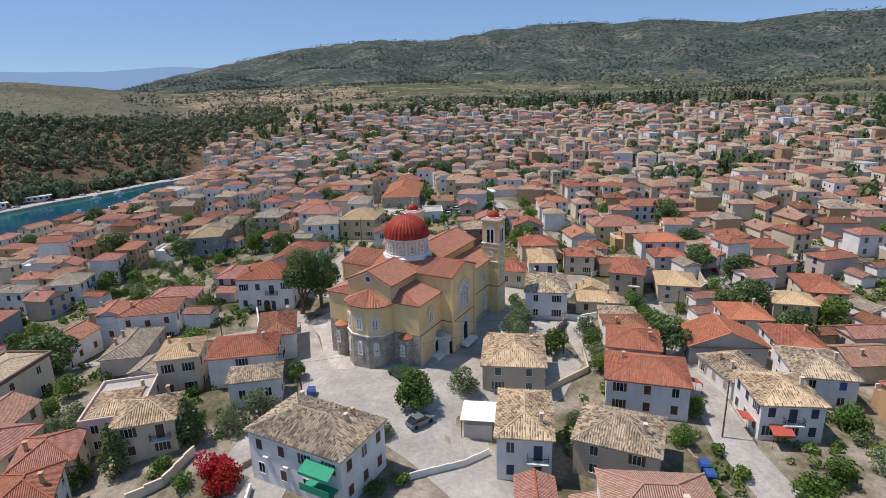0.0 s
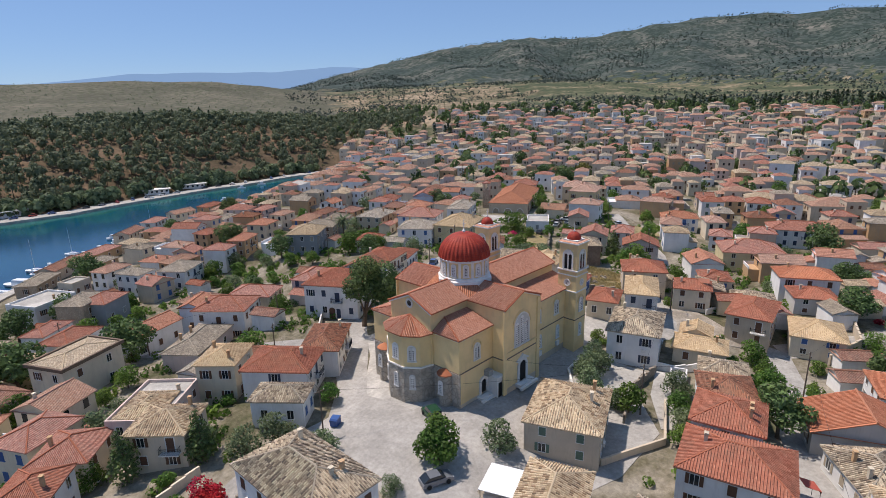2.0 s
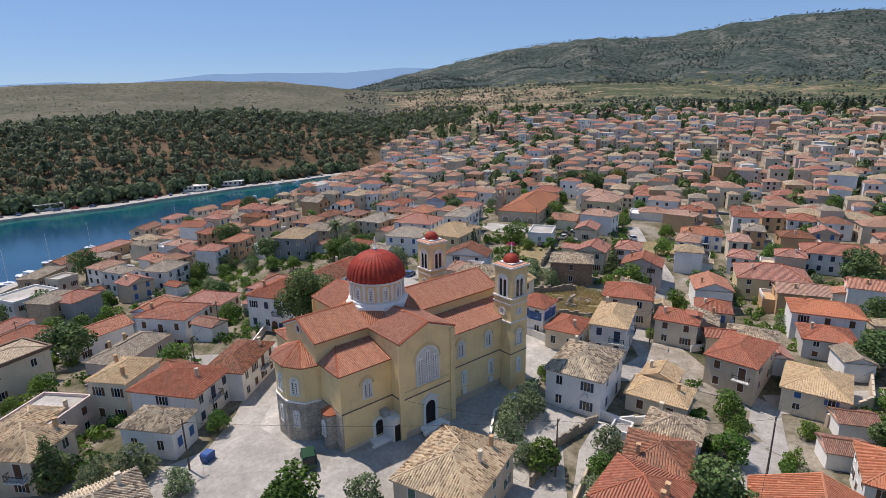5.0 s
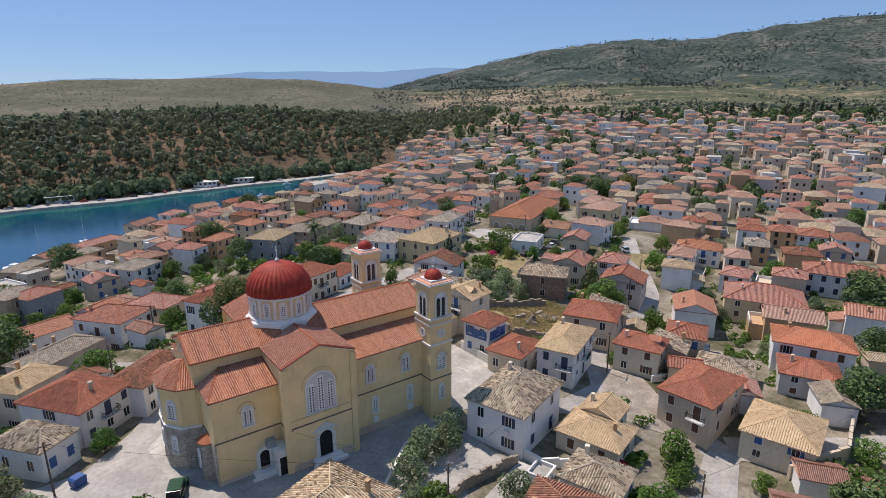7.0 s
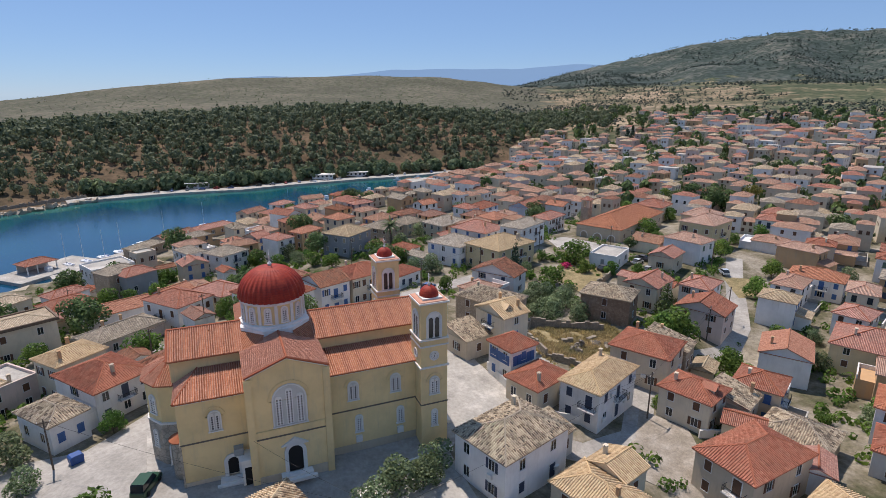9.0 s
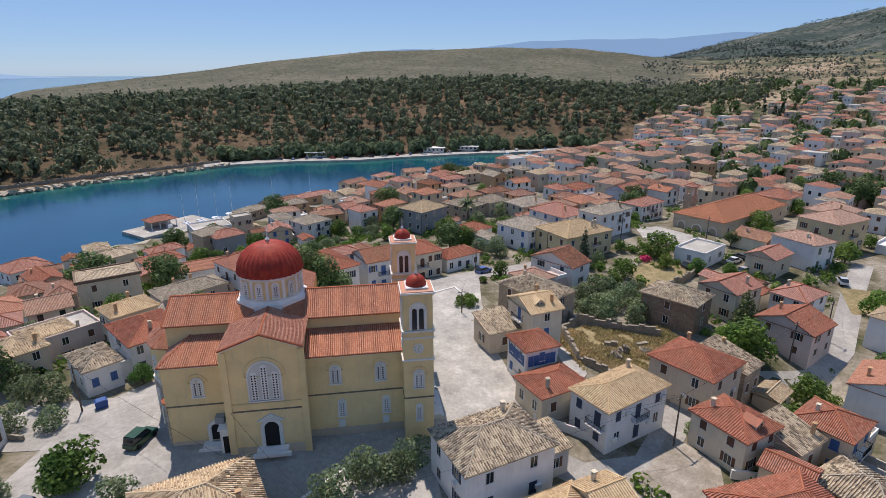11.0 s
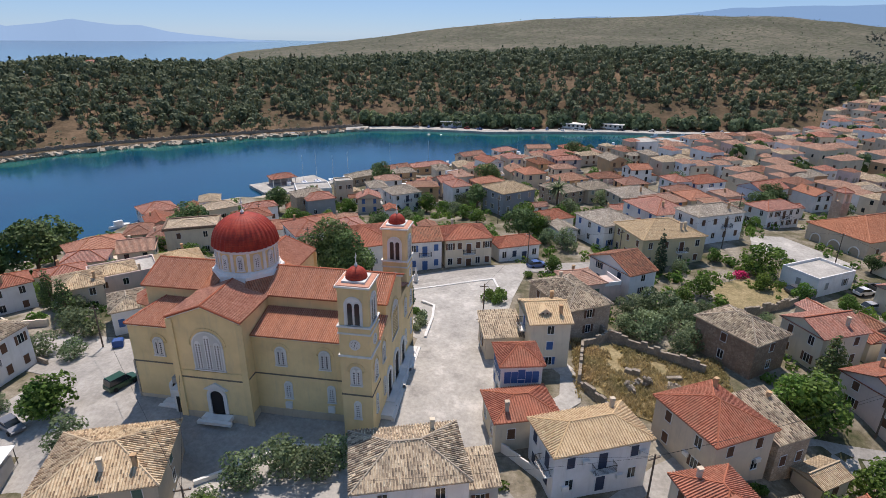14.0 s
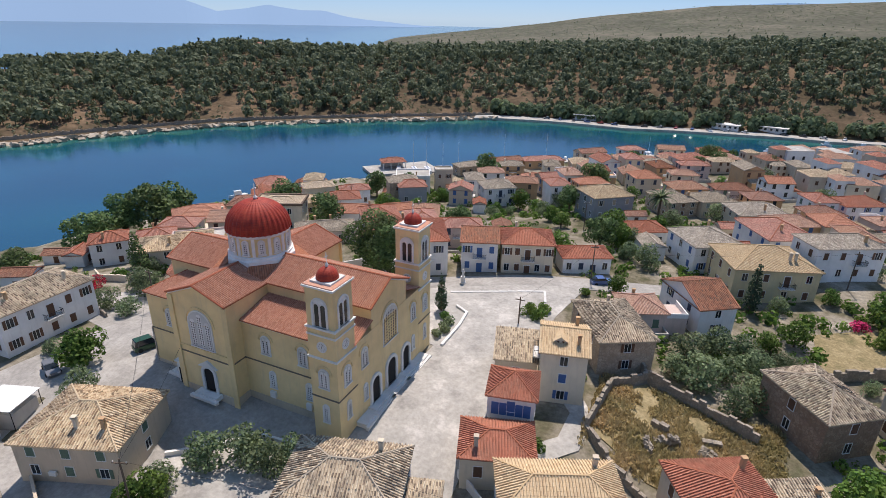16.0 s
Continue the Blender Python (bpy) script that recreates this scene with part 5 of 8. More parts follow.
def house(x, y, rot, w, d, eave, roof="hip", tile="red", wall="white", floors=2, shutter="brown", base=None, bal="", chims=1, doors="", pitch=0.40, wins=None, ov=0.35, label="", name="house", rows=None):
    """A house by the plan of its eaves: middle, turn, width, depth and the eaves' height."""
    ca, sa = math.cos(radians(rot)), math.sin(radians(rot))
    cs = [(x + ca * a * w / 2 - sa * b * d / 2, y + sa * a * w / 2 + ca * b * d / 2) for a in (-1, 1) for b in (-1, 1)]
    low = min(gz(*c) for c in cs)
    g = gz(x, y) if base is None else base
    PLACED.append((x, y, max(w, d) / 2))
    text = label or f"{WALL_WORD[wall]} house with {'a flat roof' if roof == 'flat' else COLOUR_WORD[tile] + ' tiled ' + {'hip': 'hipped', 'gable': 'gabled', 'shed': 'sloping'}[roof] + ' roof'} and {shutter} shutters"
    hs = thing(name, pose(x, y, g, 0, 0, rot), text, "house", "village houses")
    h = eave - g
    ww, dd = w - 2 * ov, d - 2 * ov
    s = Shape()
    s.prism([(-ww / 2, -dd / 2), (ww / 2, -dd / 2), (ww / 2, dd / 2), (-ww / 2, dd / 2)], low - g - 1.0, h - 0.02)
    part("wall", s, WALL[wall], hs)
    if roof == "flat":
        s = Shape()
        for a0, a1, b0, b1 in ((-ww / 2, ww / 2, -dd / 2, -dd / 2 + 0.25), (-ww / 2, ww / 2, dd / 2 - 0.25, dd / 2), (-ww / 2, -ww / 2 + 0.25, -dd / 2 + 0.25, dd / 2 - 0.25), (ww / 2 - 0.25, ww / 2, -dd / 2 + 0.25, dd / 2 - 0.25)):
            s.box(a0, a1, b0, b1, h - 0.02, h + 0.55)
        part("parapet", s, WALL[wall], hs)
        s = Shape()
        s.box(-ww / 2 + 0.25, ww / 2 - 0.25, -dd / 2 + 0.25, dd / 2 - 0.25, h - 0.02, h + 0.06)
        part("roof_deck", s, M_CONC, hs)
        zr = h + 0.3
    else:
        zr, gw = roof_parts(hs, w, d, h, roof, tile, pitch, ov, math.hypot(x - 15, y + 18) < 76)
        for one in gw or ():
            part("gable_wall", one, WALL[wall], hs)
        if roof == "shed":
            up = Shape()
            top = d * pitch * 0.6
            up.face([(-ww / 2, dd / 2, h), (ww / 2, dd / 2, h), (ww / 2, dd / 2, h + top - 0.15), (-ww / 2, dd / 2, h + top - 0.15)])
            for e in (-ww / 2, ww / 2):
                up.face([(e, -dd / 2, h - 0.02), (e, dd / 2, h - 0.02), (e, dd / 2, h + top - 0.18)])
            part("upper_wall", up, WALL[wall], hs)
        s = Shape()
        k = 0.12
        s.box(-ww / 2 - k, ww / 2 + k, -dd / 2 - k, dd / 2 + k, h - 0.32, h - 0.17)
        part("eaves_moulding", s, WALL["white" if wall in ("white", "blue", "pink") else wall], hs)
    fh = h / max(floors, 1)
    side = {"s": (0, ww, dd / 2), "e": (90, dd, ww / 2), "n": (180, ww, dd / 2), "w": (270, dd, ww / 2)}
    for key, (ang, length, off) in side.items():
        n = wins.get(key, 0) if wins is not None else max(1, int(length / 3.1))
        for fl in range(floors):
            for i in range(n):
                px = -length / 2 + length * (i + 0.5) / n
                m = pose(0, 0, fl * fh, 0, 0, ang) @ pose(px, -off, 0)
                tall = key in bal and fl == floors - 1 and floors > 1 and i == n // 2
                if tall:
                    door(hs, m @ pose(0, 0, 0.12), 1.1, 2.15, shutter if shutter in SHUT else "brown")
                    balcony(hs, m @ pose(0, 0, 0.1), min(length - 0.6, 2.7))
                elif key in doors and fl == 0 and i == n // 2:
                    door(hs, m @ pose(0, 0, 0.05), 1.15, 2.25, shutter)
                else:
                    window(hs, m @ pose(0, 0, fh * 0.33), 0.95, min(1.45, fh * 0.5), shutter)
    for k in range(chims):
        cx_, cy_ = RNG.uniform(-0.32, 0.32) * w, RNG.choice((-0.28, 0.28)) * d
        chimney(hs, cx_, cy_, h - 0.1, h + (zr - h) * 0.55 + 0.95, WALL[RNG.choice(("cream", "beige", "ochre", "ochre"))])
    return hs


# round the church, south side
tan_house = house(-5.4, -23.6, 21, 12.6, 10.6, 3.0, "hip", "tan", "beige", 2, "green", chims=2, wins={"s": 3, "w": 2, "e": 1, "n": 2})
house(-23.6, -32.2, 20, 12.0, 7.6, 3.6, "hip", "tan", "white", 2, "navy", chims=1, bal="w", wins={"s": 2, "w": 2, "e": 2, "n": 1})
house(-19.7, -44.0, 4, 9.6, 11.0, 2.3, "hip", "grey", "beige", 2, "brown", chims=1, wins={"w": 2, "s": 3, "n": 2, "e": 1})
house(25.2, -34.8, 18, 6.8, 7.8, 0.2, "hip", "grey", "white", 1, "blue", chims=1, wins={"w": 1, "s": 2, "e": 1})
navy_house = house(26.3, -19.0, 18, 12.4, 9.4, 4.0, "hip", "grey", "white", 2, "navy", bal="e", chims=1, doors="s", wins={"s": 2, "w": 2, "e": 3, "n": 2}, label="white two-storey house with lichen-grey tiled hipped roof and navy shutters")
house(32.6, -28.6, 16, 7.2, 9.4, 0.1, "hip", "yellow", "cream", 1, "brown", chims=1, wins={"s": 1, "w": 2, "e": 1})
house(37.4, -26.2, 16, 5.4, 6.0, 0.6, "gable", "yellow", "cream", 1, "brown", chims=1, wins={"s": 1, "e": 1})
house(54.6, -31.6, 6, 13.0, 8.6, 1.2, "hip", "red", "beige", 2, "brown", bal="w", chims=0, wins={"w": 2, "s": 2, "e": 2, "n": 2})
house(57.6, -42.6, 14, 11.0, 9.8, -1.6, "hip", "yellow", "cream", 2, "blue", chims=0, wins={"w": 2, "s": 2, "e": 1})
white_corner = house(46.0, -11.2, 24, 12.5, 7.1, 3.9, "hip", "yellow", "white", 2, "navy", bal="sw", chims=1, doors="s", wins={"s": 3, "w": 2, "e": 2, "n": 2}, label="white corner house with pale yellow tiled roof and iron balconies")
beige_house = house(61.4, -4.8, 29, 9.6, 10.5, 3.3, "hip", "red", "beige", 2, "brown", chims=1, wins={"s": 2, "w": 2, "e": 2, "n": 1})
house(69.0, -2.5, 29, 6.0, 8.0, 1.2, "shed", "grey", "stone", 1, "brown", chims=1, wins={"s": 2, "e": 1})
corner_house = house(58.9, -17.6, 20, 7.4, 8.4, 2.0, "hip", "red", "cream", 2, "brown", chims=1, wins={"s": 2, "w": 2, "e": 1})
house(65.5, -19.5, 22, 6.2, 6.4, 0.2, "shed", "grey", "beige", 1, "brown", chims=1, wins={"s": 1, "e": 1})
ruin_house = house(72.3, 18.8, 36, 8.6, 11.2, 3.4, "hip", "grey", "brick", 2, "brown", chims=0, wins={"w": 1, "s": 1, "e": 1}, label="empty brown rubble house with broken grey tiled roof")
blue_house = house(37.4, 0.6, 13, 6.2, 6.2, 5.5, "hip", "red", "white", 2, "blue", chims=0, wins={"w": 2, "s": 1, "e": 2, "n": 1}, pitch=0.55, label="small white tower-like house with red pyramid roof and blue upper windows")
house(38.0, -6.6, 19, 8.6, 6.8, 2.9, "hip", "red", "cream", 1, "brown", chims=1, wins={"s": 2, "w": 2, "e": 1})
tall_house = house(41.0, 11.0, 14, 6.6, 8.4, 7.0, "gable", "yellow", "cream", 3, "blue", bal="w", chims=2, doors="w", wins={"w": 1, "s": 1, "e": 1, "n": 1}, label="tall narrow cream house with yellow gabled roof and a dormer")
house(34.5, 11.5, 16, 6.4, 6.4, 3.2, "shed", "grey", "beige", 1, "brown", chims=0, wins={"w": 1, "s": 1})
house(45.6, 24.0, 30, 9.0, 13.0, 4.4, "hip", "grey", "stone", 2, "brown", chims=1, wins={"w": 2, "e": 1, "s": 1}, label="old rubble house with lichen-grey tiled roof")
house(57.4, 42.5, 35, 7.4, 12.2, 3.2, "gable", "brown", "white", 2, "navy", chims=0, wins={"w": 2, "s": 1, "e": 2})
house(68.3, 62.0, 21, 16.2, 13.0, 4.4, "hip", "yellow", "yellow", 2, "brown", bal="s", chims=2, wins={"s": 4, "w": 3, "e": 2}, label="large pale yellow house with yellow tiled hipped roof")
house(98.0, 50.5, 32, 12.0, 8.5, 1.3, "flat", "grey", "white", 1, "grey", chims=0, wins={"s": 2, "w": 1}, label="low white building with a flat roof")
hall = house(130.4, 83.9, 27, 40.0, 16.5, 2.1, "hip", "orange", "beige", 1, "brown", chims=0, wins={"s": 6}, pitch=0.42, label="long beige hall with a red tiled hipped roof and arched doors")
# street east of the square
arch_house = house(3.4, 41.2, 31, 12.0, 13.1, 5.7, "hip", "red", "white", 2, "navy", bal="ws", chims=1, doors="w", wins={"w": 4, "s": 3, "e": 2, "n": 2}, label="white two-storey house with an arched doorway and red hipped roof")
house(15.2, 46.6, 21, 8.0, 9.2, 4.9, "gable", "brown", "white", 2, "blue", bal="s", doors="s", chims=0, wins={"s": 3, "n": 2}, label="white row house with blue doors and an old brown tiled roof")
house(24.2, 50.1, 21, 11.0, 9.4, 4.9, "hip", "red", "cream", 2, "brown", bal="s", doors="s", chims=1, wins={"s": 5, "e": 2, "n": 2}, label="cream row house with iron balconies facing the square")
house(35.2, 55.2, 27, 10.6, 7.0, 1.7, "hip", "red", "white", 1, "navy", doors="s", chims=0, wins={"s": 4, "e": 1})
house(58.0, 71.5, 32, 11.6, 12.0, 3.6, "hip", "grey", "white", 2, "blue", chims=1, wins={"w": 3, "s": 3, "e": 2})
house(72.6, 85.0, 27, 12.0, 14.6, 3.4, "hip", "red", "white", 2, "blue", chims=1, wins={"w": 3, "s": 3, "e": 2})
house(45.2, 81.5, 30, 8.6, 8.0, 0.4, "hip", "red", "white", 1, "brown", chims=0, wins={"s": 2, "w": 2})
house(70.4, 108.0, 23, 14.0, 11.0, 0.8, "hip", "grey", "beige", 2, "brown", chims=1, bal="s", wins={"s": 3, "w": 3})
house(49.0, 115.0, 38, 10.0, 12.0, -0.6, "hip", "grey", "stone", 2, "brown", chims=1, wins={"s": 3, "w": 3})
house(59.5, 119.0, 33, 11.0, 9.0, -0.4, "hip", "grey", "beige", 2, "grey", bal="s", chims=1, wins={"s": 3, "e": 2})
house(32.2, 98.6, 40, 12.6, 10.7, 2.8, "hip", "tan", "slate", 2, "light", chims=0, wins={"w": 3, "s": 3})
house(97.0, 131.0, 29, 13.0, 9.0, 0.5, "hip", "red", "white", 2, "blue", chims=1, wins={"w": 3, "s": 3})
house(-4.5, 113.5, 37, 11.1, 9.6, -3.9, "hip", "grey", "white", 2, "navy", bal="s", chims=0, wins={"s": 3, "w": 2, "e": 2})
house(-15.3, 120.6, 29, 6.9, 9.2, -4.3, "hip", "grey", "white", 2, "navy", chims=0, wins={"s": 2, "w": 3})
house(13.2, 124.2, 33, 8.0, 8.9, -3.4, "hip", "red", "white", 2, "navy", bal="s", chims=0, wins={"s": 2, "w": 0})
house(23.4, 127.2, 36, 11.0, 6.9, -2.4, "hip", "orange", "ochre", 2, "brown", bal="s", chims=0, wins={"s": 3, "w": 2})
# west of the church
awning_house = house(-39.6, -10.0, 1, 9.8, 15.3, 4.9, "hip", "grey", "white", 2, "brown", chims=3, wins={"n": 2, "e": 5, "s": 3, "w": 4}, bal="e", label="white two-storey house with a weathered tiled hipped roof and green awning")
house(-24.6, 19.2, 38, 9.4, 11.6, 3.4, "hip", "red", "white", 2, "navy", bal="s", chims=1, wins={"w": 1, "s": 3, "e": 3, "n": 2})
house(-14.5, 21.5, 42, 12.0, 7.2, 3.2, "hip", "brown", "white", 2, "brown", bal="s", chims=1, wins={"s": 4, "e": 2})
house(-29.8, 11.4, 40, 5.8, 8.6, 2.4, "hip", "grey", "white", 1, "blue", chims=0, wins={"w": 2, "s": 2})
house(-30.6, 28.2, 41, 8.6, 7.2, 3.6, "hip", "yellow", "cream", 2, "brown", chims=2, wins={"w": 2, "s": 2})
terrace_house = house(-42.8, 27.0, 43, 13.0, 9.0, 0.6, "flat", "tan", "pink", 2, "brown", chims=1, wins={"w": 2, "s": 3}, label="pinkish house with a white walled roof terrace")
house(-44.4, 17.5, 44, 8.0, 8.6, 2.2, "hip", "tan", "beige", 2, "brown", bal="w", chims=1, wins={"w": 2, "s": 2})
cream_house = house(-46.0, 57.0, 26, 13.0, 9.0, 0.4, "hip", "tan", "cream", 2, "brown", chims=0, pitch=0.2, wins={"w": 2, "s": 2, "e": 2})
house(-15.9, 58.2, 40, 9.8, 12.2, 1.0, "hip", "red", "white", 2, "brown", bal="w", chims=1, wins={"w": 3, "s": 3, "e": 2})
house(-26.4, 49.6, 38, 14.8, 8.0, -1.4, "hip", "grey", "pink", 1, "brown", chims=2, wins={"s": 2}, label="low pinkish house under a long weathered tiled roof")
house(-29.6, 69.5, 22, 13.5, 7.6, -3.4, "gable", "orange", "white", 1, "brown", chims=0, wins={"s": 3, "e": 1})
house(-17.6, 70.4, 40, 8.0, 6.0, -1.2, "gable", "orange", "blue", 1, "brown", chims=0, wins={"w": 1, "s": 1})
house(-29.5, 100.9, 36, 9.6, 7.9, -4.0, "hip", "red", "slate", 1, "grey", chims=0, wins={"w": 1, "s": 2})
house(-6.6, 62.6, 36, 8.4, 11.0, 0.4, "hip", "red", "cream", 2, "brown", chims=0, wins={"s": 3, "w": 2})
house(-60.5, 17.8, 52, 8.0, 7.0, 0.6, "hip", "red", "white", 2, "brown", chims=1, wins={"s": 2, "w": 2, "e": 2})
house(-54.5, 25.0, 50, 8.6, 8.0, -0.2, "hip", "red", "cream", 2, "brown", chims=1, wins={"s": 2, "e": 2})
house(-66.5, 47.7, 52, 13.6, 11.4, -3.7, "hip", "orange", "cream", 1, "brown", chims=0, wins={"s": 3, "w": 2})
house(-57.5, 88.3, 46, 10.5, 7.0, -5.0, "hip", "tan", "cream", 1, "brown", chims=0, wins={"s": 3})
house(-50.8, 71.6, 40, 8.0, 8.0, -4.4, "hip", "yellow", "yellow", 1, "brown", chims=0, wins={"s": 3})
house(-42.2, 80.0, 37, 10.8, 8.0, -4.2, "hip", "red", "white", 1, "brown", chims=0, wins={"s": 3})
house(-44.5, 90.0, 40, 10.0, 6.0, -4.6, "hip", "red", "white", 1, "brown", chims=0, wins={"s": 3})
house(-33.9, 103.0, 40, 10.7, 8.0, -3.6, "hip", "grey", "stone", 2, "brown", chims=0, wins={"s": 2, "e": 2})
house(-89.0, 101.5, 50, 12.0, 11.0, -11.4, "hip", "red", "white", 1, "brown", chims=0, wins={"s": 3, "w": 3}, label="white waterside house with a red hipped roof")
house(-39.5, 121.0, 28, 13.0, 11.0, -6.5, "flat", "grey", "white", 2, "brown", chims=1, wins={"s": 3, "w": 3}, label="white flat-roofed building near the pier")
house(-30.0, 127.0, 30, 7.0, 6.0, -5.0, "flat", "grey", "beige", 2, "brown", chims=0, wins={"s": 2, "w": 2}, label="beige house with a roof terrace near the pier")
# low restaurants along the harbour front
for k_, (a_, w_, tl_, wl_) in enumerate(((101.5, 15, "grey", "stone"), (97.6, 17, "brown", "beige"), (92.6, 19, "red", "ochre"), (87.4, 14, "brown", "cream"), (83.4, 12, "red", "white"), (79.6, 13, "pale", "cream"), (75.6, 14, "red", "ochre"))):
    x_, y_ = (f(radians(a_)) * (float(np.interp(a_, A_NEAR, R_NEAR)) - 10.5) for f in (math.cos, math.sin))
    d_ = [(f(radians(a_ + e)) * float(np.interp(a_ + e, A_NEAR, R_NEAR))) for e in (-2, 2) for f in (math.cos, math.sin)]
    house(x_, y_, math.degrees(math.atan2(d_[1] - d_[3], d_[0] - d_[2])), w_, 7.6, SEA + 1.4 + (3.4 if k_ < 3 else 5.6), "gable" if k_ % 2 else "hip", tl_, wl_, 1 if k_ < 3 else 2, "brown", chims=0, pitch=0.36, wins={"s": 4, "w": 1, "e": 1})
# lower lanes, south-east
house(-3.0, -44.6, 12, 10.0, 12.4, 3.1, "hip", "red", "white", 2, "brown", chims=1, wins={"w": 3, "s": 2, "e": 2}, label="white house with red hipped roof, built in three steps")
house(6.2, -41.0, 12, 9.0, 9.0, 3.6, "hip", "red", "white", 2, "brown", chims=2, wins={"w": 1, "s": 2, "n": 2})
house(14.6, -38.2, 25, 8.4, 8.0, 2.6, "hip", "brown", "white", 2, "brown", chims=1, wins={"w": 2, "n": 2, "s": 2})
house(19.6, -54.2, 22, 9.0, 14.0, 0.8, "gable", "orange", "grey", 1, "brown", chims=0, wins={"n": 2, "w": 2})
house(36.8, -57.8, 20, 9.6, 9.0, 0.0, "hip", "orange", "white", 2, "brown", chims=1, wins={"n": 3, "w": 2})
house(9.0, -57.0, 35, 10.0, 8.0, 0.6, "hip", "grey", "white", 1, "light", chims=2, wins={"n": 3, "w": 2})
house(-1.0, -62.5, 22, 9.6, 9.0, 3.0, "hip", "tan", "white", 2, "navy", bal="w", chims=1, wins={"n": 3, "w": 3})
house(12.0, -68.0, 15, 11.0, 9.0, 2.2, "hip", "grey", "white", 2, "blue", chims=1, wins={"w": 2, "n": 2})
house(24.0, -66.0, 20, 12.0, 8.0, 1.0, "hip", "red", "white", 2, "brown", chims=1, wins={"w": 2, "n": 3})
house(49.0, -67.0, 12, 8.0, 9.0, 0.0, "hip", "yellow", "yellow", 2, "blue", chims=0, wins={"w": 2, "n": 2})
house(62.0, -73.0, 14, 13.0, 9.0, 0.0, "hip", "red", "cream", 2, "brown", chims=1, wins={"w": 2, "n": 2})
house(91.6, -9.2, 34, 10.6, 9.0, -1.0, "gable", "orange", "white", 2, "brown", chims=1, wins={"s": 1, "e": 1, "w": 0})
house(108.0, -16.8, 27, 13.0, 16.8, 0.0, "hip", "red", "yellow", 2, "brown", chims=1, wins={"w": 3, "s": 2})
house(87.2, -34.6, 26, 9.0, 13.2, 1.0, "hip", "orange", "white", 2, "brown", chims=1, wins={"w": 3, "s": 2})
house(77.4, -38.0, 26, 8.4, 9.3, -0.6, "hip", "red", "grey", 2, "brown", chims=1, wins={"w": 2, "s": 2})
house(69.0, -28.0, 20, 8.0, 9.5, -1.6, "hip", "grey", "stone", 1, "brown", chims=0, wins={"w": 2})
house(89.5, 8.3, 25, 9.0, 10.5, 1.4, "gable", "red", "pink", 2, "brown", chims=1, wins={"w": 2, "s": 2})
house(85.7, 21.5, 24, 9.6, 8.4, 3.4, "gable", "red", "cream", 2, "brown", chims=1, wins={"w": 2, "s": 2})
house(82.2, 73.2, 28, 14.7, 8.4, 6.4, "hip", "grey", "white", 2, "brown", bal="s", chims=1, wins={"w": 2, "s": 4}, label="white two-storey house with a weathered roof and iron balconies")
house(139.1, 54.5, 18, 14.4, 11.3, 6.4, "hip", "pale", "yellow", 2, "brown", bal="ws", chims=0, wins={"w": 3, "s": 3})
house(148.0, 64.0, 24, 12.0, 11.0, 6.0, "hip", "pale", "beige", 2, "brown", chims=1, wins={"w": 3, "s": 2})
house(109.6, 40.6, 27, 9.4, 7.4, 2.4, "gable", "red", "beige", 1, "brown", chims=0, wins={"w": 1, "s": 1})
house(99.0, 18.6, 24, 9.4, 7.4, 2.0, "hip", "red", "white", 2, "brown", chims=1, wins={"w": 2, "s": 2})
house(133.2, 13.4, 26, 9.0, 12.7, 1.3, "hip", "orange", "white", 2, "blue", bal="w", chims=1, wins={"w": 4, "s": 2})
house(117.3, -5.8, 16, 8.6, 7.0, 0.8, "hip", "red", "white", 2, "brown", chims=0, wins={"w": 2, "s": 2})
house(135.6, -23.4, 22, 10.5, 17.7, 1.9, "hip", "red", "white", 2, "navy", bal="w", chims=2, wins={"w": 6, "s": 2})
house(173.3, -2.1, 20, 9.9, 8.6, 2.2, "hip", "red", "white", 2, "brown", bal="w", chims=0, wins={"w": 3, "s": 2})
house(175.7, 59.0, 29, 10.0, 9.1, 3.1, "hip", "red", "white", 2, "navy", bal="w", chims=0, wins={"w": 3, "s": 2})
house(105.5, 94.6, 29, 13.0, 8.2, 2.6, "hip", "red", "white", 2, "brown", bal="s", chims=0, wins={"w": 2, "s": 5}, label="white town house with red roof and a row of balconies")
house(113.5, 123.3, 34, 13.0, 9.9, 0.9, "gable", "red", "blue", 1, "brown", chims=0, wins={"w": 0, "s": 2}, label="pale blue gabled house with a red tiled roof")


# what sets single houses apart
def dormer(parent, x, y, z, tile, wall, w=1.5):
    """A small gabled dormer that looks along -y."""
    s = Shape()
    s.box(-w / 2, w / 2, 0, 1.9, -0.5, 0.85)
    s.face([(-w / 2, 0, 0.85), (w / 2, 0, 0.85), (0, 0, 1.35)])
    d = put("dormer", s.mesh("dormer", WALL[wall]), parent, pose(x, y, z))
    s = Shape()
    for sg in (-1, 1):
        q = [(sg * (w / 2 + 0.25), -0.25, 0.72), (sg * (w / 2 + 0.25), 2.0, 0.72), (0, 2.0, 1.5), (0, -0.25, 1.5)]
        roof_slope(s, *(q if sg > 0 else [q[1], q[0], q[3], q[2]]))
    put("dormer_roof", s.mesh("dormer_roof", PIECE[tile]), d)
    s = Shape()
    for sx in (-0.32, 0.32):
        s.extrude_y([(sx + a, b) for a, b in arch_poly(0.42, 0.8, 6)], -0.03, 0.0)
    put("dormer_window", s.mesh("dormer_window", SHUT["brown"]), d)


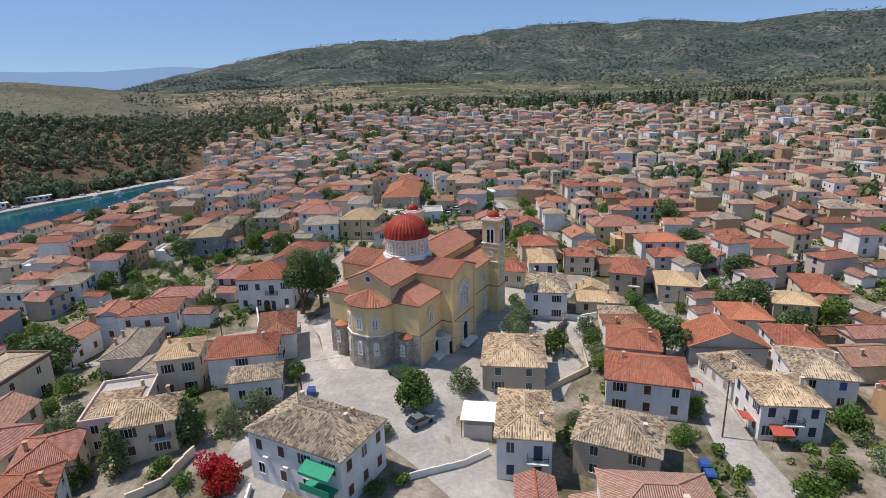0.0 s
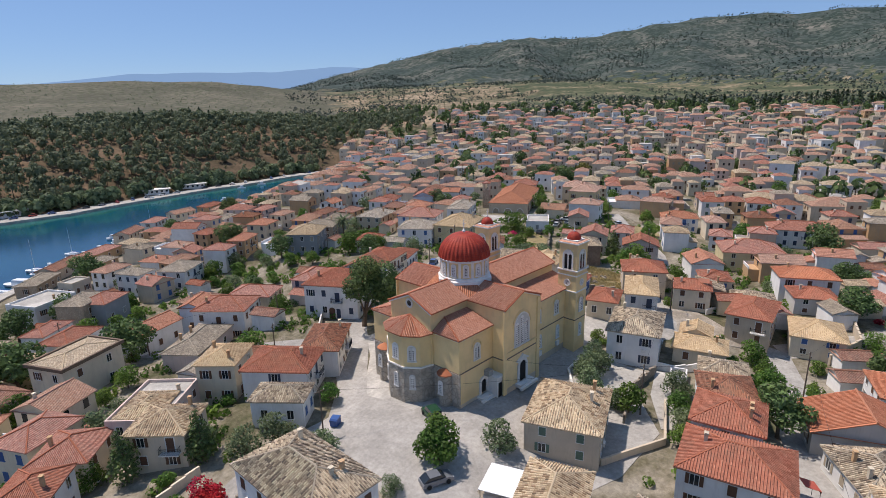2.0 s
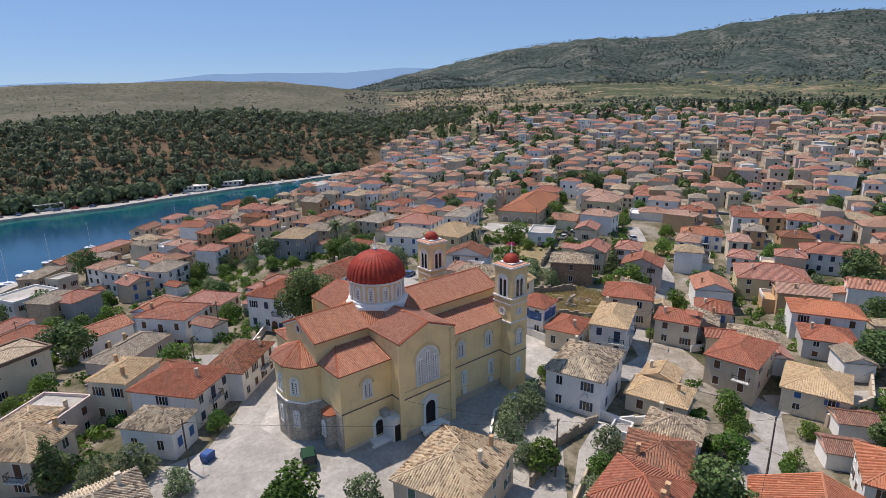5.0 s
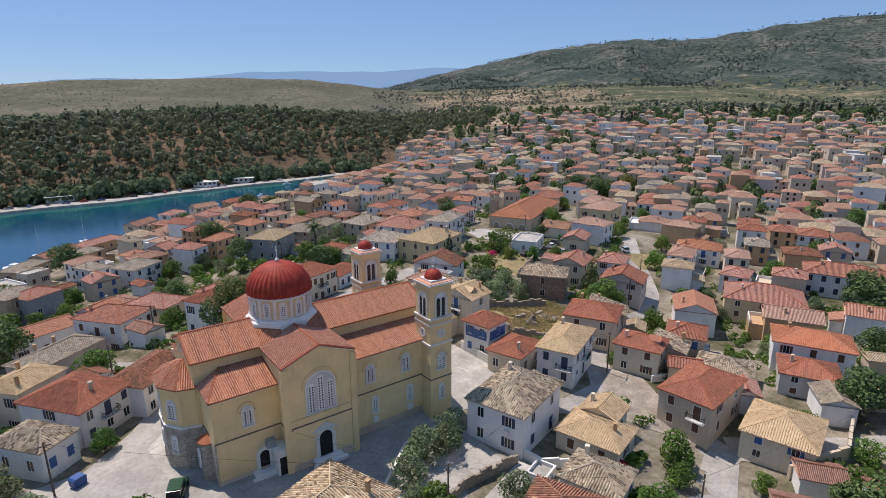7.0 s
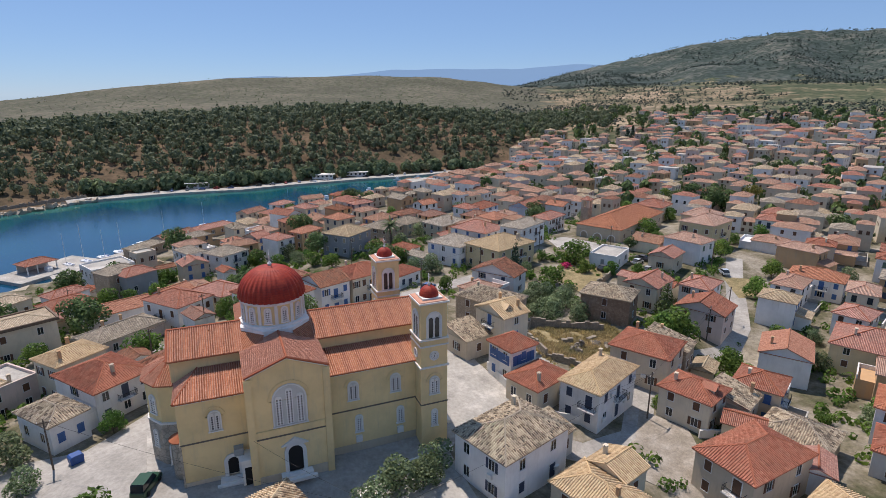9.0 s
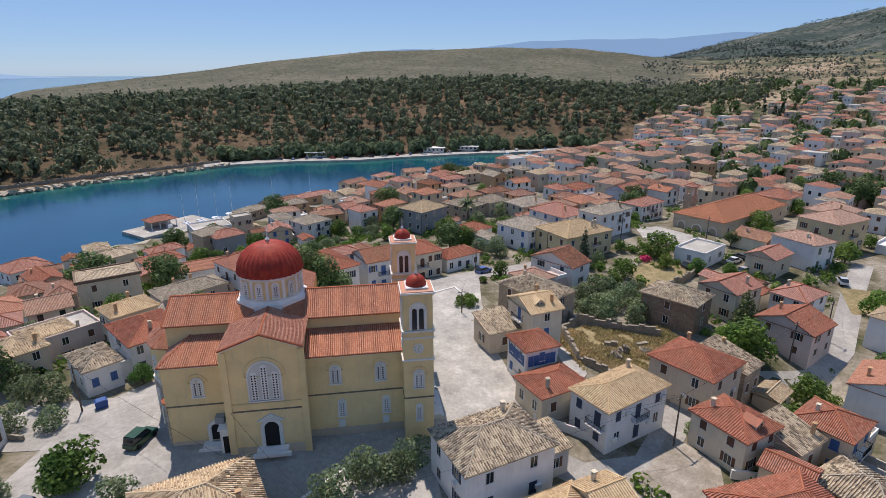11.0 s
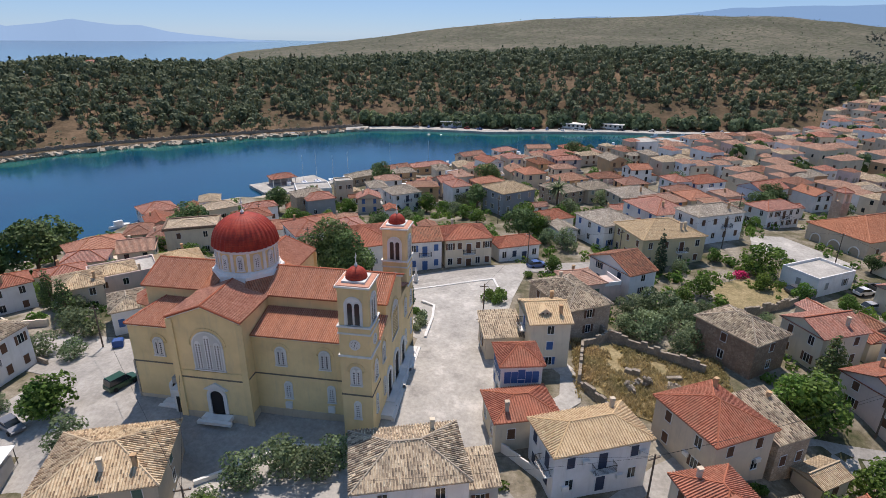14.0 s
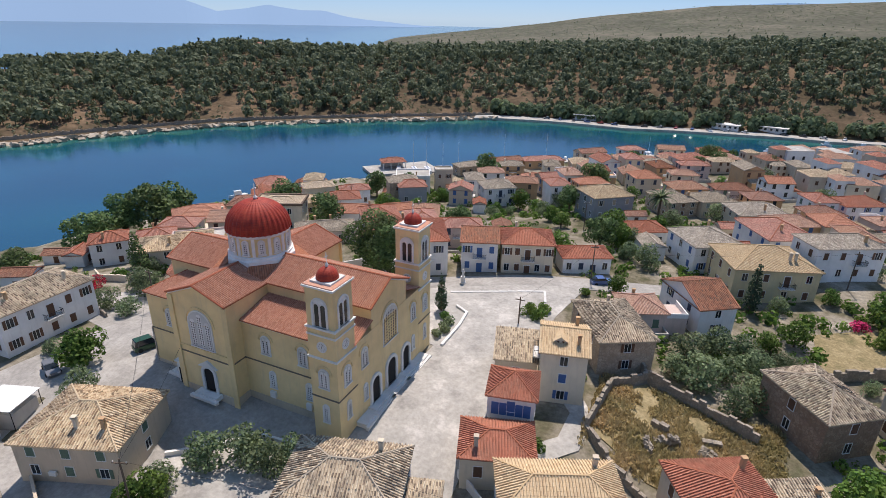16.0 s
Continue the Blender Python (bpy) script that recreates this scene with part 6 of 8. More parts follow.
def air_unit(parent, m):
    def make():
        s = Shape()
        s.box(-0.4, 0.4, -0.36, -0.06, 0, 0.55, bev=0.02)
        s.box(-0.3, 0.3, -0.06, 0.0, 0.05, 0.12)
        return s.mesh("air_unit", M_TRIM)
    put("air_unit", kit("air", make), parent, m, "white outdoor air-conditioning unit")


dormer(tall_house, -0.6, -2.4, 8.0, "yellow", "cream")
dormer(corner_house, 0.0, -3.2, 5.5, "red", "cream")
s = Shape()
for i in range(5):
    s.box(-2.3 + i * 0.94, -2.3 + i * 0.94 + 0.86, -0.08, 0.02, 0, 1.7)
put("window_band", s.mesh("window_band", SHUT["blue"]), blue_house, pose(0, -2.75, 3.5), "row of blue-framed upper windows")
put("window_band", s.mesh("window_band", SHUT["blue"]), blue_house, pose(0, 0, 3.5, 0, 0, -90) @ pose(0, -2.75, 0), "row of blue-framed upper windows")
for hs_, spots in ((awning_house, ((270, -4.4, -4.55, 3.4), (270, -1.2, -4.55, 2.9))), (navy_house, ((0, 3.6, -4.35, 1.2), (270, 2.0, -5.85, 3.2))), (tan_house, ((0, -1.9, -4.95, 0.9),)), (corner_house, ((0, 2.3, -3.85, 1.0),)), (white_corner, ((0, -4.4, -3.2, 1.3), (0, -2.2, -3.2, 4.4), (0, 2.3, -3.2, 1.5), (0, 4.9, -3.2, 4.3))), (beige_house, ((270, 1.2, -4.45, 2.0), (0, 2.4, -4.9, 2.2))), (arch_house, ((0, 2.6, -6.2, 3.0),))):
    for ang, px, off, pz in spots:
        air_unit(hs_, pose(0, 0, pz, 0, 0, ang) @ pose(px, off, 0))
s = Shape()
inset = thing("roof_shelter", terrace_house.matrix_basis @ pose(-1.5, 0.3, 0.6 - terrace_house.matrix_basis.translation.z + 0.0), "low tan tiled roof inside the terrace parapet", "roof")
roof_parts(inset, 8.0, 6.4, 0.35, "hip", "tan", 0.3, fine=True)
s.box(-3.8, 3.8, -3.0, 3.0, -0.2, 0.25)
part("wall", s, WALL["pink"], inset)
s = Shape()
top_ = 0.4 - cream_house.matrix_basis.translation.z
for a0, a1, b0, b1 in ((-6.6, 6.6, -4.6, -4.2), (-6.6, 6.6, 4.2, 4.6), (-6.6, -6.2, -4.2, 4.2), (6.2, 6.6, -4.2, 4.2)):
    s.box(a0, a1, b0, b1, top_ - 0.3, top_ + 0.35)
put("coping", s.mesh("coping", paint("brown_coping", (0.17, 0.12, 0.085), 0.85, var=0.3)), cream_house, label="brown weathered coping round the roof")
# broken patch in the old roof
s = Shape()
s.box(-1.0, 1.1, -0.7, 0.8, 0.0, 0.03)
zr_ = 3.4 - ruin_house.matrix_basis.translation.z
put("roof_hole", s.mesh("roof_hole", M_DARKIN), ruin_house, pose(2.0, -1.0, zr_ + 1.1, 0, 21.8), "dark hole where tiles have fallen in")
s = Shape()
rg_ = random.Random(12)
for k in range(22):
    s.box(-0.2, 0.2, -0.07, 0.07, -0.03, 0.03, pose(rg_.uniform(-1.5, 1.6), rg_.choice((-1, 1)) * rg_.uniform(0.5, 1.1), rg_.uniform(0.05, 0.12), rg_.uniform(-15, 15), rg_.uniform(-15, 15), rg_.uniform(0, 180)))
tagged(put("loose_tiles", s.mesh("loose_tiles", PIECE["grey"]), ruin_house, pose(2.0, -1.0, zr_ + 1.1, 0, 21.8)), kind="stuff")
# low white wing and a stair beside the navy-shuttered house
house(33.6, -17.2, 18, 4.6, 5.0, 1.2, "shed", "grey", "grey", 1, "brown", chims=0, wins={"s": 1, "e": 1})
house(21.6, -28.9, 18, 4.0, 3.4, -1.6, "flat", "grey", "white", 1, "blue", chims=0, wins={"s": 1}, label="low white flat-roofed shed in a garden")
house(-27.6, 13.6, 40, 3.6, 6.0, 0.6, "flat", "grey", "white", 1, "brown", chims=0, wins={"w": 1}, label="white walled roof terrace against a house")
# red canvas over the lower windows
M_REDCLOTH = paint("red_canvas", (0.42, 0.09, 0.06), 0.8)
for x, y, rot, w in ((-5.2, -58.6, 22, 2.4), (-7.0, -63.0, -68, 2.8), (2.3, -51.4, 35, 1.8)):
    aw_ = thing("awning", pose(x, y, gz(x, y) + 2.3, 0, 0, rot), "faded red canvas awning over a doorway", "awning", "awnings")
    s = Shape()
    s.face([(-w / 2, 0.9, 0.55), (-w / 2, -0.9, 0.0), (w / 2, -0.9, 0.0), (w / 2, 0.9, 0.55)])
    s.face([(-w / 2, 0.9, 0.51), (w / 2, 0.9, 0.51), (w / 2, -0.9, -0.04), (-w / 2, -0.9, -0.04)])
    s.box(-w / 2, w / 2, -0.92, -0.88, -0.3, 0.0)
    part("canvas", s, M_REDCLOTH, aw_)
    for sx in (-1, 1):
        s = Shape()
        s.tube((sx * w / 2 * 0.95, -0.85, -2.5), (sx * w / 2 * 0.95, -0.85, -0.05), 0.03, 0.03, 6)
        part("post", s, M_IRON, aw_)
# stone bell tower beyond the square
bt = thing("bell_tower", pose(121.4, 93.0, gz(121.4, 93), 0, 0, 28), "slim pale stone bell tower with a small red pyramid roof", "tower")
s = Shape()
s.box(-1.5, 1.5, -1.5, 1.5, -2, 8.2)
part("shaft", s, WALL["stone"], bt)
s = Shape()
for a in (-1, 1):
    for b in (-1, 1):
        s.box(a * 1.1 - 0.4, a * 1.1 + 0.4, b * 1.1 - 0.4, b * 1.1 + 0.4, 8.2, 10.6)
s.box(-1.6, 1.6, -1.6, 1.6, 10.6, 11.0)
part("bell_stage", s, WALL["beige"], bt)
roof_parts(bt, 3.6, 3.6, 11.1, "hip", "red", 0.6)
PLACED.append((121.4, 93.0, 3.0))
house(157.5, 97.5, 27, 12.0, 12.0, 2.6, "hip", "red", "cream", 1, "brown", chims=1, wins={"s": 3, "e": 2})


def arched_door(parent, m, w, h, colour):
    s = Shape()
    ring_y(s, arch_poly(w + 0.5, h + 0.25), arch_poly(w, h), -0.14, 0.02)
    d = put("door", s.mesh("door_surround", M_TRIM), parent, m, "arched doorway with pale stone surround")
    s = Shape()
    s.extrude_y(arch_poly(w, h), -0.05, 0.01)
    put("leaf", s.mesh("leaf", SHUT[colour]), d)


for py in (-5.0, 0.0, 5.0):
    arched_door(hall, pose(-19.65, py, -0.4, 0, 0, -90), 2.3 if py else 2.9, 3.1, "light")
arched_door(arch_house, pose(-5.65, -0.2, 0.0, 0, 0, -90), 1.5, 2.6, "brown")


# ---- the rest of the town ----
KEEP = [(23, 86, 8), (50, 100, 7), (38, 84, 7), (14, 98, 7), (-24, 113, 7), (-2, 88, 9), (10, 84, 9), (58, 10, 13), (63, 25, 12), (73, 41, 6), (12, -20, 9), (-24, -15, 8), (41, -37, 8), (34, -48, 6), (-36, 3, 8), (28, 16, 18), (27, 0, 12), (0, 0, 24), (48, -22, 7), (-8, 36, 9), (-40, 45, 8), (-28, 88, 10), (110, 38, 9), (84, 42, 8), (30, 70, 7), (48, 62, 6), (-47, -8, 8), (-30, -20, 8), (127, 74, 6), (0, 28, 8), (-10, -62, 12), (-16, -54, 8), (30, -52, 6), (-62, 132, 24), (-30, 165, 12), (-46, 150, 15), (-22, 172, 9), (43, 3, 5), (39, 6, 3), (-48, 5, 9), (-38, 18, 5), (77, 3, 5), (30, -26, 7), (103, 69, 9), (97, 72, 6)]
LANES = [((9, 33), (58, 54)), ((30, -12), (47, -19)), ((47, -19), (70, 0)), ((70, 0), (98, 6)), ((98, 6), (136, 40)), ((50, -24), (50, -38)), ((50, -38), (4, -53)), ((4, -53), (-24, -66)), ((52, -38), (110, -80)), ((-8, 27), (-46, 98)), ((58, 54), (118, 82))]


def off_lane(x, y):
    best = 99.0
    for (a, b), (c, d) in LANES:
        t = max(0, min(1, ((x - a) * (c - a) + (y - b) * (d - b)) / ((c - a) ** 2 + (d - b) ** 2)))
        best = min(best, math.hypot(x - a - t * (c - a), y - b - t * (d - b)))
    return best


def free(x, y, r):
    for a, b, q in PLACED:
        if (x - a) ** 2 + (y - b) ** 2 < (r + q - 1.2) ** 2:
            return False
    for a, b, q in KEEP:
        if (x - a) ** 2 + (y - b) ** 2 < (r * 0.7 + q) ** 2:
            return False
    return off_lane(x, y) > r + 1.2


def plain_window(shutter):
    def make():
        s = Shape()
        s.box(-0.5, 0.5, -0.06, 0.02, 0, 1.45)
        s.box(-0.62, 0.62, -0.1, 0.02, -0.1, 0)
        return s.mesh("window", SHUT[shutter] if shutter != "glass" else M_GLASS)
    return kit(("plain", shutter), make)


def wing(hs, ww, dd, h, tile, wall):
    """A lower lean-to or a walled terrace built against one side."""
    kind = RNG.choice(("lean", "terrace", "lean", "terrace", "none"))
    if kind == "none":
        return
    sx, a, b = RNG.choice((-1, 1)), RNG.uniform(2.4, 3.6), dd * RNG.uniform(0.6, 0.95)
    x0, x1 = sorted((sx * ww / 2, sx * (ww / 2 + a)))
    top = min(2.9, h - 0.9)
    s = Shape()
    s.box(x0, x1, -dd / 2, -dd / 2 + b, -2.2, top)
    wg = part("wing", s, WALL[wall], hs)
    s = Shape()
    if kind == "lean":
        lo, hi = (x0 - 0.3, x1) if sx < 0 else (x1 + 0.3, x0)
        q = [(lo, -dd / 2 - 0.3, top), (lo, -dd / 2 + b + 0.3, top), (hi, -dd / 2 + b + 0.3, top + 0.8), (hi, -dd / 2 - 0.3, top + 0.8)]
        roof_slope(s, *(q if sx > 0 else [q[1], q[0], q[3], q[2]]))
        for i in (0, 1):
            e, w_ = (q[0], q[3]) if i == 0 else (q[1], q[2])
            s.face([e, w_, (w_[0], w_[1], w_[2] - 0.8), (e[0], e[1], e[2] - 0.15)])
        put("wing_roof", s.mesh("wing_roof", TILE[tile]), wg)
    else:
        s.box(x0, x1, -dd / 2, -dd / 2 + 0.2, top, top + 0.8)
        s.box(x0 if sx < 0 else x1 - 0.2, x0 + 0.2 if sx < 0 else x1, -dd / 2 + 0.2, -dd / 2 + b, top, top + 0.8)
        put("parapet", s.mesh("parapet", WALL["white"]), wg)


def plain_house(x, y, rot, w, d, h, roof, tile, wall, shutter):
    g = gz(x, y)
    hs = thing("house", pose(x, y, g, 0, 0, rot), f"{WALL_WORD[wall]} village house with {COLOUR_WORD[tile]} tiled roof and {shutter} windows", "house", "village houses")
    ww, dd = w - 0.7, d - 0.7
    s = Shape()
    s.prism([(-ww / 2, -dd / 2), (ww / 2, -dd / 2), (ww / 2, dd / 2), (-ww / 2, dd / 2)], -2.2, h - 0.02)
    part("wall", s, WALL[wall], hs)
    zr, gw = roof_parts(hs, w, d, h, roof, tile, 0.4)
    for one in gw or ():
        part("gable_wall", one, WALL[wall], hs)
    me = plain_window(shutter)
    for ang, length, off, n in ((0, ww, dd / 2, 2), (270, dd, ww / 2, 2), (90, dd, ww / 2, 1)):
        for fl in range(2 if h > 4.5 else 1):
            for i in range(n):
                put("window", me, hs, pose(0, 0, fl * h / 2 + 1.0, 0, 0, ang) @ pose(-length / 2 + length * (i + 0.5) / n, -off, 0))
    if len(PROTO) % 3:
        chimney(hs, w * RNG.uniform(-0.3, 0.3), d * 0.22, h, h + (zr - h) * 0.55 + 0.75, WALL[RNG.choice(("cream", "beige", "ochre"))])
    if h > 5 and len(PROTO) % 5 < 2:
        balcony(hs, pose(0, -dd / 2, h / 2 + 0.25), min(ww - 1.0, 3.2))
    wing(hs, ww, dd, h, tile, wall)
    out, L, t = RNG.uniform(2.2, 3.6), ww / 2 + RNG.uniform(-0.4, 0.8), 0.22
    s = Shape()
    s.box(-L, L, -dd / 2 - out, -dd / 2 - out + t, -1.6, 1.15)
    for sx in (-1, 1):
        a, b = sorted((sx * L, sx * (L - t)))
        s.box(a, b, -dd / 2 - out + t, -dd / 2, -1.6, 1.15)
    s.box(-L + t, L - t, -dd / 2 - out + t, -dd / 2, -1.6, 0.14)
    part("walled_yard", s, M_CONC, hs)
    return hs


sites = []
th = radians(25)
for i in range(-16, 54):
    for j in range(-31, 40):
        u, v = i * 13.0 + RNG.uniform(-2.8, 2.8), j * 11.8 + RNG.uniform(-2.6, 2.6)
        u += 16 * noise.noise((i / 5.0, j / 5.0, 2.0)) + (5 if j % 2 else 0)
        v += 16 * noise.noise((i / 5.0, j / 5.0, 7.0)) + (4 if i % 3 == 0 else 0)
        x, y = u * math.cos(th) - v * math.sin(th), u * math.sin(th) + v * math.cos(th)
        r, a = math.hypot(x, y), math.degrees(math.atan2(y, x))
        a = a + 360 if a < -130 else a
        if a > 150 or r > 600 or x < -75 or y < -130:
            continue
        if a > 56 and r > np.interp(a, A_NEAR, R_NEAR) - 13:
            continue
        if 44 < a <= 57 and r > 395 + 60 * RNG.random():
            continue
        if r > 420 and RNG.random() < (r - 420) / 260:
            continue
        sites.append((r, x, y, RNG.random()))
sites.sort()
PROTO, copies, far_sites, tree_sites = [], 0, [], []
for r, x, y, q in sites:
    w, d = RNG.uniform(7.0, 12.5), RNG.uniform(6.4, 9.2)
    rot = 25 + 24 * noise.noise((x / 110, y / 110, 5.0)) + RNG.gauss(0, 5) + RNG.choice((0, 90))
    if q < 0.08 + (0.05 if r < 200 else 0.02):
        tree_sites.append((x, y))
        continue
    if not free(x, y, 5.2):
        if free(x, y, 2.4):
            tree_sites.append((x, y))
        continue
    if copies < 130:
        if len(PROTO) < 34:
            tl = RNG.choice(("red", "pale", "red", "orange", "brown", "tan", "grey", "pale", "red", "pale"))
            wl = RNG.choice(("white", "cream", "white", "beige", "pink", "white", "cream", "beige", "ochre"))
            hs = plain_house(x, y, rot, w, d, RNG.choice((5.4, 5.8, 6.2, 3.6, 6.6)), RNG.choice(("hip", "hip", "hip", "gable")), tl, wl, RNG.choice(("brown", "navy", "glass", "green", "blue")))
            PROTO.append(hs)
        else:
            copy_thing(RNG.choice(PROTO), pose(x, y, gz(x, y), 0, 0, rot))
        copies += 1
        PLACED.append((x, y, 5.6))
    else:
        far_sites.append((x, y, rot, w, d))
        if RNG.random() < 0.5:
            ang = radians(rot + RNG.choice((0, 90, 180)))
            far_sites.append((x + 5.5 * math.cos(ang), y + 5.5 * math.sin(ang), rot + 90, RNG.uniform(5, 8), RNG.uniform(4.5, 6.5)))
        PLACED.append((x, y, 5.0))

# small houses and sheds in the gaps
small, tries = 0, 0
SMALL = []
while small < 70 and tries < 6000:
    tries += 1
    x, y = RNG.uniform(-80, 125), RNG.uniform(-90, 135)
    a = math.degrees(math.atan2(y, x))
    if a > 56 and math.hypot(x, y) > np.interp(a, A_NEAR, R_NEAR) - 10 or not free(x, y, 3.7):
        continue
    if math.hypot(x + 66, y + 42) < 22 or -53 < x < 22 and -36 < y < 8:
        continue
    rot = 25 + 24 * noise.noise((x / 110, y / 110, 5.0)) + RNG.choice((0, 90))
    if len(SMALL) < 9:
        w, d, h = RNG.uniform(4.8, 7.0), RNG.uniform(4.2, 5.6), RNG.uniform(2.7, 4.2)
        tl, wl = RNG.choice(("grey", "tan", "red", "pale", "brown")), RNG.choice(("white", "beige", "stone", "cream", "white"))
        hs = thing("outbuilding", pose(x, y, gz(x, y), 0, 0, rot), f"small {WALL_WORD[wl]} outbuilding with {COLOUR_WORD[tl]} tiled roof", "shed", "outbuildings")
        s = Shape()
        s.prism([(-w / 2 + 0.3, -d / 2 + 0.3), (w / 2 - 0.3, -d / 2 + 0.3), (w / 2 - 0.3, d / 2 - 0.3), (-w / 2 + 0.3, d / 2 - 0.3)], -2, h - 0.02)
        part("wall", s, WALL[wl], hs)
        zr, gw = roof_parts(hs, w, d, h, RNG.choice(("hip", "gable", "gable")), tl, 0.36, 0.3)
        for one in gw or ():
            part("gable_wall", one, WALL[wl], hs)
        put("window", plain_window("brown"), hs, pose(0, -d / 2 + 0.3, 0.9))
        SMALL.append(hs)
    else:
        copy_thing(SMALL[small % 9], pose(x, y, gz(x, y), 0, 0, rot))
    PLACED.append((x, y, 3.4))
    small += 1

# far houses, too many to count, as one mass
for k_ in range(17):
    x_, y_ = 243 + 52 * RNG.random(), 306 + 78 * RNG.random()
    if 396 < math.hypot(x_, y_) < 490:
        far_sites.append((x_, y_, RNG.uniform(10, 50), RNG.uniform(8, 13), RNG.uniform(7, 9)))
        PLACED.append((x_, y_, 5.0))
fv, ff, fm, fuv = [], [], [], []


def far_face(pts, slot, uv=None):
    n = len(fv)
    fv.extend(pts)
    ff.append(tuple(range(n, n + len(pts))))
    fm.append(slot)
    fuv.extend(uv or [(0, 0)] * len(pts))


FAR_MATS = [WALL["white"], WALL["cream"], WALL["beige"], WALL["pink"], TILE["red"], TILE["pale"], TILE["pale"], TILE["red"], TILE["tan"], M_GLASS, TILE["grey"], TILE["brown"], M_CONC, SHUT["brown"], SHUT["light"], WALL["ochre"]]
for x, y, rot, w, d in far_sites:
    g, h = gz(x, y), RNG.choice((5.6, 6.0, 6.4, 3.4, 7.2, 4.6, 8.6))
    a_ = math.degrees(math.atan2(y, x))
    if a_ > 60 and math.hypot(x, y) > np.interp(a_, A_NEAR, R_NEAR) - 60:
        h = RNG.choice((3.4, 3.8, 5.4))
    m = pose(x, y, g, 0, 0, rot)
    X, Y = w / 2, d / 2
    wl, tl = RNG.choice((0, 0, 1, 1, 2, 2, 3)), RNG.choice((4, 5, 6, 5, 7, 6, 8, 8, 10, 11))
    if RNG.random() < 0.05:
        wl, tl = 0, 12
    if RNG.random() < 0.06:
        wl = 15
    sash = RNG.choice((9, 13, 13, 14))
    for a, b in (((-X, -Y), (X, -Y)), ((X, -Y), (X, Y)), ((X, Y), (-X, Y)), ((-X, Y), (-X, -Y))):
        ix = lambda p: (p[0] * 0.94, p[1] * 0.94)
        a2, b2 = ix(a), ix(b)
        far_face([m @ Vector((*a2, -3)), m @ Vector((*b2, -3)), m @ Vector((*b2, h)), m @ Vector((*a2, h))], wl)
        da = Vector((b2[0] - a2[0], b2[1] - a2[1], 0))
        out = Vector((da.y, -da.x, 0)).normalized() * 0.05
        for fl in range(2 if h > 4 else 1):
            for k in (0.22, 0.6):
                if RNG.random() < 0.12:
                    continue
                p = Vector((*a2, fl * h / 2 + 0.9)) + da * (k + RNG.uniform(-0.05, 0.05)) + out
                q2 = p + da.normalized() * 0.95
                far_face([m @ p, m @ q2, m @ (q2 + Vector((0, 0, 1.3))), m @ (p + Vector((0, 0, 1.3)))], sash)
    zr = h + min(X, Y) * (0.4 if tl != 12 else 0.02)
    if X >= Y:
        r0, r1 = (-(X - Y), 0, zr), (X - Y, 0, zr)
    else:
        r0, r1 = (0, -(Y - X), zr), (0, Y - X, zr)
    A, B, C, D = (-X, -Y, h), (X, -Y, h), (X, Y, h), (-X, Y, h)
    quad = [(A, B, r1, r0), (C, D, r0, r1), (B, C, r1), (D, A, r0)] if X >= Y else [(B, C, r1, r0), (D, A, r0, r1), (A, B, r0), (C, D, r1)]
    for q in quad:
        e = (Vector(q[1]) - Vector(q[0])).normalized()
        up = ((Vector(q[1]) - Vector(q[0])).cross(Vector(q[2]) - Vector(q[0]))).normalized().cross(e)
        far_face([m @ Vector(p) for p in q], tl, [((Vector(p) - Vector(q[0])).dot(e), (Vector(p) - Vector(q[0])).dot(up)) for p in q])
far_me = bpy.data.meshes.new("distant_houses")
far_me.from_pydata([tuple(p) for p in fv], [], ff)
for m_ in FAR_MATS:
    far_me.materials.append(m_)
far_me.polygons.foreach_set("material_index", fm)
lay = far_me.uv_layers.new(name="plan")
lay.data.foreach_set("uv", [c for p in fuv for c in p])
tagged(new("distant_houses", far_me), "mass of distant white houses with red tiled roofs on the slope", "houses", kind="stuff")


# ---- trees ----
def leaf_cloud(s, blobs, n, size, rng, flat=0.55):
    """Leaf sprays, thickest near the skin of each blob, leaving gaps."""
    tot = sum(b[3] * b[3] for b in blobs)
    for bx, by, bz, br, sq in blobs:
        for _ in range(int(n * br * br / tot)):
            v = Vector((rng.gauss(0, 1), rng.gauss(0, 1), rng.gauss(0, 1))).normalized()
            k = br * (0.62 + 0.42 * rng.random() ** 0.6)
            if v.z < -0.35 and rng.random() < 0.5:
                continue
            c = Vector((bx + v.x * k, by + v.y * k, bz + v.z * k * sq))
            a = Vector((rng.gauss(0, 1), rng.gauss(0, 1), rng.gauss(0, flat))).normalized()
            nrm = (v + Vector((rng.gauss(0, .6), rng.gauss(0, .6), rng.gauss(0, .6) + 0.3))).normalized()
            b = nrm.cross(a)
            if b.length < 0.1:
                continue
            b.normalize()
            a = b.cross(nrm)
            q = size * rng.uniform(0.6, 1.25)
            s.face([c - a * q * 0.5, c + b * q * 0.32, c + a * q * 0.5, c - b * q * 0.32])


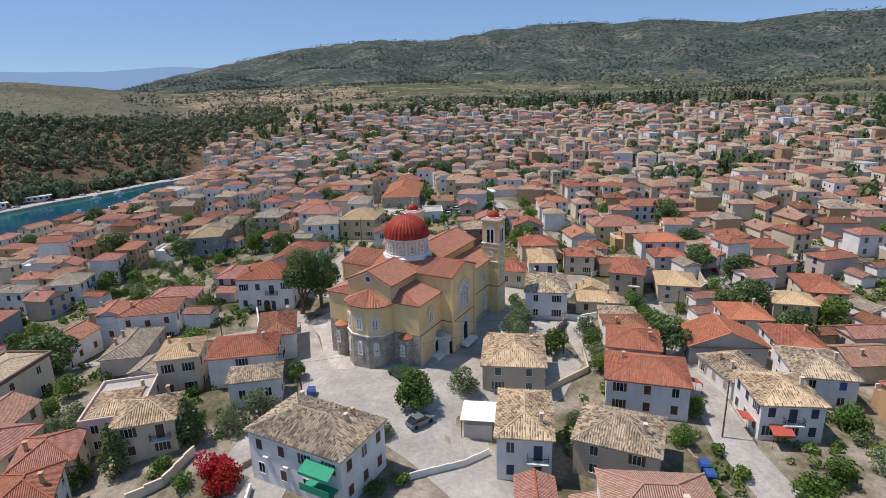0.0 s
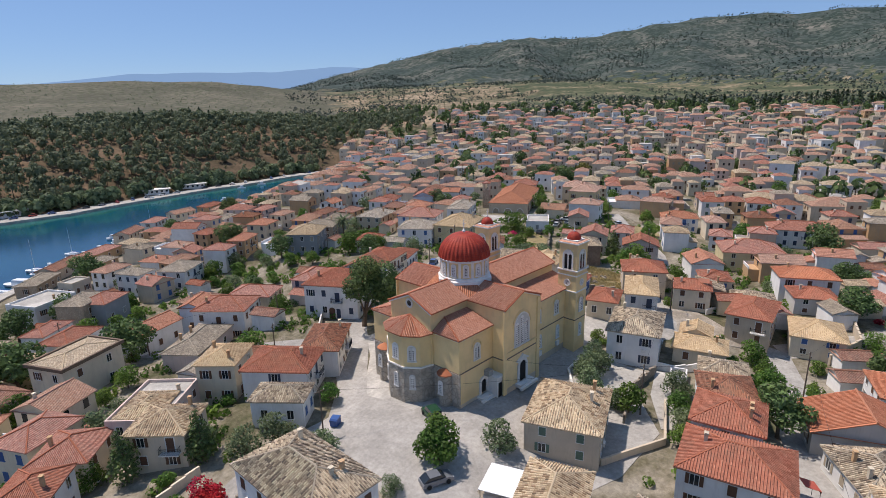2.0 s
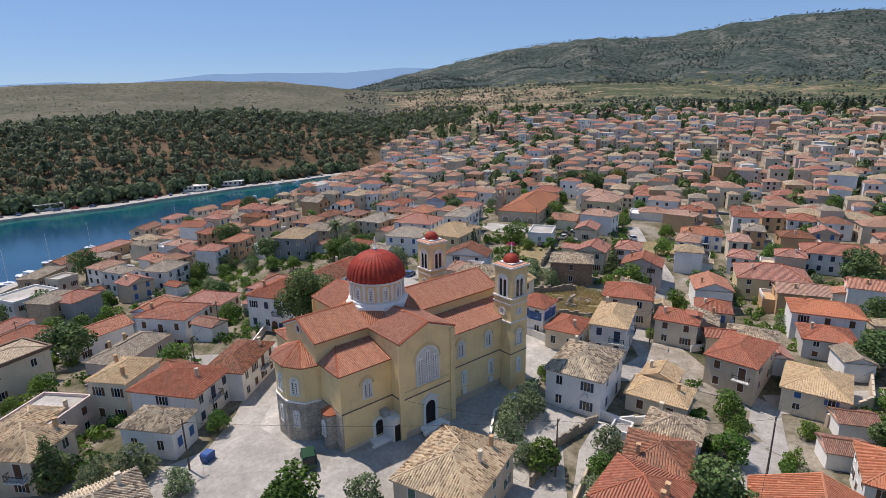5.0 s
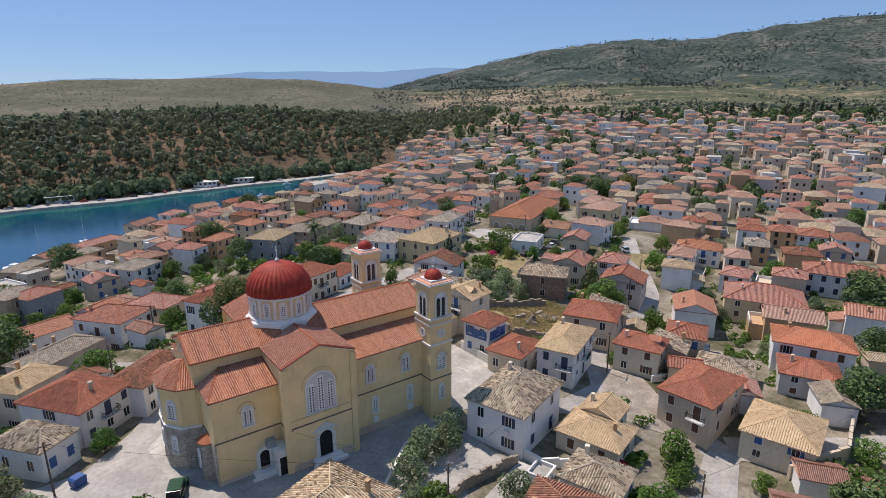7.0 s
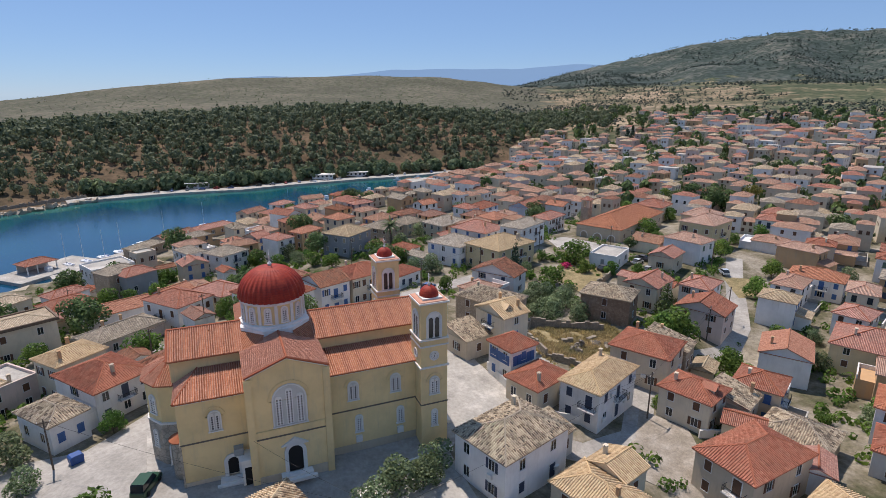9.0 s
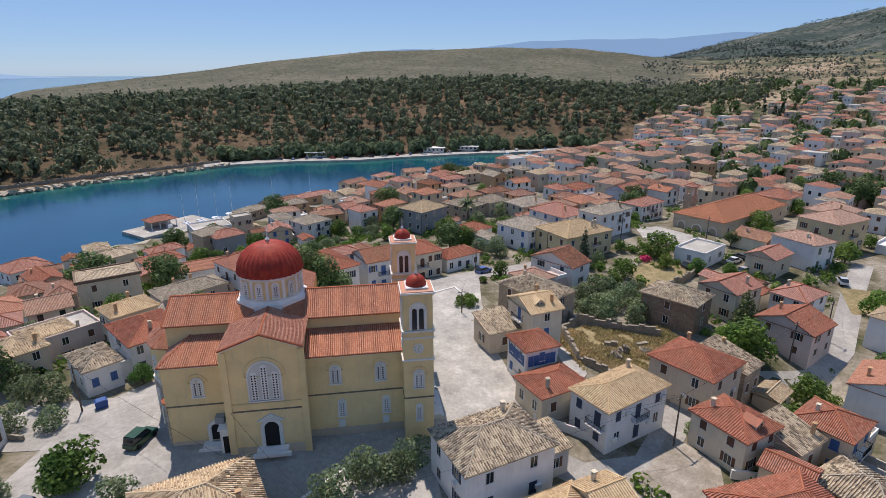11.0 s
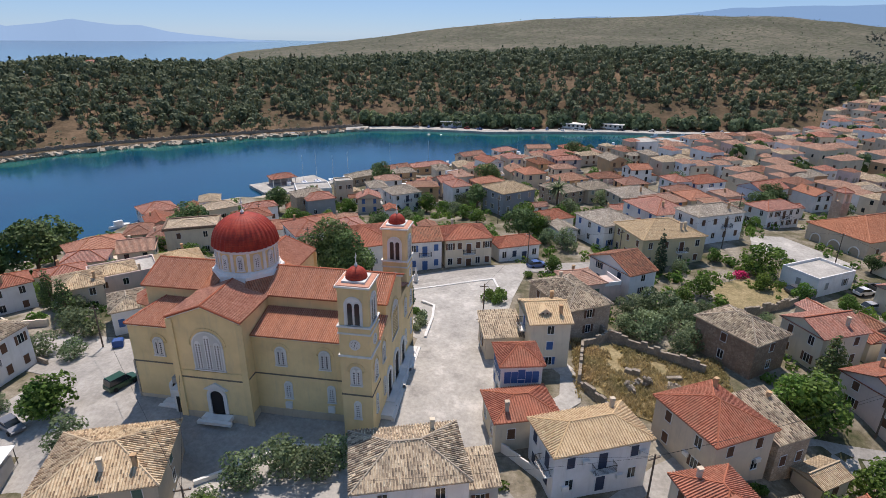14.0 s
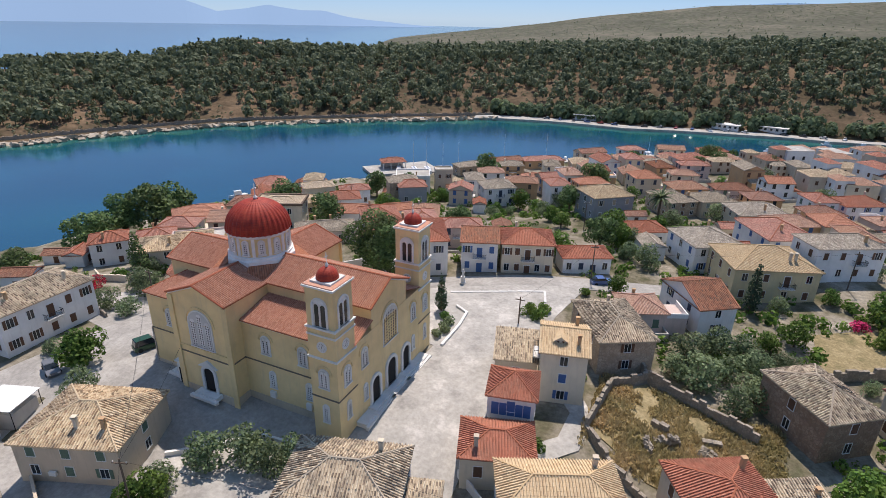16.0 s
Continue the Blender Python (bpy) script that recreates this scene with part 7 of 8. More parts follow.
def crown_tree(x, y, kind, h, r, seed, label, leaves=1100, size=0.5, trunk=0.35, sq=0.8):
    rng = random.Random(seed)
    t = thing("tree", pose(x, y, gz(x, y) - 0.1), label, "tree", "trees")
    s, c = Shape(), Shape()
    z1 = h * trunk
    base = max(0.1, h * 0.028)
    lean = Vector((rng.uniform(-.15, .15), rng.uniform(-.15, .15), 0)) * h * 0.4
    s.tube((0, 0, -0.6), (lean.x * 0.4, lean.y * 0.4, z1), base * 1.3, base, 7)
    blobs = []
    k = rng.randint(6, 8)
    for i in range(k):
        a = 2 * math.pi * i / k + rng.uniform(-.4, .4)
        d = r * rng.uniform(0.32, 0.62)
        z = h - r * sq * (rng.uniform(0.5, 1.25) if i % 2 or trunk > 0.25 else rng.uniform(1.0, 1.5))
        p = (d * math.cos(a) + lean.x, d * math.sin(a) + lean.y, max(z, z1 + 0.2))
        s.tube((lean.x * 0.4, lean.y * 0.4, z1 * 0.92), p, base * 0.6, base * 0.16, 5)
        blobs.append((*p, r * rng.uniform(0.36, 0.56), sq))
    blobs.append((lean.x, lean.y, h - r * sq * 0.55, r * 0.55, sq))
    leaf_cloud(c, blobs, leaves, size, rng)
    part("trunk", s, M_BARK, t)
    part("crown", c, LEAF[kind], t)
    return t


def spire_tree(x, y, kind, h, r, seed, label, leaves=900, size=0.45):
    rng = random.Random(seed)
    t = thing("tree", pose(x, y, gz(x, y) - 0.1), label, "tree", "trees")
    s, c = Shape(), Shape()
    s.tube((0, 0, -0.5), (0, 0, h * 0.9), h * 0.02 + 0.06, 0.03, 6)
    blobs = []
    n = 9
    for i in range(n):
        f = i / (n - 1)
        rr = r * (1 - f) ** 0.75 * (0.65 if i == 0 else 1) + 0.12
        blobs.append((rng.uniform(-.12, .12) * r, rng.uniform(-.12, .12) * r, h * (0.14 + 0.82 * f), rr, 1.1))
    leaf_cloud(c, blobs, leaves, size, rng)
    part("trunk", s, M_BARK, t)
    part("crown", c, LEAF[kind], t)
    return t


def palm(x, y, h):
    rng = random.Random(3)
    t = thing("palm_tree", pose(x, y, gz(x, y) - 0.1), "tall date palm with arching green fronds", "palm")
    s, c = Shape(), Shape()
    s.tube((0, 0, -0.5), (0, 0, h), 0.34, 0.26, 8)
    for i in range(46):
        a, el = rng.uniform(0, 2 * math.pi), rng.uniform(-0.5, 1.2)
        p = Vector((0, 0, h))
        L = rng.uniform(3.8, 4.8)
        v = Vector((math.cos(a) * math.cos(el), math.sin(a) * math.cos(el), math.sin(el)))
        side = Vector((-math.sin(a), math.cos(a), 0))
        for k in range(6):
            q = p + v * L / 6
            w0, w1 = 0.42 * (1 - k / 7), 0.42 * (1 - (k + 1) / 7)
            for sg in (-1, 1):
                c.face([p, q, q + side * sg * w1 + Vector((0, 0, -w1 * 0.6)), p + side * sg * w0 + Vector((0, 0, -w0 * 0.6))])
            p = q
            v = (v + Vector((0, 0, -0.22))).normalized()
    part("trunk", s, M_BARK, t)
    part("frond_crown", c, LEAF["olive"], t)


def bush(x, y, kind, r, seed, label, h=None):
    rng = random.Random(seed)
    t = thing("bush", pose(x, y, gz(x, y)), label, "bush", "bushes")
    c = Shape()
    blobs = [(rng.uniform(-.5, .5) * r, rng.uniform(-.5, .5) * r, (h or r) * rng.uniform(0.35, 0.7), r * rng.uniform(0.4, 0.6), 0.85) for _ in range(5)]
    leaf_cloud(c, blobs, int(200 + 170 * r * r), 0.37, rng)
    part("foliage", c, LEAF[kind], t)
    return t


WORDS = {"broad": "leafy bright green garden tree", "olive": "grey-green olive tree", "pine": "dark green spreading pine tree", "cypress": "dark slender cypress tree", "autumn": "yellow-green broadleaf tree"}
T_PROTO = {}
for kd, n, h, r, lv, sz, tr, sq in (("broad", 4, 5.2, 2.9, 1650, 0.48, 0.16, 0.95), ("olive", 4, 4.4, 2.8, 1500, 0.42, 0.14, 0.9), ("pine", 4, 8.2, 4.2, 2500, 0.62, 0.24, 0.84)):
    T_PROTO[kd] = []
    for i in range(n):
        px, py = {"broad": [(-22.6, -14.6), (6.4, -27.2), (42.0, -35.6), (76.8, 3.2)], "olive": [(-15.2, -19.0), (14.6, -18.0), (7.6, -20.0), (62.0, 24.5)], "pine": [(66.6, -55.8), (142.8, 175.0), (-87.0, 33.0), (36.3, 70.5)]}[kd][i]
        T_PROTO[kd].append(crown_tree(px, py, kd, h * RNG.uniform(0.92, 1.1), r * RNG.uniform(0.92, 1.08), 11 + i + len(kd), WORDS[kd] + {"broad": " beside a lane", "olive": " in a walled garden", "pine": " among the houses"}[kd], lv, sz, tr, sq))
T_PROTO["cypress"] = [spire_tree(-16.8, 119.8, "cypress", 9.0, 1.2, 5, WORDS["cypress"] + " by the harbour"), spire_tree(17.6, 22.6, "cypress", 7.5, 1.1, 6, WORDS["cypress"] + " beside the church")]
T_PROTO["conifer"] = [spire_tree(-42.4, 11.6, "pine", 8.6, 2.2, 8, "dark conical fir tree between houses", 1300, 0.5)]


def tree(kind, x, y, scale=1.0, lift=0.0):
    o = RNG.choice(T_PROTO[kind])
    k = scale * RNG.uniform(0.92, 1.08)
    m = pose(x, y, gz(x, y) - 0.1 + lift, 0, 0, RNG.uniform(0, 360)) @ Matrix.Diagonal((k, k, k * RNG.uniform(0.92, 1.06), 1))
    return copy_thing(o, m)


for kd, x, y, k in (("olive", 17.2, -15.6, 0.9), ("olive", 5.8, -24.2, 0.85), ("olive", 11.2, -17.4, 1.0), ("olive", 15.6, -31.0, 0.95), ("broad", 10.8, -33.2, 0.9), ("olive", 7.0, -35.0, 0.9), ("broad", 28.4, -41.2, 0.9), ("broad", 38.0, -38.5, 0.75),
                    ("broad", -6.0, 52.6, 0.95), ("olive", -34.0, 6.6, 1.1), ("olive", -38.6, 7.4, 1.05), ("olive", -30.6, -0.6, 0.8), ("broad", -22.6, 9.6, 0.65), ("olive", -36.0, -0.6, 0.9), ("broad", -21.9, -14.0, 1.3),
                    ("olive", 59.0, 21.6, 1.15), ("olive", 66.0, 27.2, 1.25), ("olive", 57.0, 27.4, 1.1), ("olive", 66.0, 21.0, 1.1), ("olive", 60.6, 30.6, 1.2), ("olive", 63.6, 17.8, 1.0), ("olive", 64.6, 32.0, 1.1), ("olive", 55.6, 22.6, 0.9), ("olive", 70.0, 31.0, 1.0), ("broad", 72.8, 40.6, 1.0), ("broad", 68.2, 37.2, 0.8), ("broad", 78.6, 5.2, 1.5), ("broad", 75.4, 5.8, 1.2), ("broad", 56.4, -13.4, 0.45),
                    ("pine", -89.5, 42.0, 1.75), ("pine", -86.5, 54.5, 1.7), ("pine", -82.0, 27.0, 1.4), ("pine", -84.0, 47.0, 1.6), ("pine", -91.0, 35.0, 1.1), ("olive", 47.6, 63.2, 1.15), ("olive", 43.2, 66.0, 1.0), ("pine", 62.4, 184.0, 0.95), ("pine", 79.8, 181.5, 0.9), ("pine", 54.6, 184.8, 0.8),
                    ("pine", 180.0, 106.0, 1.35), ("pine", 189.0, 96.0, 1.35), ("pine", 188.0, 106.0, 1.3), ("broad", 131.5, 71.0, 1.5), ("broad", 128.5, 76.5, 1.2), ("broad", 132.6, 42.0, 1.2), ("pine", 72.0, -58.0, 1.0), ("broad", 47.0, -45.2, 0.6), ("olive", -41.5, 13.4, 0.8),
                    ("broad", 92.0, 42.0, 0.8), ("broad", 86.6, 46.0, 0.7), ("broad", -36.0, 94.0, 1.0), ("broad", -30.0, 90.0, 0.9), ("broad", -24.0, 94.0, 0.8), ("broad", -41.0, 47.0, 0.8), ("broad", -46.0, 43.0, 0.7), ("broad", 24.8, -12.0, 0.55),
                    ("broad", 24.0, 84.0, 1.0), ("broad", 20.0, 90.0, 0.9), ("olive", 16.0, 97.0, 1.0), ("broad", 37.5, 83.5, 1.5), ("olive", 50.5, 99.0, 1.1), ("broad", 47.5, 93.5, 0.9), ("olive", 43.0, 74.0, 1.1), ("broad", -24.0, 113.0, 0.9), ("broad", -21.0, 109.0, 0.9), ("olive", 2.0, 92.0, 1.0), ("broad", -4.0, 84.0, 0.9), ("broad", 8.0, 80.0, 0.8), ("broad", -4.0, -52.0, 0.7), ("olive", 30.0, -50.0, 0.8), ("broad", -12.0, -51.0, 0.7), ("broad", -18.0, -66.0, 0.9), ("broad", -12.0, -69.0, 0.8), ("broad", 2.0, -72.0, 0.9), ("olive", -30.0, -14.0, 0.6)):
    tree(kd, x, y, k)
for px, py, h, r, sd in ((4.9, 27.4, 13.6, 5.4, 61), (0.2, 29.2, 15.6, 5.8, 62)):
    crown_tree(px, py, "pine", h, r, sd, "broad dark green pine tree beside the church", 6400, 0.55, 0.2, 1.0)
copy_thing(T_PROTO["conifer"][0], pose(84.2, 14.2, gz(84.2, 14.2)))
copy_thing(T_PROTO["conifer"][0], pose(-50.6, 16.8, gz(-50.6, 16.8)))
crown_tree(214.2, 99.5, "autumn", 10, 5.0, 77, "yellow-green broadleaf tree among roofs", 1500, 0.7)
palm(46.8, 98.1, 8.2)
for kd, x, y, r in (("broad", 31.8, 28.2, 2.0), ("broad", 33.4, 27.4, 1.8), ("broad", 33.6, 30.2, 1.6), ("olive", 20.6, 14.8, 1.2), ("olive", 20.8, 16.8, 1.4), ("olive", 20.4, 18.8, 1.3), ("broad", 19.6, 20.6, 1.2), ("crimson", -46.6, 0.6, 3.2), ("crimson", -45.4, 3.4, 3.0), ("crimson", -48.6, -1.0, 2.4), ("broad", -49.0, 4.6, 1.8), ("crimson", 31.2, -33.0, 1.5), ("broad", 34.4, -33.6, 1.5), ("broad", 36.6, -33.4, 1.3), ("magenta", 83.6, 51.0, 1.7), ("broad", -42.5, -14.5, 1.8), ("broad", -39.6, -19.0, 1.5), ("broad", -36.5, -20.5, 1.3), ("broad", 38.5, -0.8, 1.1), ("broad", 41.6, -2.4, 1.2), ("broad", 34.0, -47.0, 1.8), ("broad", 37.5, -46.2, 1.6), ("broad", 31.2, -48.6, 1.6), ("broad", -16.5, -58.5, 1.6), ("broad", -12.5, -56.0, 1.4), ("broad", 36.4, -15.6, 1.0), ("broad", 23.8, -13.6, 1.2), ("crimson", 76.5, -51.0, 1.2), ("broad", -47.5, 10.5, 1.6), ("broad", -33.0, 22.8, 1.5)):
    bush(x, y, kd, r, int(x * 7 + y), {"magenta": "magenta flowering bougainvillea over a garden wall", "crimson": "crimson flowering bougainvillea bush"}.get(kd, "low green garden bush beside a wall"))
green = 0
while green < 190:
    x, y = RNG.uniform(-75, 130), RNG.uniform(-75, 110)
    a = math.degrees(math.atan2(y, x))
    if a > 60 and math.hypot(x, y) > np.interp(a, A_NEAR, R_NEAR) - 8 or off_lane(x, y) < 4 or not free(x, y, 1.3):
        continue
    if -53 < x < 22 and -36 < y < 8 and not (-50 < x < -30 and y < -12):
        continue
    if green % 5 < 3:
        bush(x, y, RNG.choice(("broad", "olive", "broad")), RNG.uniform(1.0, 1.9), green, "green garden bush between houses")
    else:
        tree(RNG.choice(("broad", "olive", "broad", "olive", "pine")), x, y, RNG.uniform(0.45, 0.85))
    PLACED.append((x, y, 1.0))
    green += 1
for i, (x, y) in enumerate(tree_sites[:140]):
    x, y = x + RNG.uniform(-3, 3), y + RNG.uniform(-3, 3)
    if free(x, y, 1.0) and not (-53 < x < 22 and -36 < y < 8):
        tree(RNG.choice(("broad", "olive", "broad", "pine", "olive", "cypress" if i % 3 == 0 else "broad")), x, y, RNG.uniform(0.8, 1.4))


# ---- woods and scrub, past counting ----
def base_clump(rng, n, shape, trunk):
    """Corners of a small tree of n sprays, about 1 high, and its trunk."""
    q = []
    for _ in range(n):
        if shape == "pine":
            z = rng.uniform(0.38, 1.0)
            rad = 0.37 * math.sin(math.pi * min(1, (1.04 - z) / 0.62 * 0.62 + 0.12)) * rng.uniform(0.55, 1.08)
        elif shape == "spire":
            z = rng.uniform(0.08, 1.0)
            rad = 0.11 * (1.05 - z) ** 0.6 * rng.uniform(0.6, 1.1)
        else:
            z = rng.uniform(0.1, 0.95)
            rad = 0.55 * math.sqrt(max(0.02, 1 - (2 * z - 0.9) ** 2)) * rng.uniform(0.55, 1.05)
        if shape == "blade":
            z, rad = rng.uniform(0.3, 0.6), rng.uniform(0, 0.7)
        a = rng.uniform(0, 2 * math.pi)
        c = np.array((rad * math.cos(a), rad * math.sin(a), z))
        u = np.array([rng.gauss(0, 1) for _ in range(3)])
        u /= np.linalg.norm(u)
        out = np.array((math.cos(a) * rad * 2.4 + rng.gauss(0, 0.22), math.sin(a) * rad * 2.4 + rng.gauss(0, 0.22), {"pine": z - 0.45, "round": z - 0.25}.get(shape, 0.35) + rng.gauss(0, 0.22)))
        out /= max(1e-6, np.linalg.norm(out))
        u = u - out * u.dot(out)
        u /= max(1e-6, np.linalg.norm(u))
        w = np.cross(u, out)
        w /= max(1e-6, np.linalg.norm(w))
        if shape == "blade":
            u = np.array((rng.gauss(0, 0.35), rng.gauss(0, 0.35), 1.0))
            w = np.array((-math.sin(a), math.cos(a), 0)) * 0.35
        k = {"blade": 0.45, "pine": 0.115, "spire": 0.07, "round": 0.17 if n > 20 else 0.27}[shape] * rng.uniform(0.7, 1.3)
        q += [c - u * k, c + w * k * 0.75, c + u * k, c - w * k * 0.75]
    return np.array(q)


def scatter(name, pts, hs, shapes, n, material, label, bark=True, wide=1.0):
    rng = random.Random(len(pts))
    kinds = [base_clump(rng, n, sh, bark) for sh in shapes]
    vs, count = [], 0
    stem = []
    for (x, y, z), h in zip(pts, hs):
        a = rng.uniform(0, 2 * math.pi)
        b = kinds[rng.randrange(len(kinds))]
        c, s_ = math.cos(a) * h * wide, math.sin(a) * h * wide
        vs.append(np.stack([x + b[:, 0] * c - b[:, 1] * s_, y + b[:, 0] * s_ + b[:, 1] * c, z + b[:, 2] * h], -1))
        if bark:
            t = 0.02 * h + 0.06
            stem.append(np.array([(x - t, y, z - 0.5), (x + t, y, z - 0.5), (x + t * 0.5, y, z + h * 0.75), (x - t * 0.5, y, z + h * 0.75), (x, y - t, z - 0.5), (x, y + t, z - 0.5), (x, y + t * 0.5, z + h * 0.75), (x, y - t * 0.5, z + h * 0.75)]))
    v = np.concatenate(vs + stem)
    k = len(v) // 4
    me = bpy.data.meshes.new(name)
    me.vertices.add(len(v)), me.loops.add(len(v)), me.polygons.add(k)
    me.vertices.foreach_set("co", v.reshape(-1))
    me.loops.foreach_set("vertex_index", np.arange(len(v)))
    me.polygons.foreach_set("loop_start", np.arange(0, len(v), 4))
    me.polygons.foreach_set("loop_total", np.full(k, 4))
    me.materials.append(material)
    if bark:
        me.materials.append(M_BARK)
        leaf_n = sum(len(a) for a in vs) // 4
        me.polygons.foreach_set("material_index", np.r_[np.zeros(leaf_n, int), np.ones(k - leaf_n, int)])
    me.update(calc_edges=True)
    return tagged(new(name, me), label, "trees", kind="stuff")


wood, wh, spir, sh_ = [], [], [], []
while len(wood) < 5600:
    a = RNG.uniform(46, 163)
    rf = float(np.interp(a, A_FAR, R_FAR))
    e = 255 * RNG.random()
    if a < 58:
        rf, e = 455 + 30 * noise.noise((a * 0.3, 0, 0)), e * 0.6
        if a < 52 and RNG.random() < (52 - a) / 7:
            continue
    x, y = polar(a, rf + 13 + e)
    bare_ = noise.noise((x / 48, y / 48, 4.0)) + 0.5 * noise.noise((x / 19, y / 19, 9.0))
    if (e < 130 and bare_ > 0.24 + e / 240) or RNG.random() > (0.6 if a < 108 else 0.75) + e / 160:
        continue
    h = RNG.choice((RNG.uniform(4.2, 7.5), RNG.uniform(6.0, 10.5))) * (1.1 if e > 120 else 0.95)
    if RNG.random() < 0.16:
        spir.append((x, y, gz(x, y))), sh_.append(h * 1.25)
    wood.append((x, y, gz(x, y))), wh.append(h)
scatter("pine_wood", wood, wh, ["pine"] * 9, 60, LEAF["forest"], "dense pine wood on the slope across the water")
scatter("cypress_wood", spir, sh_, ["spire"] * 4, 44, LEAF["cypress"], "dark cypresses standing among the pines")
under, uh = [], []
while len(under) < 2400:
    a = RNG.uniform(56, 163)
    x, y = polar(a, float(np.interp(a, A_FAR, R_FAR)) + 15 + 190 * RNG.random())
    if noise.noise((x / 30, y / 30, 6.0)) < 0.25:
        under.append((x, y, gz(x, y) - 0.2)), uh.append(RNG.uniform(1.0, 2.6))
scatter("undergrowth", under, uh, ["round"] * 5, 8, LEAF["forest"], "low shrubs under the pines", False, 1.3)
row, rh = [], []
for k in range(90):
    a = RNG.uniform(59, 104)
    x, y = polar(a, float(np.interp(a, A_FAR, R_FAR)) + RNG.uniform(13, 20))
    row.append((x, y, gz(x, y))), rh.append(RNG.uniform(6, 9.5))
scatter("quay_trees", row, rh, ["round"] * 4, 110, LEAF["olive"], "row of low trees behind the quay")
scrub, sc_h = [], []
while len(scrub) < 13500:
    a, r = RNG.uniform(-34, 60), 520 + 1750 * RNG.random() ** 0.85
    x, y = polar(a, r)
    if noise.noise((x / 210, y / 210, 1.0)) + 0.6 * noise.noise((x / 70, y / 70, 5.0)) + RNG.uniform(-.22, .22) < -0.04:
        continue
    scrub.append((x, y, gz(x, y) - 0.3)), sc_h.append(RNG.uniform(2.4, 5.0) if r < 1250 else RNG.uniform(2.8, 6.2))
scatter("hill_trees", scrub, sc_h, ["round"] * 5, 7, LEAF["maquis"], "olive groves and scrub oaks scattered over the hillside", False, 1.1)
scrub, sc_h = [], []
while len(scrub) < 1500:
    a = RNG.uniform(48, 118)
    r = float(np.interp(a, A_FAR, R_FAR)) + 230 + 760 * RNG.random()
    x, y = polar(a, r)
    scrub.append((x, y, gz(x, y) - 0.2)), sc_h.append(RNG.uniform(1.0, 2.4))
scatter("bare_hill_bushes", scrub, sc_h, ["round"] * 4, 8, LEAF["forest"], "low thorny bushes dotted over the dry hill", False, 1.2)
shrub, sb_h = [], []
tries = 0
while len(shrub) < 2200 and tries < 60000:
    tries += 1
    x, y = RNG.uniform(-95, 130), RNG.uniform(-100, 130)
    a = math.degrees(math.atan2(y, x))
    if noise.noise((x / 9, y / 9, 8.0)) < 0.0 or a > 60 and math.hypot(x, y) > np.interp(a, A_NEAR, R_NEAR) - 6:
        continue
    if math.hypot(x, y) < 26 or -53 < x < 40 and -34 < y < 8 or off_lane(x, y) < 3.4 or 8 < x < 40 and 8 < y < 46 or 45 < x < 70 and -2 < y < 18:
        continue
    if any((x - p) ** 2 + (y - q) ** 2 < (0.86 * w) ** 2 for p, q, w in PLACED):
        continue
    shrub.append((x, y, gz(x, y) - 0.1)), sb_h.append(RNG.uniform(0.8, 2.2))
scatter("garden_shrubs", shrub, sb_h, ["round"] * 6, 32, LEAF["broad"], "low shrubs and vegetable plots in gardens between houses", False, 1.15)
cyp = [(x, y, gz(x, y)) for x, y in tree_sites[140:]][:180]
ch = [RNG.uniform(4, 8) for _ in cyp]
while len(cyp) < 1150:
    a, r = RNG.uniform(-34, 56), RNG.uniform(200, 720)
    x, y = polar(a, r)
    if r < 560 and not free(x, y, 1.6):
        continue
    cyp.append((x, y, gz(x, y))), ch.append(RNG.uniform(5, 10))
scatter("distant_trees", cyp[:980], ch[:980], ["round"] * 4, 48, LEAF["pine"], "trees between the distant houses", True, 0.8)
scatter("distant_cypresses", cyp[980:], ch[980:], ["spire"] * 3, 34, LEAF["cypress"], "cypresses between the distant houses")

rows_, rr_ = [], []
for (x0, y0), (x1, y1), n in (((617, 198), (674, 158), 16), ((623, 115), (700, 107), 14), ((675, 70), (725, -6), 26), ((679, -39), (643, -79), 22), ((424, 264), (499, 279), 9), ((318, 312), (311, 279), 7), ((616, 225), (600, 260), 8), ((757, 46), (745, 107), 10)):
    for k in range(n):
        f = k / n + RNG.uniform(-0.03, 0.03)
        x, y = x0 + (x1 - x0) * f + RNG.gauss(0, 5), y0 + (y1 - y0) * f + RNG.gauss(0, 5)
        rows_.append((x, y, gz(x, y))), rr_.append(RNG.uniform(9, 15))
scatter("valley_cypresses", rows_, rr_, ["spire"] * 3, 60, LEAF["cypress"], "dark cypress rows on the plain behind the town", True, 1.5)


# ---- fields, walls and ruins ----
drape("field", [(46.5, 4), (54, -1), (66, -1.5), (70, 5), (66, 12), (58, 15), (52, 18), (48, 14)], M_DRY, 0.1, "dry golden grass on an empty plot with rubble", "field", 1.5)
drape("field_2", [(76, 33), (88, 40), (94, 50), (86, 52), (76, 46)], M_DRY, 0.1, "dry grass plot behind a wall", "field", 2.0)
drape("field_3", [(112, 18), (122, 14), (128, 26), (120, 30)], M_DRY, 0.1, "dry grass beside the lane", "field", 2.0)
drape("lane", strip([(41, -4), (44.8, 0), (45.2, 6), (43.6, 8.5)], 3.0), M_CONC, 0.13, "pale concrete path beside the empty plot", "path", 1.5)
drape("yard_3", [(91, 66), (101, 60), (113, 62), (108, 71), (103, 80), (94, 77)], M_CONC, 0.12, "pale parking yard before the long hall", "yard", 2.0)
drape("yard", [(3, -27), (12, -24), (20, -24.5), (20, -13.5), (11, -14.5), (2, -21)], M_CONC, 0.12, "pale gravel garden court under olive trees", "yard", 1.5)
M_WALLSTONE = stone("dry_stone_wall", (0.27, 0.23, 0.18), (0.40, 0.35, 0.28), 2.6)


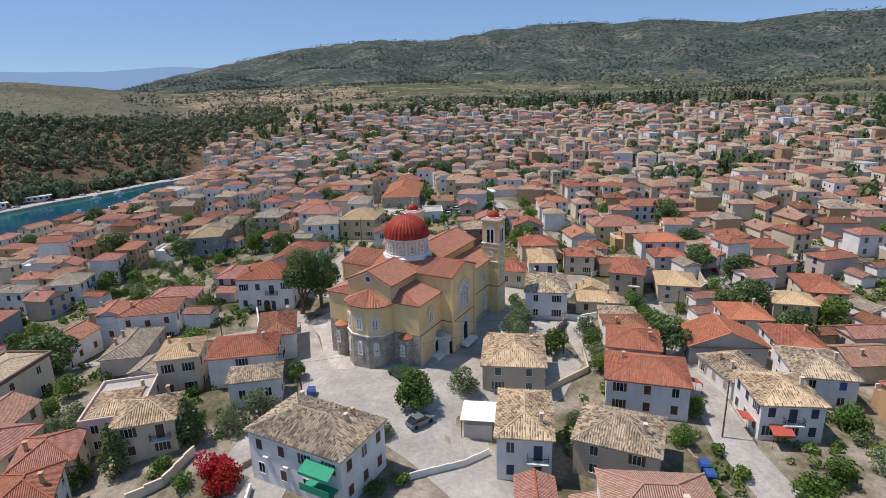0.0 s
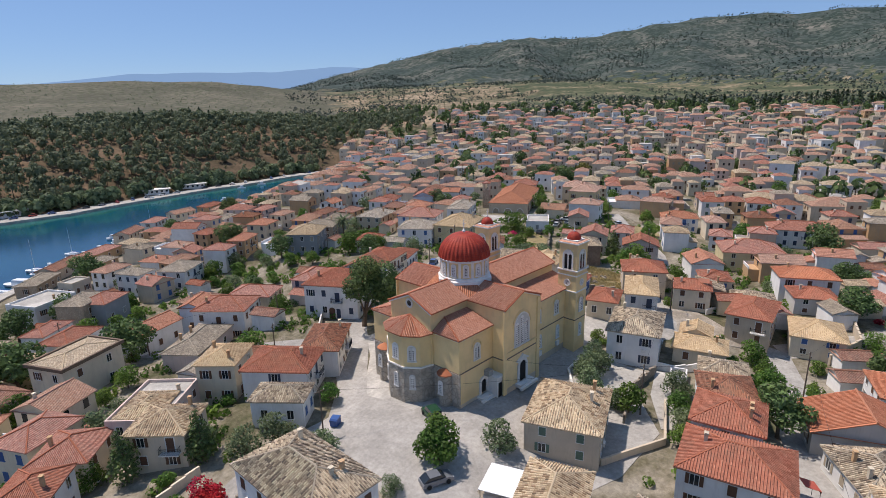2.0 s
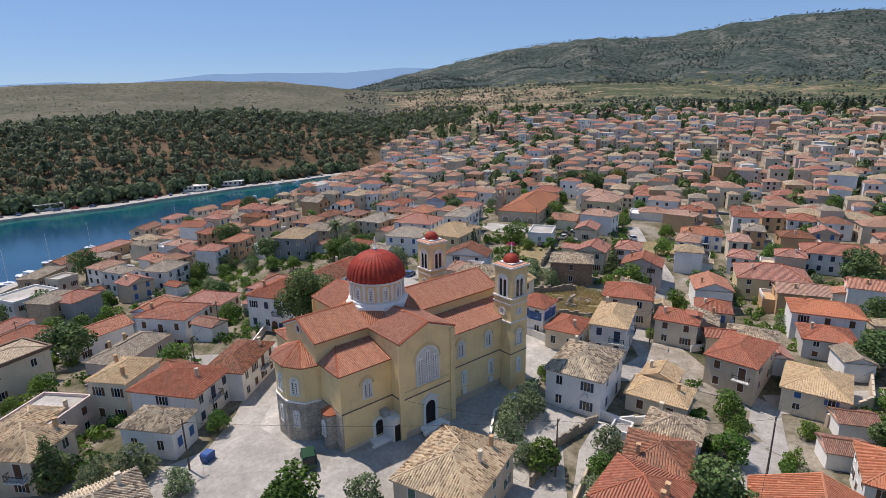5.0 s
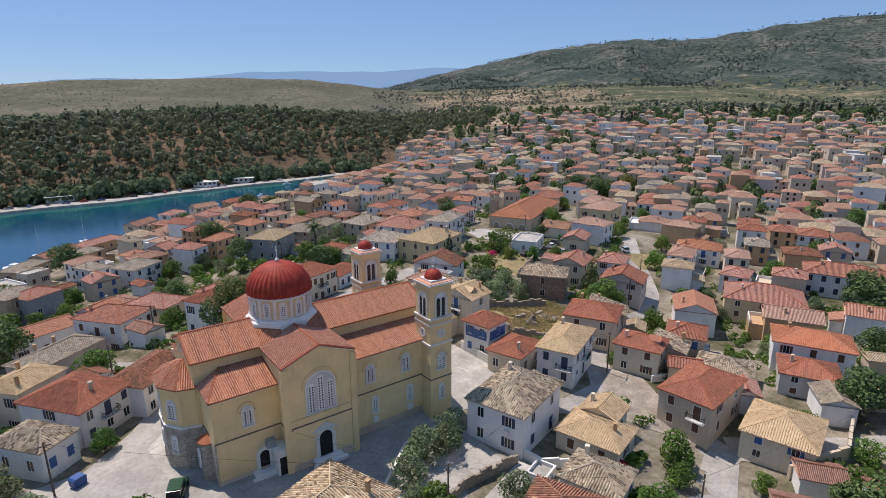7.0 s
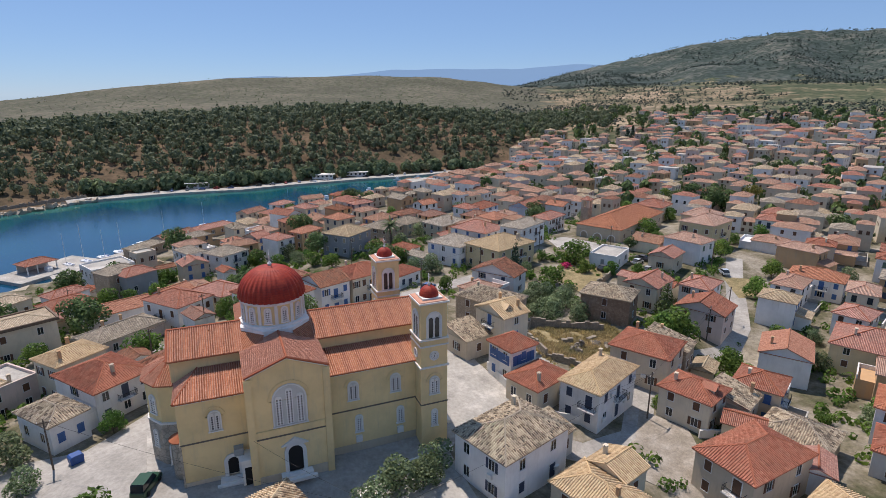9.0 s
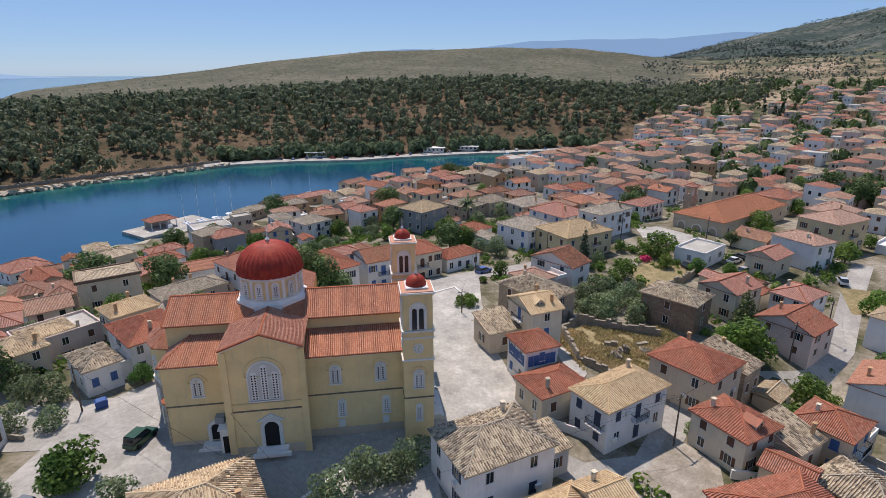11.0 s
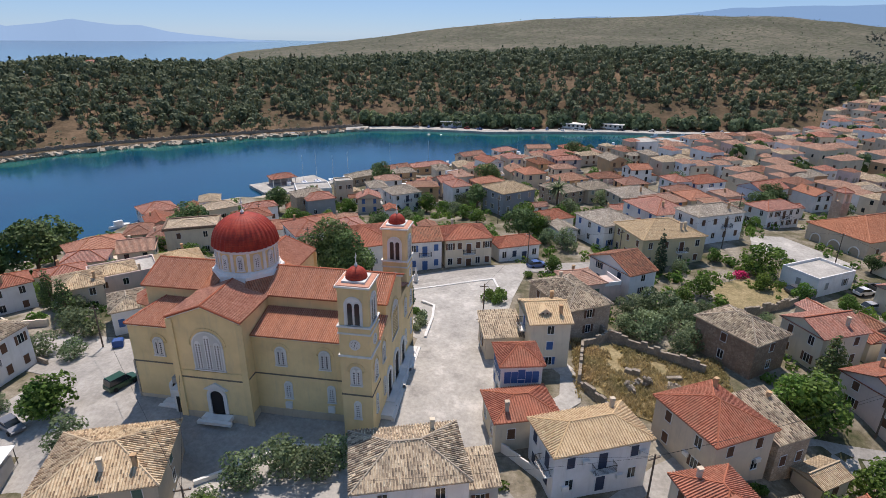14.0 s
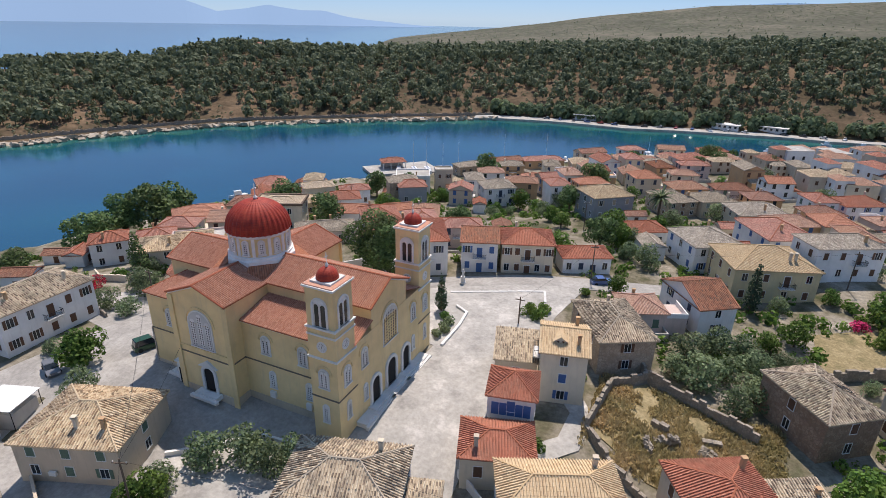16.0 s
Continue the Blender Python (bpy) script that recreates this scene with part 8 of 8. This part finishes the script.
def low_wall(name, pts, h, t, material, label, cat="wall"):
    s = Shape()
    rng = random.Random(len(pts) * 7 + int(pts[0][0]))
    for (a, b), (c, d) in zip(pts, pts[1:]):
        n = max(1, int(math.hypot(c - a, d - b) / (0.9 if material is M_WALLSTONE else 1.6)))
        for i in range(n):
            p, q = (a + (c - a) * i / n, b + (d - b) * i / n), (a + (c - a) * (i + 1.03) / n, b + (d - b) * (i + 1.03) / n)
            ang = math.degrees(math.atan2(q[1] - p[1], q[0] - p[0]))
            L = math.hypot(q[0] - p[0], q[1] - p[1])
            z = gz((p[0] + q[0]) / 2, (p[1] + q[1]) / 2)
            hh = h * (1 + (rng.uniform(-.3, .2) if material is M_WALLSTONE else 0))
            s.box(0, L, -t / 2, t / 2, -0.8, hh, pose(p[0], p[1], z, 0, 0, ang), 0.03)
    return solid(name, s, material, label, cat, "structure")


for i, (pts, h, t, m, lb) in enumerate((
        ([(35.2, -9.5), (34.6, -2), (34.6, 4)], 1.6, 0.25, M_TRIM, "white garden wall along the square"),
        ([(34.6, -9.5), (37, -11), (41, -14)], 1.3, 0.25, M_TRIM, "white garden wall at the corner"),
        ([(46.2, 3.5), (47.6, 14.5), (52, 18.5), (57, 16.5), (66, 12.5)], 1.9, 0.5, M_WALLSTONE, "broken rubble wall round the empty plot"),
        ([(46.2, 3.5), (50, -1.5), (55, -4)], 1.2, 0.5, M_WALLSTONE, "low ruined rubble wall"),
        ([(53.5, 9.4), (55.5, 8.5)], 1.1, 0.7, M_WALLSTONE, "ruined inner wall of a fallen house"),
        ([(59.5, 9.2), (61.8, 9.7)], 0.9, 0.7, M_WALLSTONE, "ruined inner wall of a fallen house"),
        ([(52, 18.5), (48.5, 24)], 2.4, 0.5, M_WALLSTONE, "rubble wall behind old houses"),
        ([(76, 32), (88, 39), (96, 45)], 1.8, 0.45, M_WALLSTONE, "rubble boundary wall"),
        ([(3, -28), (12, -25), (21, -25.2)], 1.5, 0.35, M_WALLSTONE, "garden wall of pale stone"),
        ([(2, -21), (10.5, -14.2), (20.5, -13.2)], 0.7, 0.35, M_TRIM, "low white wall of the garden court"),
        ([(-8, -30), (2, -34.5), (12, -30.5)], 1.1, 0.3, WALL["beige"], "beige plastered garden wall beside an alley"),
        ([(52, -46), (62, -49.5), (71, -47)], 2.2, 0.4, WALL["beige"], "curved beige retaining wall below a house"),
        ([(-2, 41), (-8, 34), (-14, 28)], 1.5, 0.3, M_TRIM, "white garden wall with a gateway"),
        ([(-36, -21), (-30, -26), (-26, -28)], 1.0, 0.25, M_TRIM, "low white wall beside the road"),
        ([(-33, -3), (-40, -1), (-47, 1)], 0.9, 0.3, M_WALLSTONE, "low stone wall beside the road"),
        ([(-14, -52), (-22, -58), (-30, -64)], 0.9, 0.3, M_WALLSTONE, "low roadside wall round a garden"),
        ([(22.4, 12.3), (22.5, 19), (22.0, 23.5), (19.5, 25)], 0.45, 0.5, M_TRIM, "white kerb wall of the planted bed")), 1):
    low_wall(f"wall_{i}", pts, h, t, m, lb)
for i, (x, y, w, d, h, rot) in enumerate(((55.5, 6.5, 3.2, 0.6, 1.5, 20), (53.5, 4.5, 0.6, 2.6, 1.2, 15), (60, 7.2, 2.2, 1.6, 0.8, 50), (61.5, 5.8, 1.6, 1.4, 1.0, 10))):
    s = Shape()
    rng = random.Random(i)
    for k in range(26):
        a, b = rng.uniform(-w / 2, w / 2), rng.uniform(-d / 2, d / 2)
        q = rng.uniform(0.14, 0.34)
        s.box(-q, q, -q * 0.8, q * 0.8, -q * 0.6, q * 0.6, pose(a, b, rng.uniform(0.05, h) * (1 - abs(a) / w), rng.uniform(-40, 40), rng.uniform(-40, 40), rng.uniform(0, 180)), 0.04)
    s.box(-w / 2, w / 2, -d / 2, d / 2, -0.5, h * 0.45)
    solid("rubble_heap", s, M_WALLSTONE, "heap of fallen wall stones in dry grass", "rubble", "stuff", m=pose(x, y, gz(x, y), 0, 0, rot), group="ruins")
tuft, th_ = [], []
for k in range(2600):
    x, y = RNG.uniform(46, 69), RNG.uniform(-1, 17)
    if noise.noise((x / 5, y / 5, 2)) > -0.2:
        tuft.append((x, y, gz(x, y))), th_.append(RNG.uniform(0.3, 0.85))
M_STRAW = leafy("straw", (0.27, 0.22, 0.11), (0.43, 0.35, 0.18), 0.5)
scatter("dry_grass_tufts", tuft, th_, ["blade"] * 4, 12, M_STRAW, "tufts of tall dry grass on the plot", False, 1.4)


# ---- vehicles ----
M_TYRE = paint("tyre_rubber", (0.02, 0.02, 0.02), 0.9)


def car(x, y, rot, colour, label, van=False, base=None):
    m_ = paint("car_" + label.split()[0], colour, 0.3, 0.2, 0.6, 0.04)
    c = thing("car", pose(x, y, gz(x, y) + 0.08 if base is None else base, 0, 0, rot), label, "car", "parked cars")
    L, H = (4.3, 1.85) if van else (4.2, 1.46)
    body = [(-L / 2, 0.35), (-L / 2 + 0.05, 0.85), (-L / 2 + (0.15 if van else 0.55), 0.95), (L / 2 - 0.95, 0.92), (L / 2 - 0.1, 0.75), (L / 2, 0.4), (L / 2 - 0.1, 0.25), (-L / 2 + 0.1, 0.25)]
    s = Shape()
    s.extrude_y(body, -0.85, 0.85)
    part("body", s, m_, c)
    cab = [(-L / 2 + 0.12, 0.9), (-L / 2 + (0.3 if van else 0.75), H - 0.06), (-L / 2 + (0.5 if van else 1.1), H), (L / 2 - 1.75, H), (L / 2 - (0.95 if van else 1.0), 0.9)]
    s = Shape()
    s.extrude_y(cab, -0.74, 0.74)
    part("cabin", s, M_GLASS, c, "dark tinted windows")
    s = Shape()
    s.box(-L / 2 + (0.45 if van else 1.0), L / 2 - 1.72, -0.72, 0.72, H - 0.02, H + 0.05, bev=0.06)
    part("roof_panel", s, m_, c)
    for sx in (-L / 2 + 0.8, L / 2 - 0.8):
        for sy in (-0.86, 0.86):
            w = Shape()
            w.lathe([(0.0, -0.1), (0.31, -0.1), (0.31, 0.1), (0.0, 0.1)], 14)
            part("wheel", w, M_TYRE, c, m=pose(sx, sy, 0.31, 90))
    for sy in (-0.6, 0.6):
        s = Shape()
        s.box(L / 2 - 0.1, L / 2 + 0.01, sy - 0.18, sy + 0.18, 0.55, 0.7)
        part("headlight", s, M_TRIM, c)
    return c


car(-16.7, -7.6, 68, (0.02, 0.07, 0.035), "dark green small van parked beside the apse", True)
car(-25.4, -16.8, -22, (0.17, 0.18, 0.20), "grey hatchback parked under a tree")
car(-26.4, 84.5, 40, (0.72, 0.73, 0.74), "white hatchback parked on the lane")
car(122.0, 31.4, 62, (0.55, 0.60, 0.66), "silver car parked at the lane's end")
car(108.5, 43.5, 20, (0.66, 0.66, 0.66), "white car on a parking yard")
car(112.0, 46.5, 20, (0.30, 0.32, 0.35), "grey car on a parking yard")
car(40.5, 47.5, 30, (0.08, 0.14, 0.34), "blue car on the street")
for k in range(26):
    a = 60.5 + k * 1.6
    x, y = polar(a, float(np.interp(a, A_FAR, R_FAR)) + 6.5)
    if RNG.random() < 0.8:
        car(x, y, a + 90 + RNG.choice((0, 90)), RNG.choice(((0.7, 0.7, 0.7), (0.05, 0.05, 0.06), (0.25, 0.27, 0.3), (0.4, 0.05, 0.04), (0.08, 0.13, 0.3))), RNG.choice(("white", "black", "grey")) + " car parked in a row on the quay", base=SEA + 1.47)

# ---- street things ----
M_BLUE = paint("blue_plastic", (0.03, 0.085, 0.27), 0.5)
M_WOOD = paint("pole_wood", (0.13, 0.10, 0.075), 0.9, var=0.3)


def bin_(x, y, rot):
    b = thing("waste_container", pose(x, y, gz(x, y) + 0.08, 0, 0, rot), "blue plastic waste container with a domed lid", "bin", "waste containers")
    s = Shape()
    s.box(-0.75, 0.75, -0.55, 0.55, 0.12, 1.1, bev=-0.06)
    part("body", s, M_BLUE, b)
    s = Shape()
    s.extrude_y([(-0.82, 1.1), (0.82, 1.1), (0.6, 1.32), (-0.6, 1.32)], -0.6, 0.6)
    part("lid", s, M_BLUE, b)
    for sx in (-0.6, 0.6):
        for sy in (-0.42, 0.42):
            s = Shape()
            s.lathe([(0, -0.03), (0.1, -0.03), (0.1, 0.03), (0, 0.03)], 8)
            part("castor", s, M_TYRE, b, m=pose(sx, sy, 0.1, 90))


for k, (x, y) in enumerate(((106.0, 47.5), (109.5, 50.0), (104.0, 41.0), (115.5, 49.5), (92.5, 46.0), (130.0, 76.0))):
    car(x, y, 20 + 90 * (k % 2), ((0.7, 0.7, 0.7), (0.10, 0.10, 0.11), (0.45, 0.46, 0.48))[k % 3], ("white", "black", "silver")[k % 3] + " car parked on a yard near the hall")
low_wall("wall_19", [(15.8, 30.6), (24.0, 34.2), (31.8, 37.6), (33.0, 33.6)], 0.22, 0.5, M_KERB, "white painted kerb between street and square")
low_wall("wall_20", [(-44.0, 9.0), (-50.0, 7.6), (-54.0, 9.4)], 1.4, 0.3, WALL["cream"], "cream garden wall with tiled coping")
low_wall("wall_21", [(-56, -4), (-49, -6), (-46, -4)], 1.0, 0.3, M_TRIM, "white garden wall below the house")
low_wall("wall_22", [(22.5, -24.0), (23.0, -27.5), (27.0, -30.0)], 1.4, 0.3, M_TRIM, "white garden wall along an alley")
low_wall("wall_23", [(56, -22), (62, -24), (66, -23)], 1.3, 0.3, M_TRIM, "white yard wall between houses")
for x, y, r in ((-26.0, 3.4, 30), (-18.6, -55.0, 20), (-16.8, -54.2, 20)):
    bin_(x, y, r)


def pole(x, y, h, arms=1, rot=0):
    p = thing("utility_pole", pose(x, y, gz(x, y) - 0.3, 0, 0, rot), "dark wooden utility pole with cross arm", "pole", "utility poles")
    s = Shape()
    s.tube((0, 0, 0), (0, 0, h + 0.3), 0.13, 0.09, 8)
    part("shaft", s, M_WOOD, p)
    s = Shape()
    s.box(-0.8, 0.8, -0.06, 0.06, h - 0.3, h - 0.18)
    part("cross_arm", s, M_WOOD, p)
    for q in (-0.7, 0, 0.7):
        s = Shape()
        s.lathe([(0.05, 0), (0.07, 0.08), (0.04, 0.18), (0.0, 0.2)], 6, (q, 0))
        part("insulator", s, M_TRIM, p, m=pose(0, 0, h - 0.18))
    return Vector((x, y, gz(x, y) + h - 0.3))


POLES = [pole(*a) for a in ((6.9, -28.8, 8.5, 1, 20), (28.2, -46.0, 9.5, 1, 20), (52.2, -15.6, 8.0, 1, 30), (-8.2, -56.0, 9.0, 1, 20), (-10.4, 45.5, 8.0, 1, 40), (-19.2, 32.0, 7.5, 1, 40), (-28.5, 3.0, 7.5, 1, 0), (38.5, 47.0, 8.0, 1, 30), (59.0, 56.0, 8.0, 1, 30), (98.0, 9.5, 8.0, 1, 30), (30.9, 24.4, 5.0, 1, 0), (75.5, -52.0, 8.0, 1, 30), (86.0, 4.0, 8.0, 1, 30), (120.0, 34.0, 8.0, 1, 30), (106.0, 60.0, 8.5, 1, 30), (84.0, 66.0, 8.0, 1, 30), (-32.0, 63.0, 7.5, 1, 30), (-43.0, 86.0, 7.5, 1, 30), (30.0, 84.0, 8.0, 1, 30), (97.0, 95.0, 8.5, 1, 30), (150.0, 60.0, 8.5, 1, 30))]


def wire(a, b, sag, name="overhead_cable"):
    cu = bpy.data.curves.new(name, "CURVE")
    cu.dimensions, cu.bevel_depth, cu.bevel_resolution = "3D", 0.018, 0
    sp = cu.splines.new("POLY")
    sp.points.add(12)
    for i, p in enumerate(sp.points):
        t = i / 12
        q = Vector(a).lerp(Vector(b), t)
        p.co = (q.x, q.y, q.z - sag * 4 * t * (1 - t), 1)
    cu.materials.append(M_IRON)
    tagged(new(name, cu), "thin dark overhead cable between poles", "cable", "cables")


for i, j in ((0, 6), (0, 1), (1, 3), (2, 0), (4, 5), (5, 6), (7, 8), (2, 9), (1, 11), (7, 10), (9, 12), (12, 2), (9, 13), (13, 14), (14, 15), (15, 8), (16, 4), (16, 17), (14, 19), (13, 20)):
    wire(POLES[i], POLES[j], 0.7)
wire(POLES[0], (-4.5, -11.6, 5.6), 0.5)
wire(POLES[2], (46, -11, 4.2), 0.3)
wire(POLES[2], (26, -19, 4.4), 0.4)

s = Shape()
s.box(-0.5, 0.5, -0.5, 0.5, 0, 0.3)
s.box(-0.35, 0.35, -0.35, 0.35, 0.3, 1.5, bev=0.05)
s.lathe([(0.26, 1.5), (0.22, 2.1), (0.3, 2.5), (0.12, 2.75), (0.16, 2.95), (0.0, 3.1)], 10)
solid("statue", s, M_TRIM, "small pale stone statue on a pedestal at the square", "statue", m=pose(16.2, 35.6, gz(16.2, 35.6) + 0.1))

# white tarpaulin shelter and awnings
sh = thing("shelter", pose(-21.5, -24.5, gz(-21.5, -24.5), 0, 0, 20), "grey shed under a flat white tarpaulin roof", "shed")
s = Shape()
s.box(-2.2, 2.2, -2.0, 2.0, -0.5, 2.2)
part("wall", s, WALL["grey"], sh)
s = Shape()
s.box(-2.6, 2.6, -2.5, 2.5, 3.1, 3.18)
part("sheet", s, paint("white_sheet", (0.82, 0.82, 0.80), 0.6), sh, "white sheet roof")
for a in (-2.4, 2.4):
    for b in (-2.3, 2.3):
        s = Shape()
        s.tube((a, b, -0.3), (a, b, 3.1), 0.05, 0.05, 6)
        part("post", s, M_IRON, sh)
M_GREENCLOTH = paint("green_canvas", (0.03, 0.30, 0.17), 0.8)
aw = thing("awning", pose(-44.15, -14.6, 0, 0, 0, -89) @ pose(0, 0.3, 1.6), "green canvas balcony awning", "awning")
s = Shape()
s.face([(-2.2, -0.4, 2.2), (2.2, -0.4, 2.2), (2.2, -2.0, 1.5), (-2.2, -2.0, 1.5)])
s.face([(-2.2, -0.4, 2.16), (-2.2, -2.0, 1.46), (2.2, -2.0, 1.46), (2.2, -0.4, 2.16)])
s.box(-2.2, 2.2, -2.02, -1.98, 1.15, 1.5)
part("canvas", s, M_GREENCLOTH, aw)
s = Shape()
s.box(-2.2, 2.2, -2.0, -0.2, -1.0, -0.85)
s.box(-2.2, 2.2, -2.0, -1.95, -0.85, 0.0)
part("balcony_front", s, M_GREENCLOTH, aw)

x, y = polar(131.5, 470)
hh_ = thing("house", pose(x, y, gz(x, y), 0, 0, 40), "lone house with a red roof on the wooded hilltop", "house", "village houses")
s = Shape()
s.box(-7, 7, -4, 4, -2, 7.0)
part("wall", s, WALL["beige"], hh_)
roof_parts(hh_, 15, 9, 7.0, "hip", "red")
for k in range(4):
    put("window", plain_window("glass"), hh_, pose(-5.2 + 3.4 * k, -4, 4.0))

# ---- harbour ----
M_HULL = paint("white_hull", (0.78, 0.79, 0.80), 0.3, 0, 0.5)


def boat(x, y, rot, L, mast, label):
    b = thing("boat", pose(x, y, SEA, 0, 0, rot), label, "boat", "moored boats")
    s = Shape()
    n = 8
    prof = []
    for i in range(n + 1):
        t = i / n
        prof.append((L * (t - 0.5), L * 0.16 * math.sin(math.pi * min(1, 0.25 + 0.75 * (1 - t) + 0.02)) * (1 if t < 0.98 else 0.1)))
    for (x0, w0), (x1, w1) in zip(prof, prof[1:]):
        for sg in (-1, 1):
            s.face([(x0, sg * w0 * 0.6, -0.2), (x1, sg * w1 * 0.6, -0.2), (x1, sg * w1, 0.9), (x0, sg * w0, 0.9)])
        s.face([(x0, -w0, 0.8), (x1, -w1, 0.8), (x1, w1, 0.8), (x0, w0, 0.8)])
    part("hull", s, M_HULL, b)
    s = Shape()
    s.box(-L * 0.2, L * 0.18, -L * 0.09, L * 0.09, 0.8, 1.5 if mast else 2.4, bev=0.15)
    part("cabin", s, M_HULL, b)
    if mast:
        s = Shape()
        s.tube((L * 0.08, 0, 0.8), (L * 0.08, 0, mast), 0.07, 0.05, 6)
        part("mast", s, M_TRIM, b, "slender pale mast")
        s = Shape()
        s.tube((L * 0.06, 0, 1.9), (-L * 0.32, 0, 1.8), 0.12, 0.1, 6)
        part("boom", s, M_BLUE, b, "boom with furled sail")
    return b


for k, (x, y, r, L, m) in enumerate(((-58, 157, 130, 11, 13), (-53, 160, 130, 12, 15), (-47, 164, 128, 10, 12), (-42, 170, 130, 11, 13), (-63, 152, 120, 9, 0), (-50, 152, 40, 15, 0), (-36, 177, 125, 13, 0), (-28, 192, 125, 10, 13), (-12, 208, 120, 9, 12), (8, 225, 120, 7, 0), (32, 244, 118, 8, 10), (56, 260, 118, 7, 0), (88, 279, 115, 6, 0), (-112, 272, 30, 7, 0), (120, 318, 160, 6, 0), (60, 322, 160, 6, 0), (138, 322, 160, 6, 0), (-97, 92, 60, 7, 0)) + tuple((*polar(65.5 + 2.1 * j, float(np.interp(65.5 + 2.1 * j, A_NEAR, R_NEAR)) + 4.6), 65.5 + 2.1 * j + RNG.uniform(-9, 9), RNG.uniform(4.6, 7.5), 0) for j in range(17))):
    boat(x, y, r, L, m, "white sailing yacht moored at the quay" if m else "small white motor boat moored by the quay")
s = Shape()
s.box(0, 30, -8, 8, -3, 1.1)
solid("pier", s, M_CONC, "pale concrete pier in the harbour", "pier", "structure", pose(-73.5, 143.5, SEA, 0, 0, 48))
pv = thing("pavilion", pose(-66.4, 153.4, SEA + 1.1, 0, 0, 42), "open pavilion with a red hipped roof on the pier", "pavilion")
roof_parts(pv, 11, 7.5, 3.2, "hip", "red")
for a in (-4.8, -1.6, 1.6, 4.8):
    for b in (-3.1, 3.1):
        s = Shape()
        s.box(a - 0.15, a + 0.15, b - 0.15, b + 0.15, 0, 3.2)
        part("post", s, M_TRIM, pv)
s = Shape()
s.box(-5, 5, 2.6, 2.9, 0, 3.0)
part("back_wall", s, WALL["grey"], pv)
for nm, a, w, d, h in (("kiosk", 92.5, 18, 5, 3.2), ("canteen", 78.5, 15, 6, 3.0), ("canteen", 74.5, 16, 6, 3.0)):
    x, y = polar(a, float(np.interp(a, A_FAR, R_FAR)) + 15)
    k = thing(nm, pose(x, y, gz(x, y) + 0.2, 0, 0, a - 90), "low white quayside building with a flat roof", "kiosk", "quayside buildings")
    s = Shape()
    s.box(-w / 2, w / 2, -d / 2, d / 2, -1, h)
    part("wall", s, WALL["white"], k)
    s = Shape()
    s.box(-w / 2 - 1.2, w / 2 + 1.2, -d / 2 - 2.2, d / 2 + 0.3, h, h + 0.22)
    part("flat_roof", s, M_TRIM, k)
    for i in range(5):
        s = Shape()
        s.box(-0.7, 0.7, -0.05, 0.02, 0.9, 2.2)
        part("window", s, M_GLASS, k, m=pose(-w / 2 + w * (i + 0.5) / 5, -d / 2, 0))
rocks = Shape()
rg = random.Random(4)
for k in range(420):
    a = rg.uniform(103, 163)
    x, y = polar(a, float(np.interp(a, A_FAR, R_FAR)) + rg.uniform(-2.5, 4))
    q = rg.uniform(0.5, 2.0)
    rocks.box(-q, q, -q * 0.7, q * 0.7, -q * 0.5, q * 0.45, pose(x, y, SEA + 0.3 + rg.uniform(0, 0.8), rg.uniform(-25, 25), rg.uniform(-25, 25), rg.uniform(0, 180)), q * 0.25)
solid("shore_rocks", rocks, M_ROCK, "broken pale rocks along the wooded shore", "rocks", "stuff")
low_wall("wall_18", [polar(a, float(np.interp(a, A_FAR, R_FAR)) + 12) for a in range(104, 164, 3)], 2.0, 0.6, M_WALLSTONE, "long stone retaining wall of the shore path")
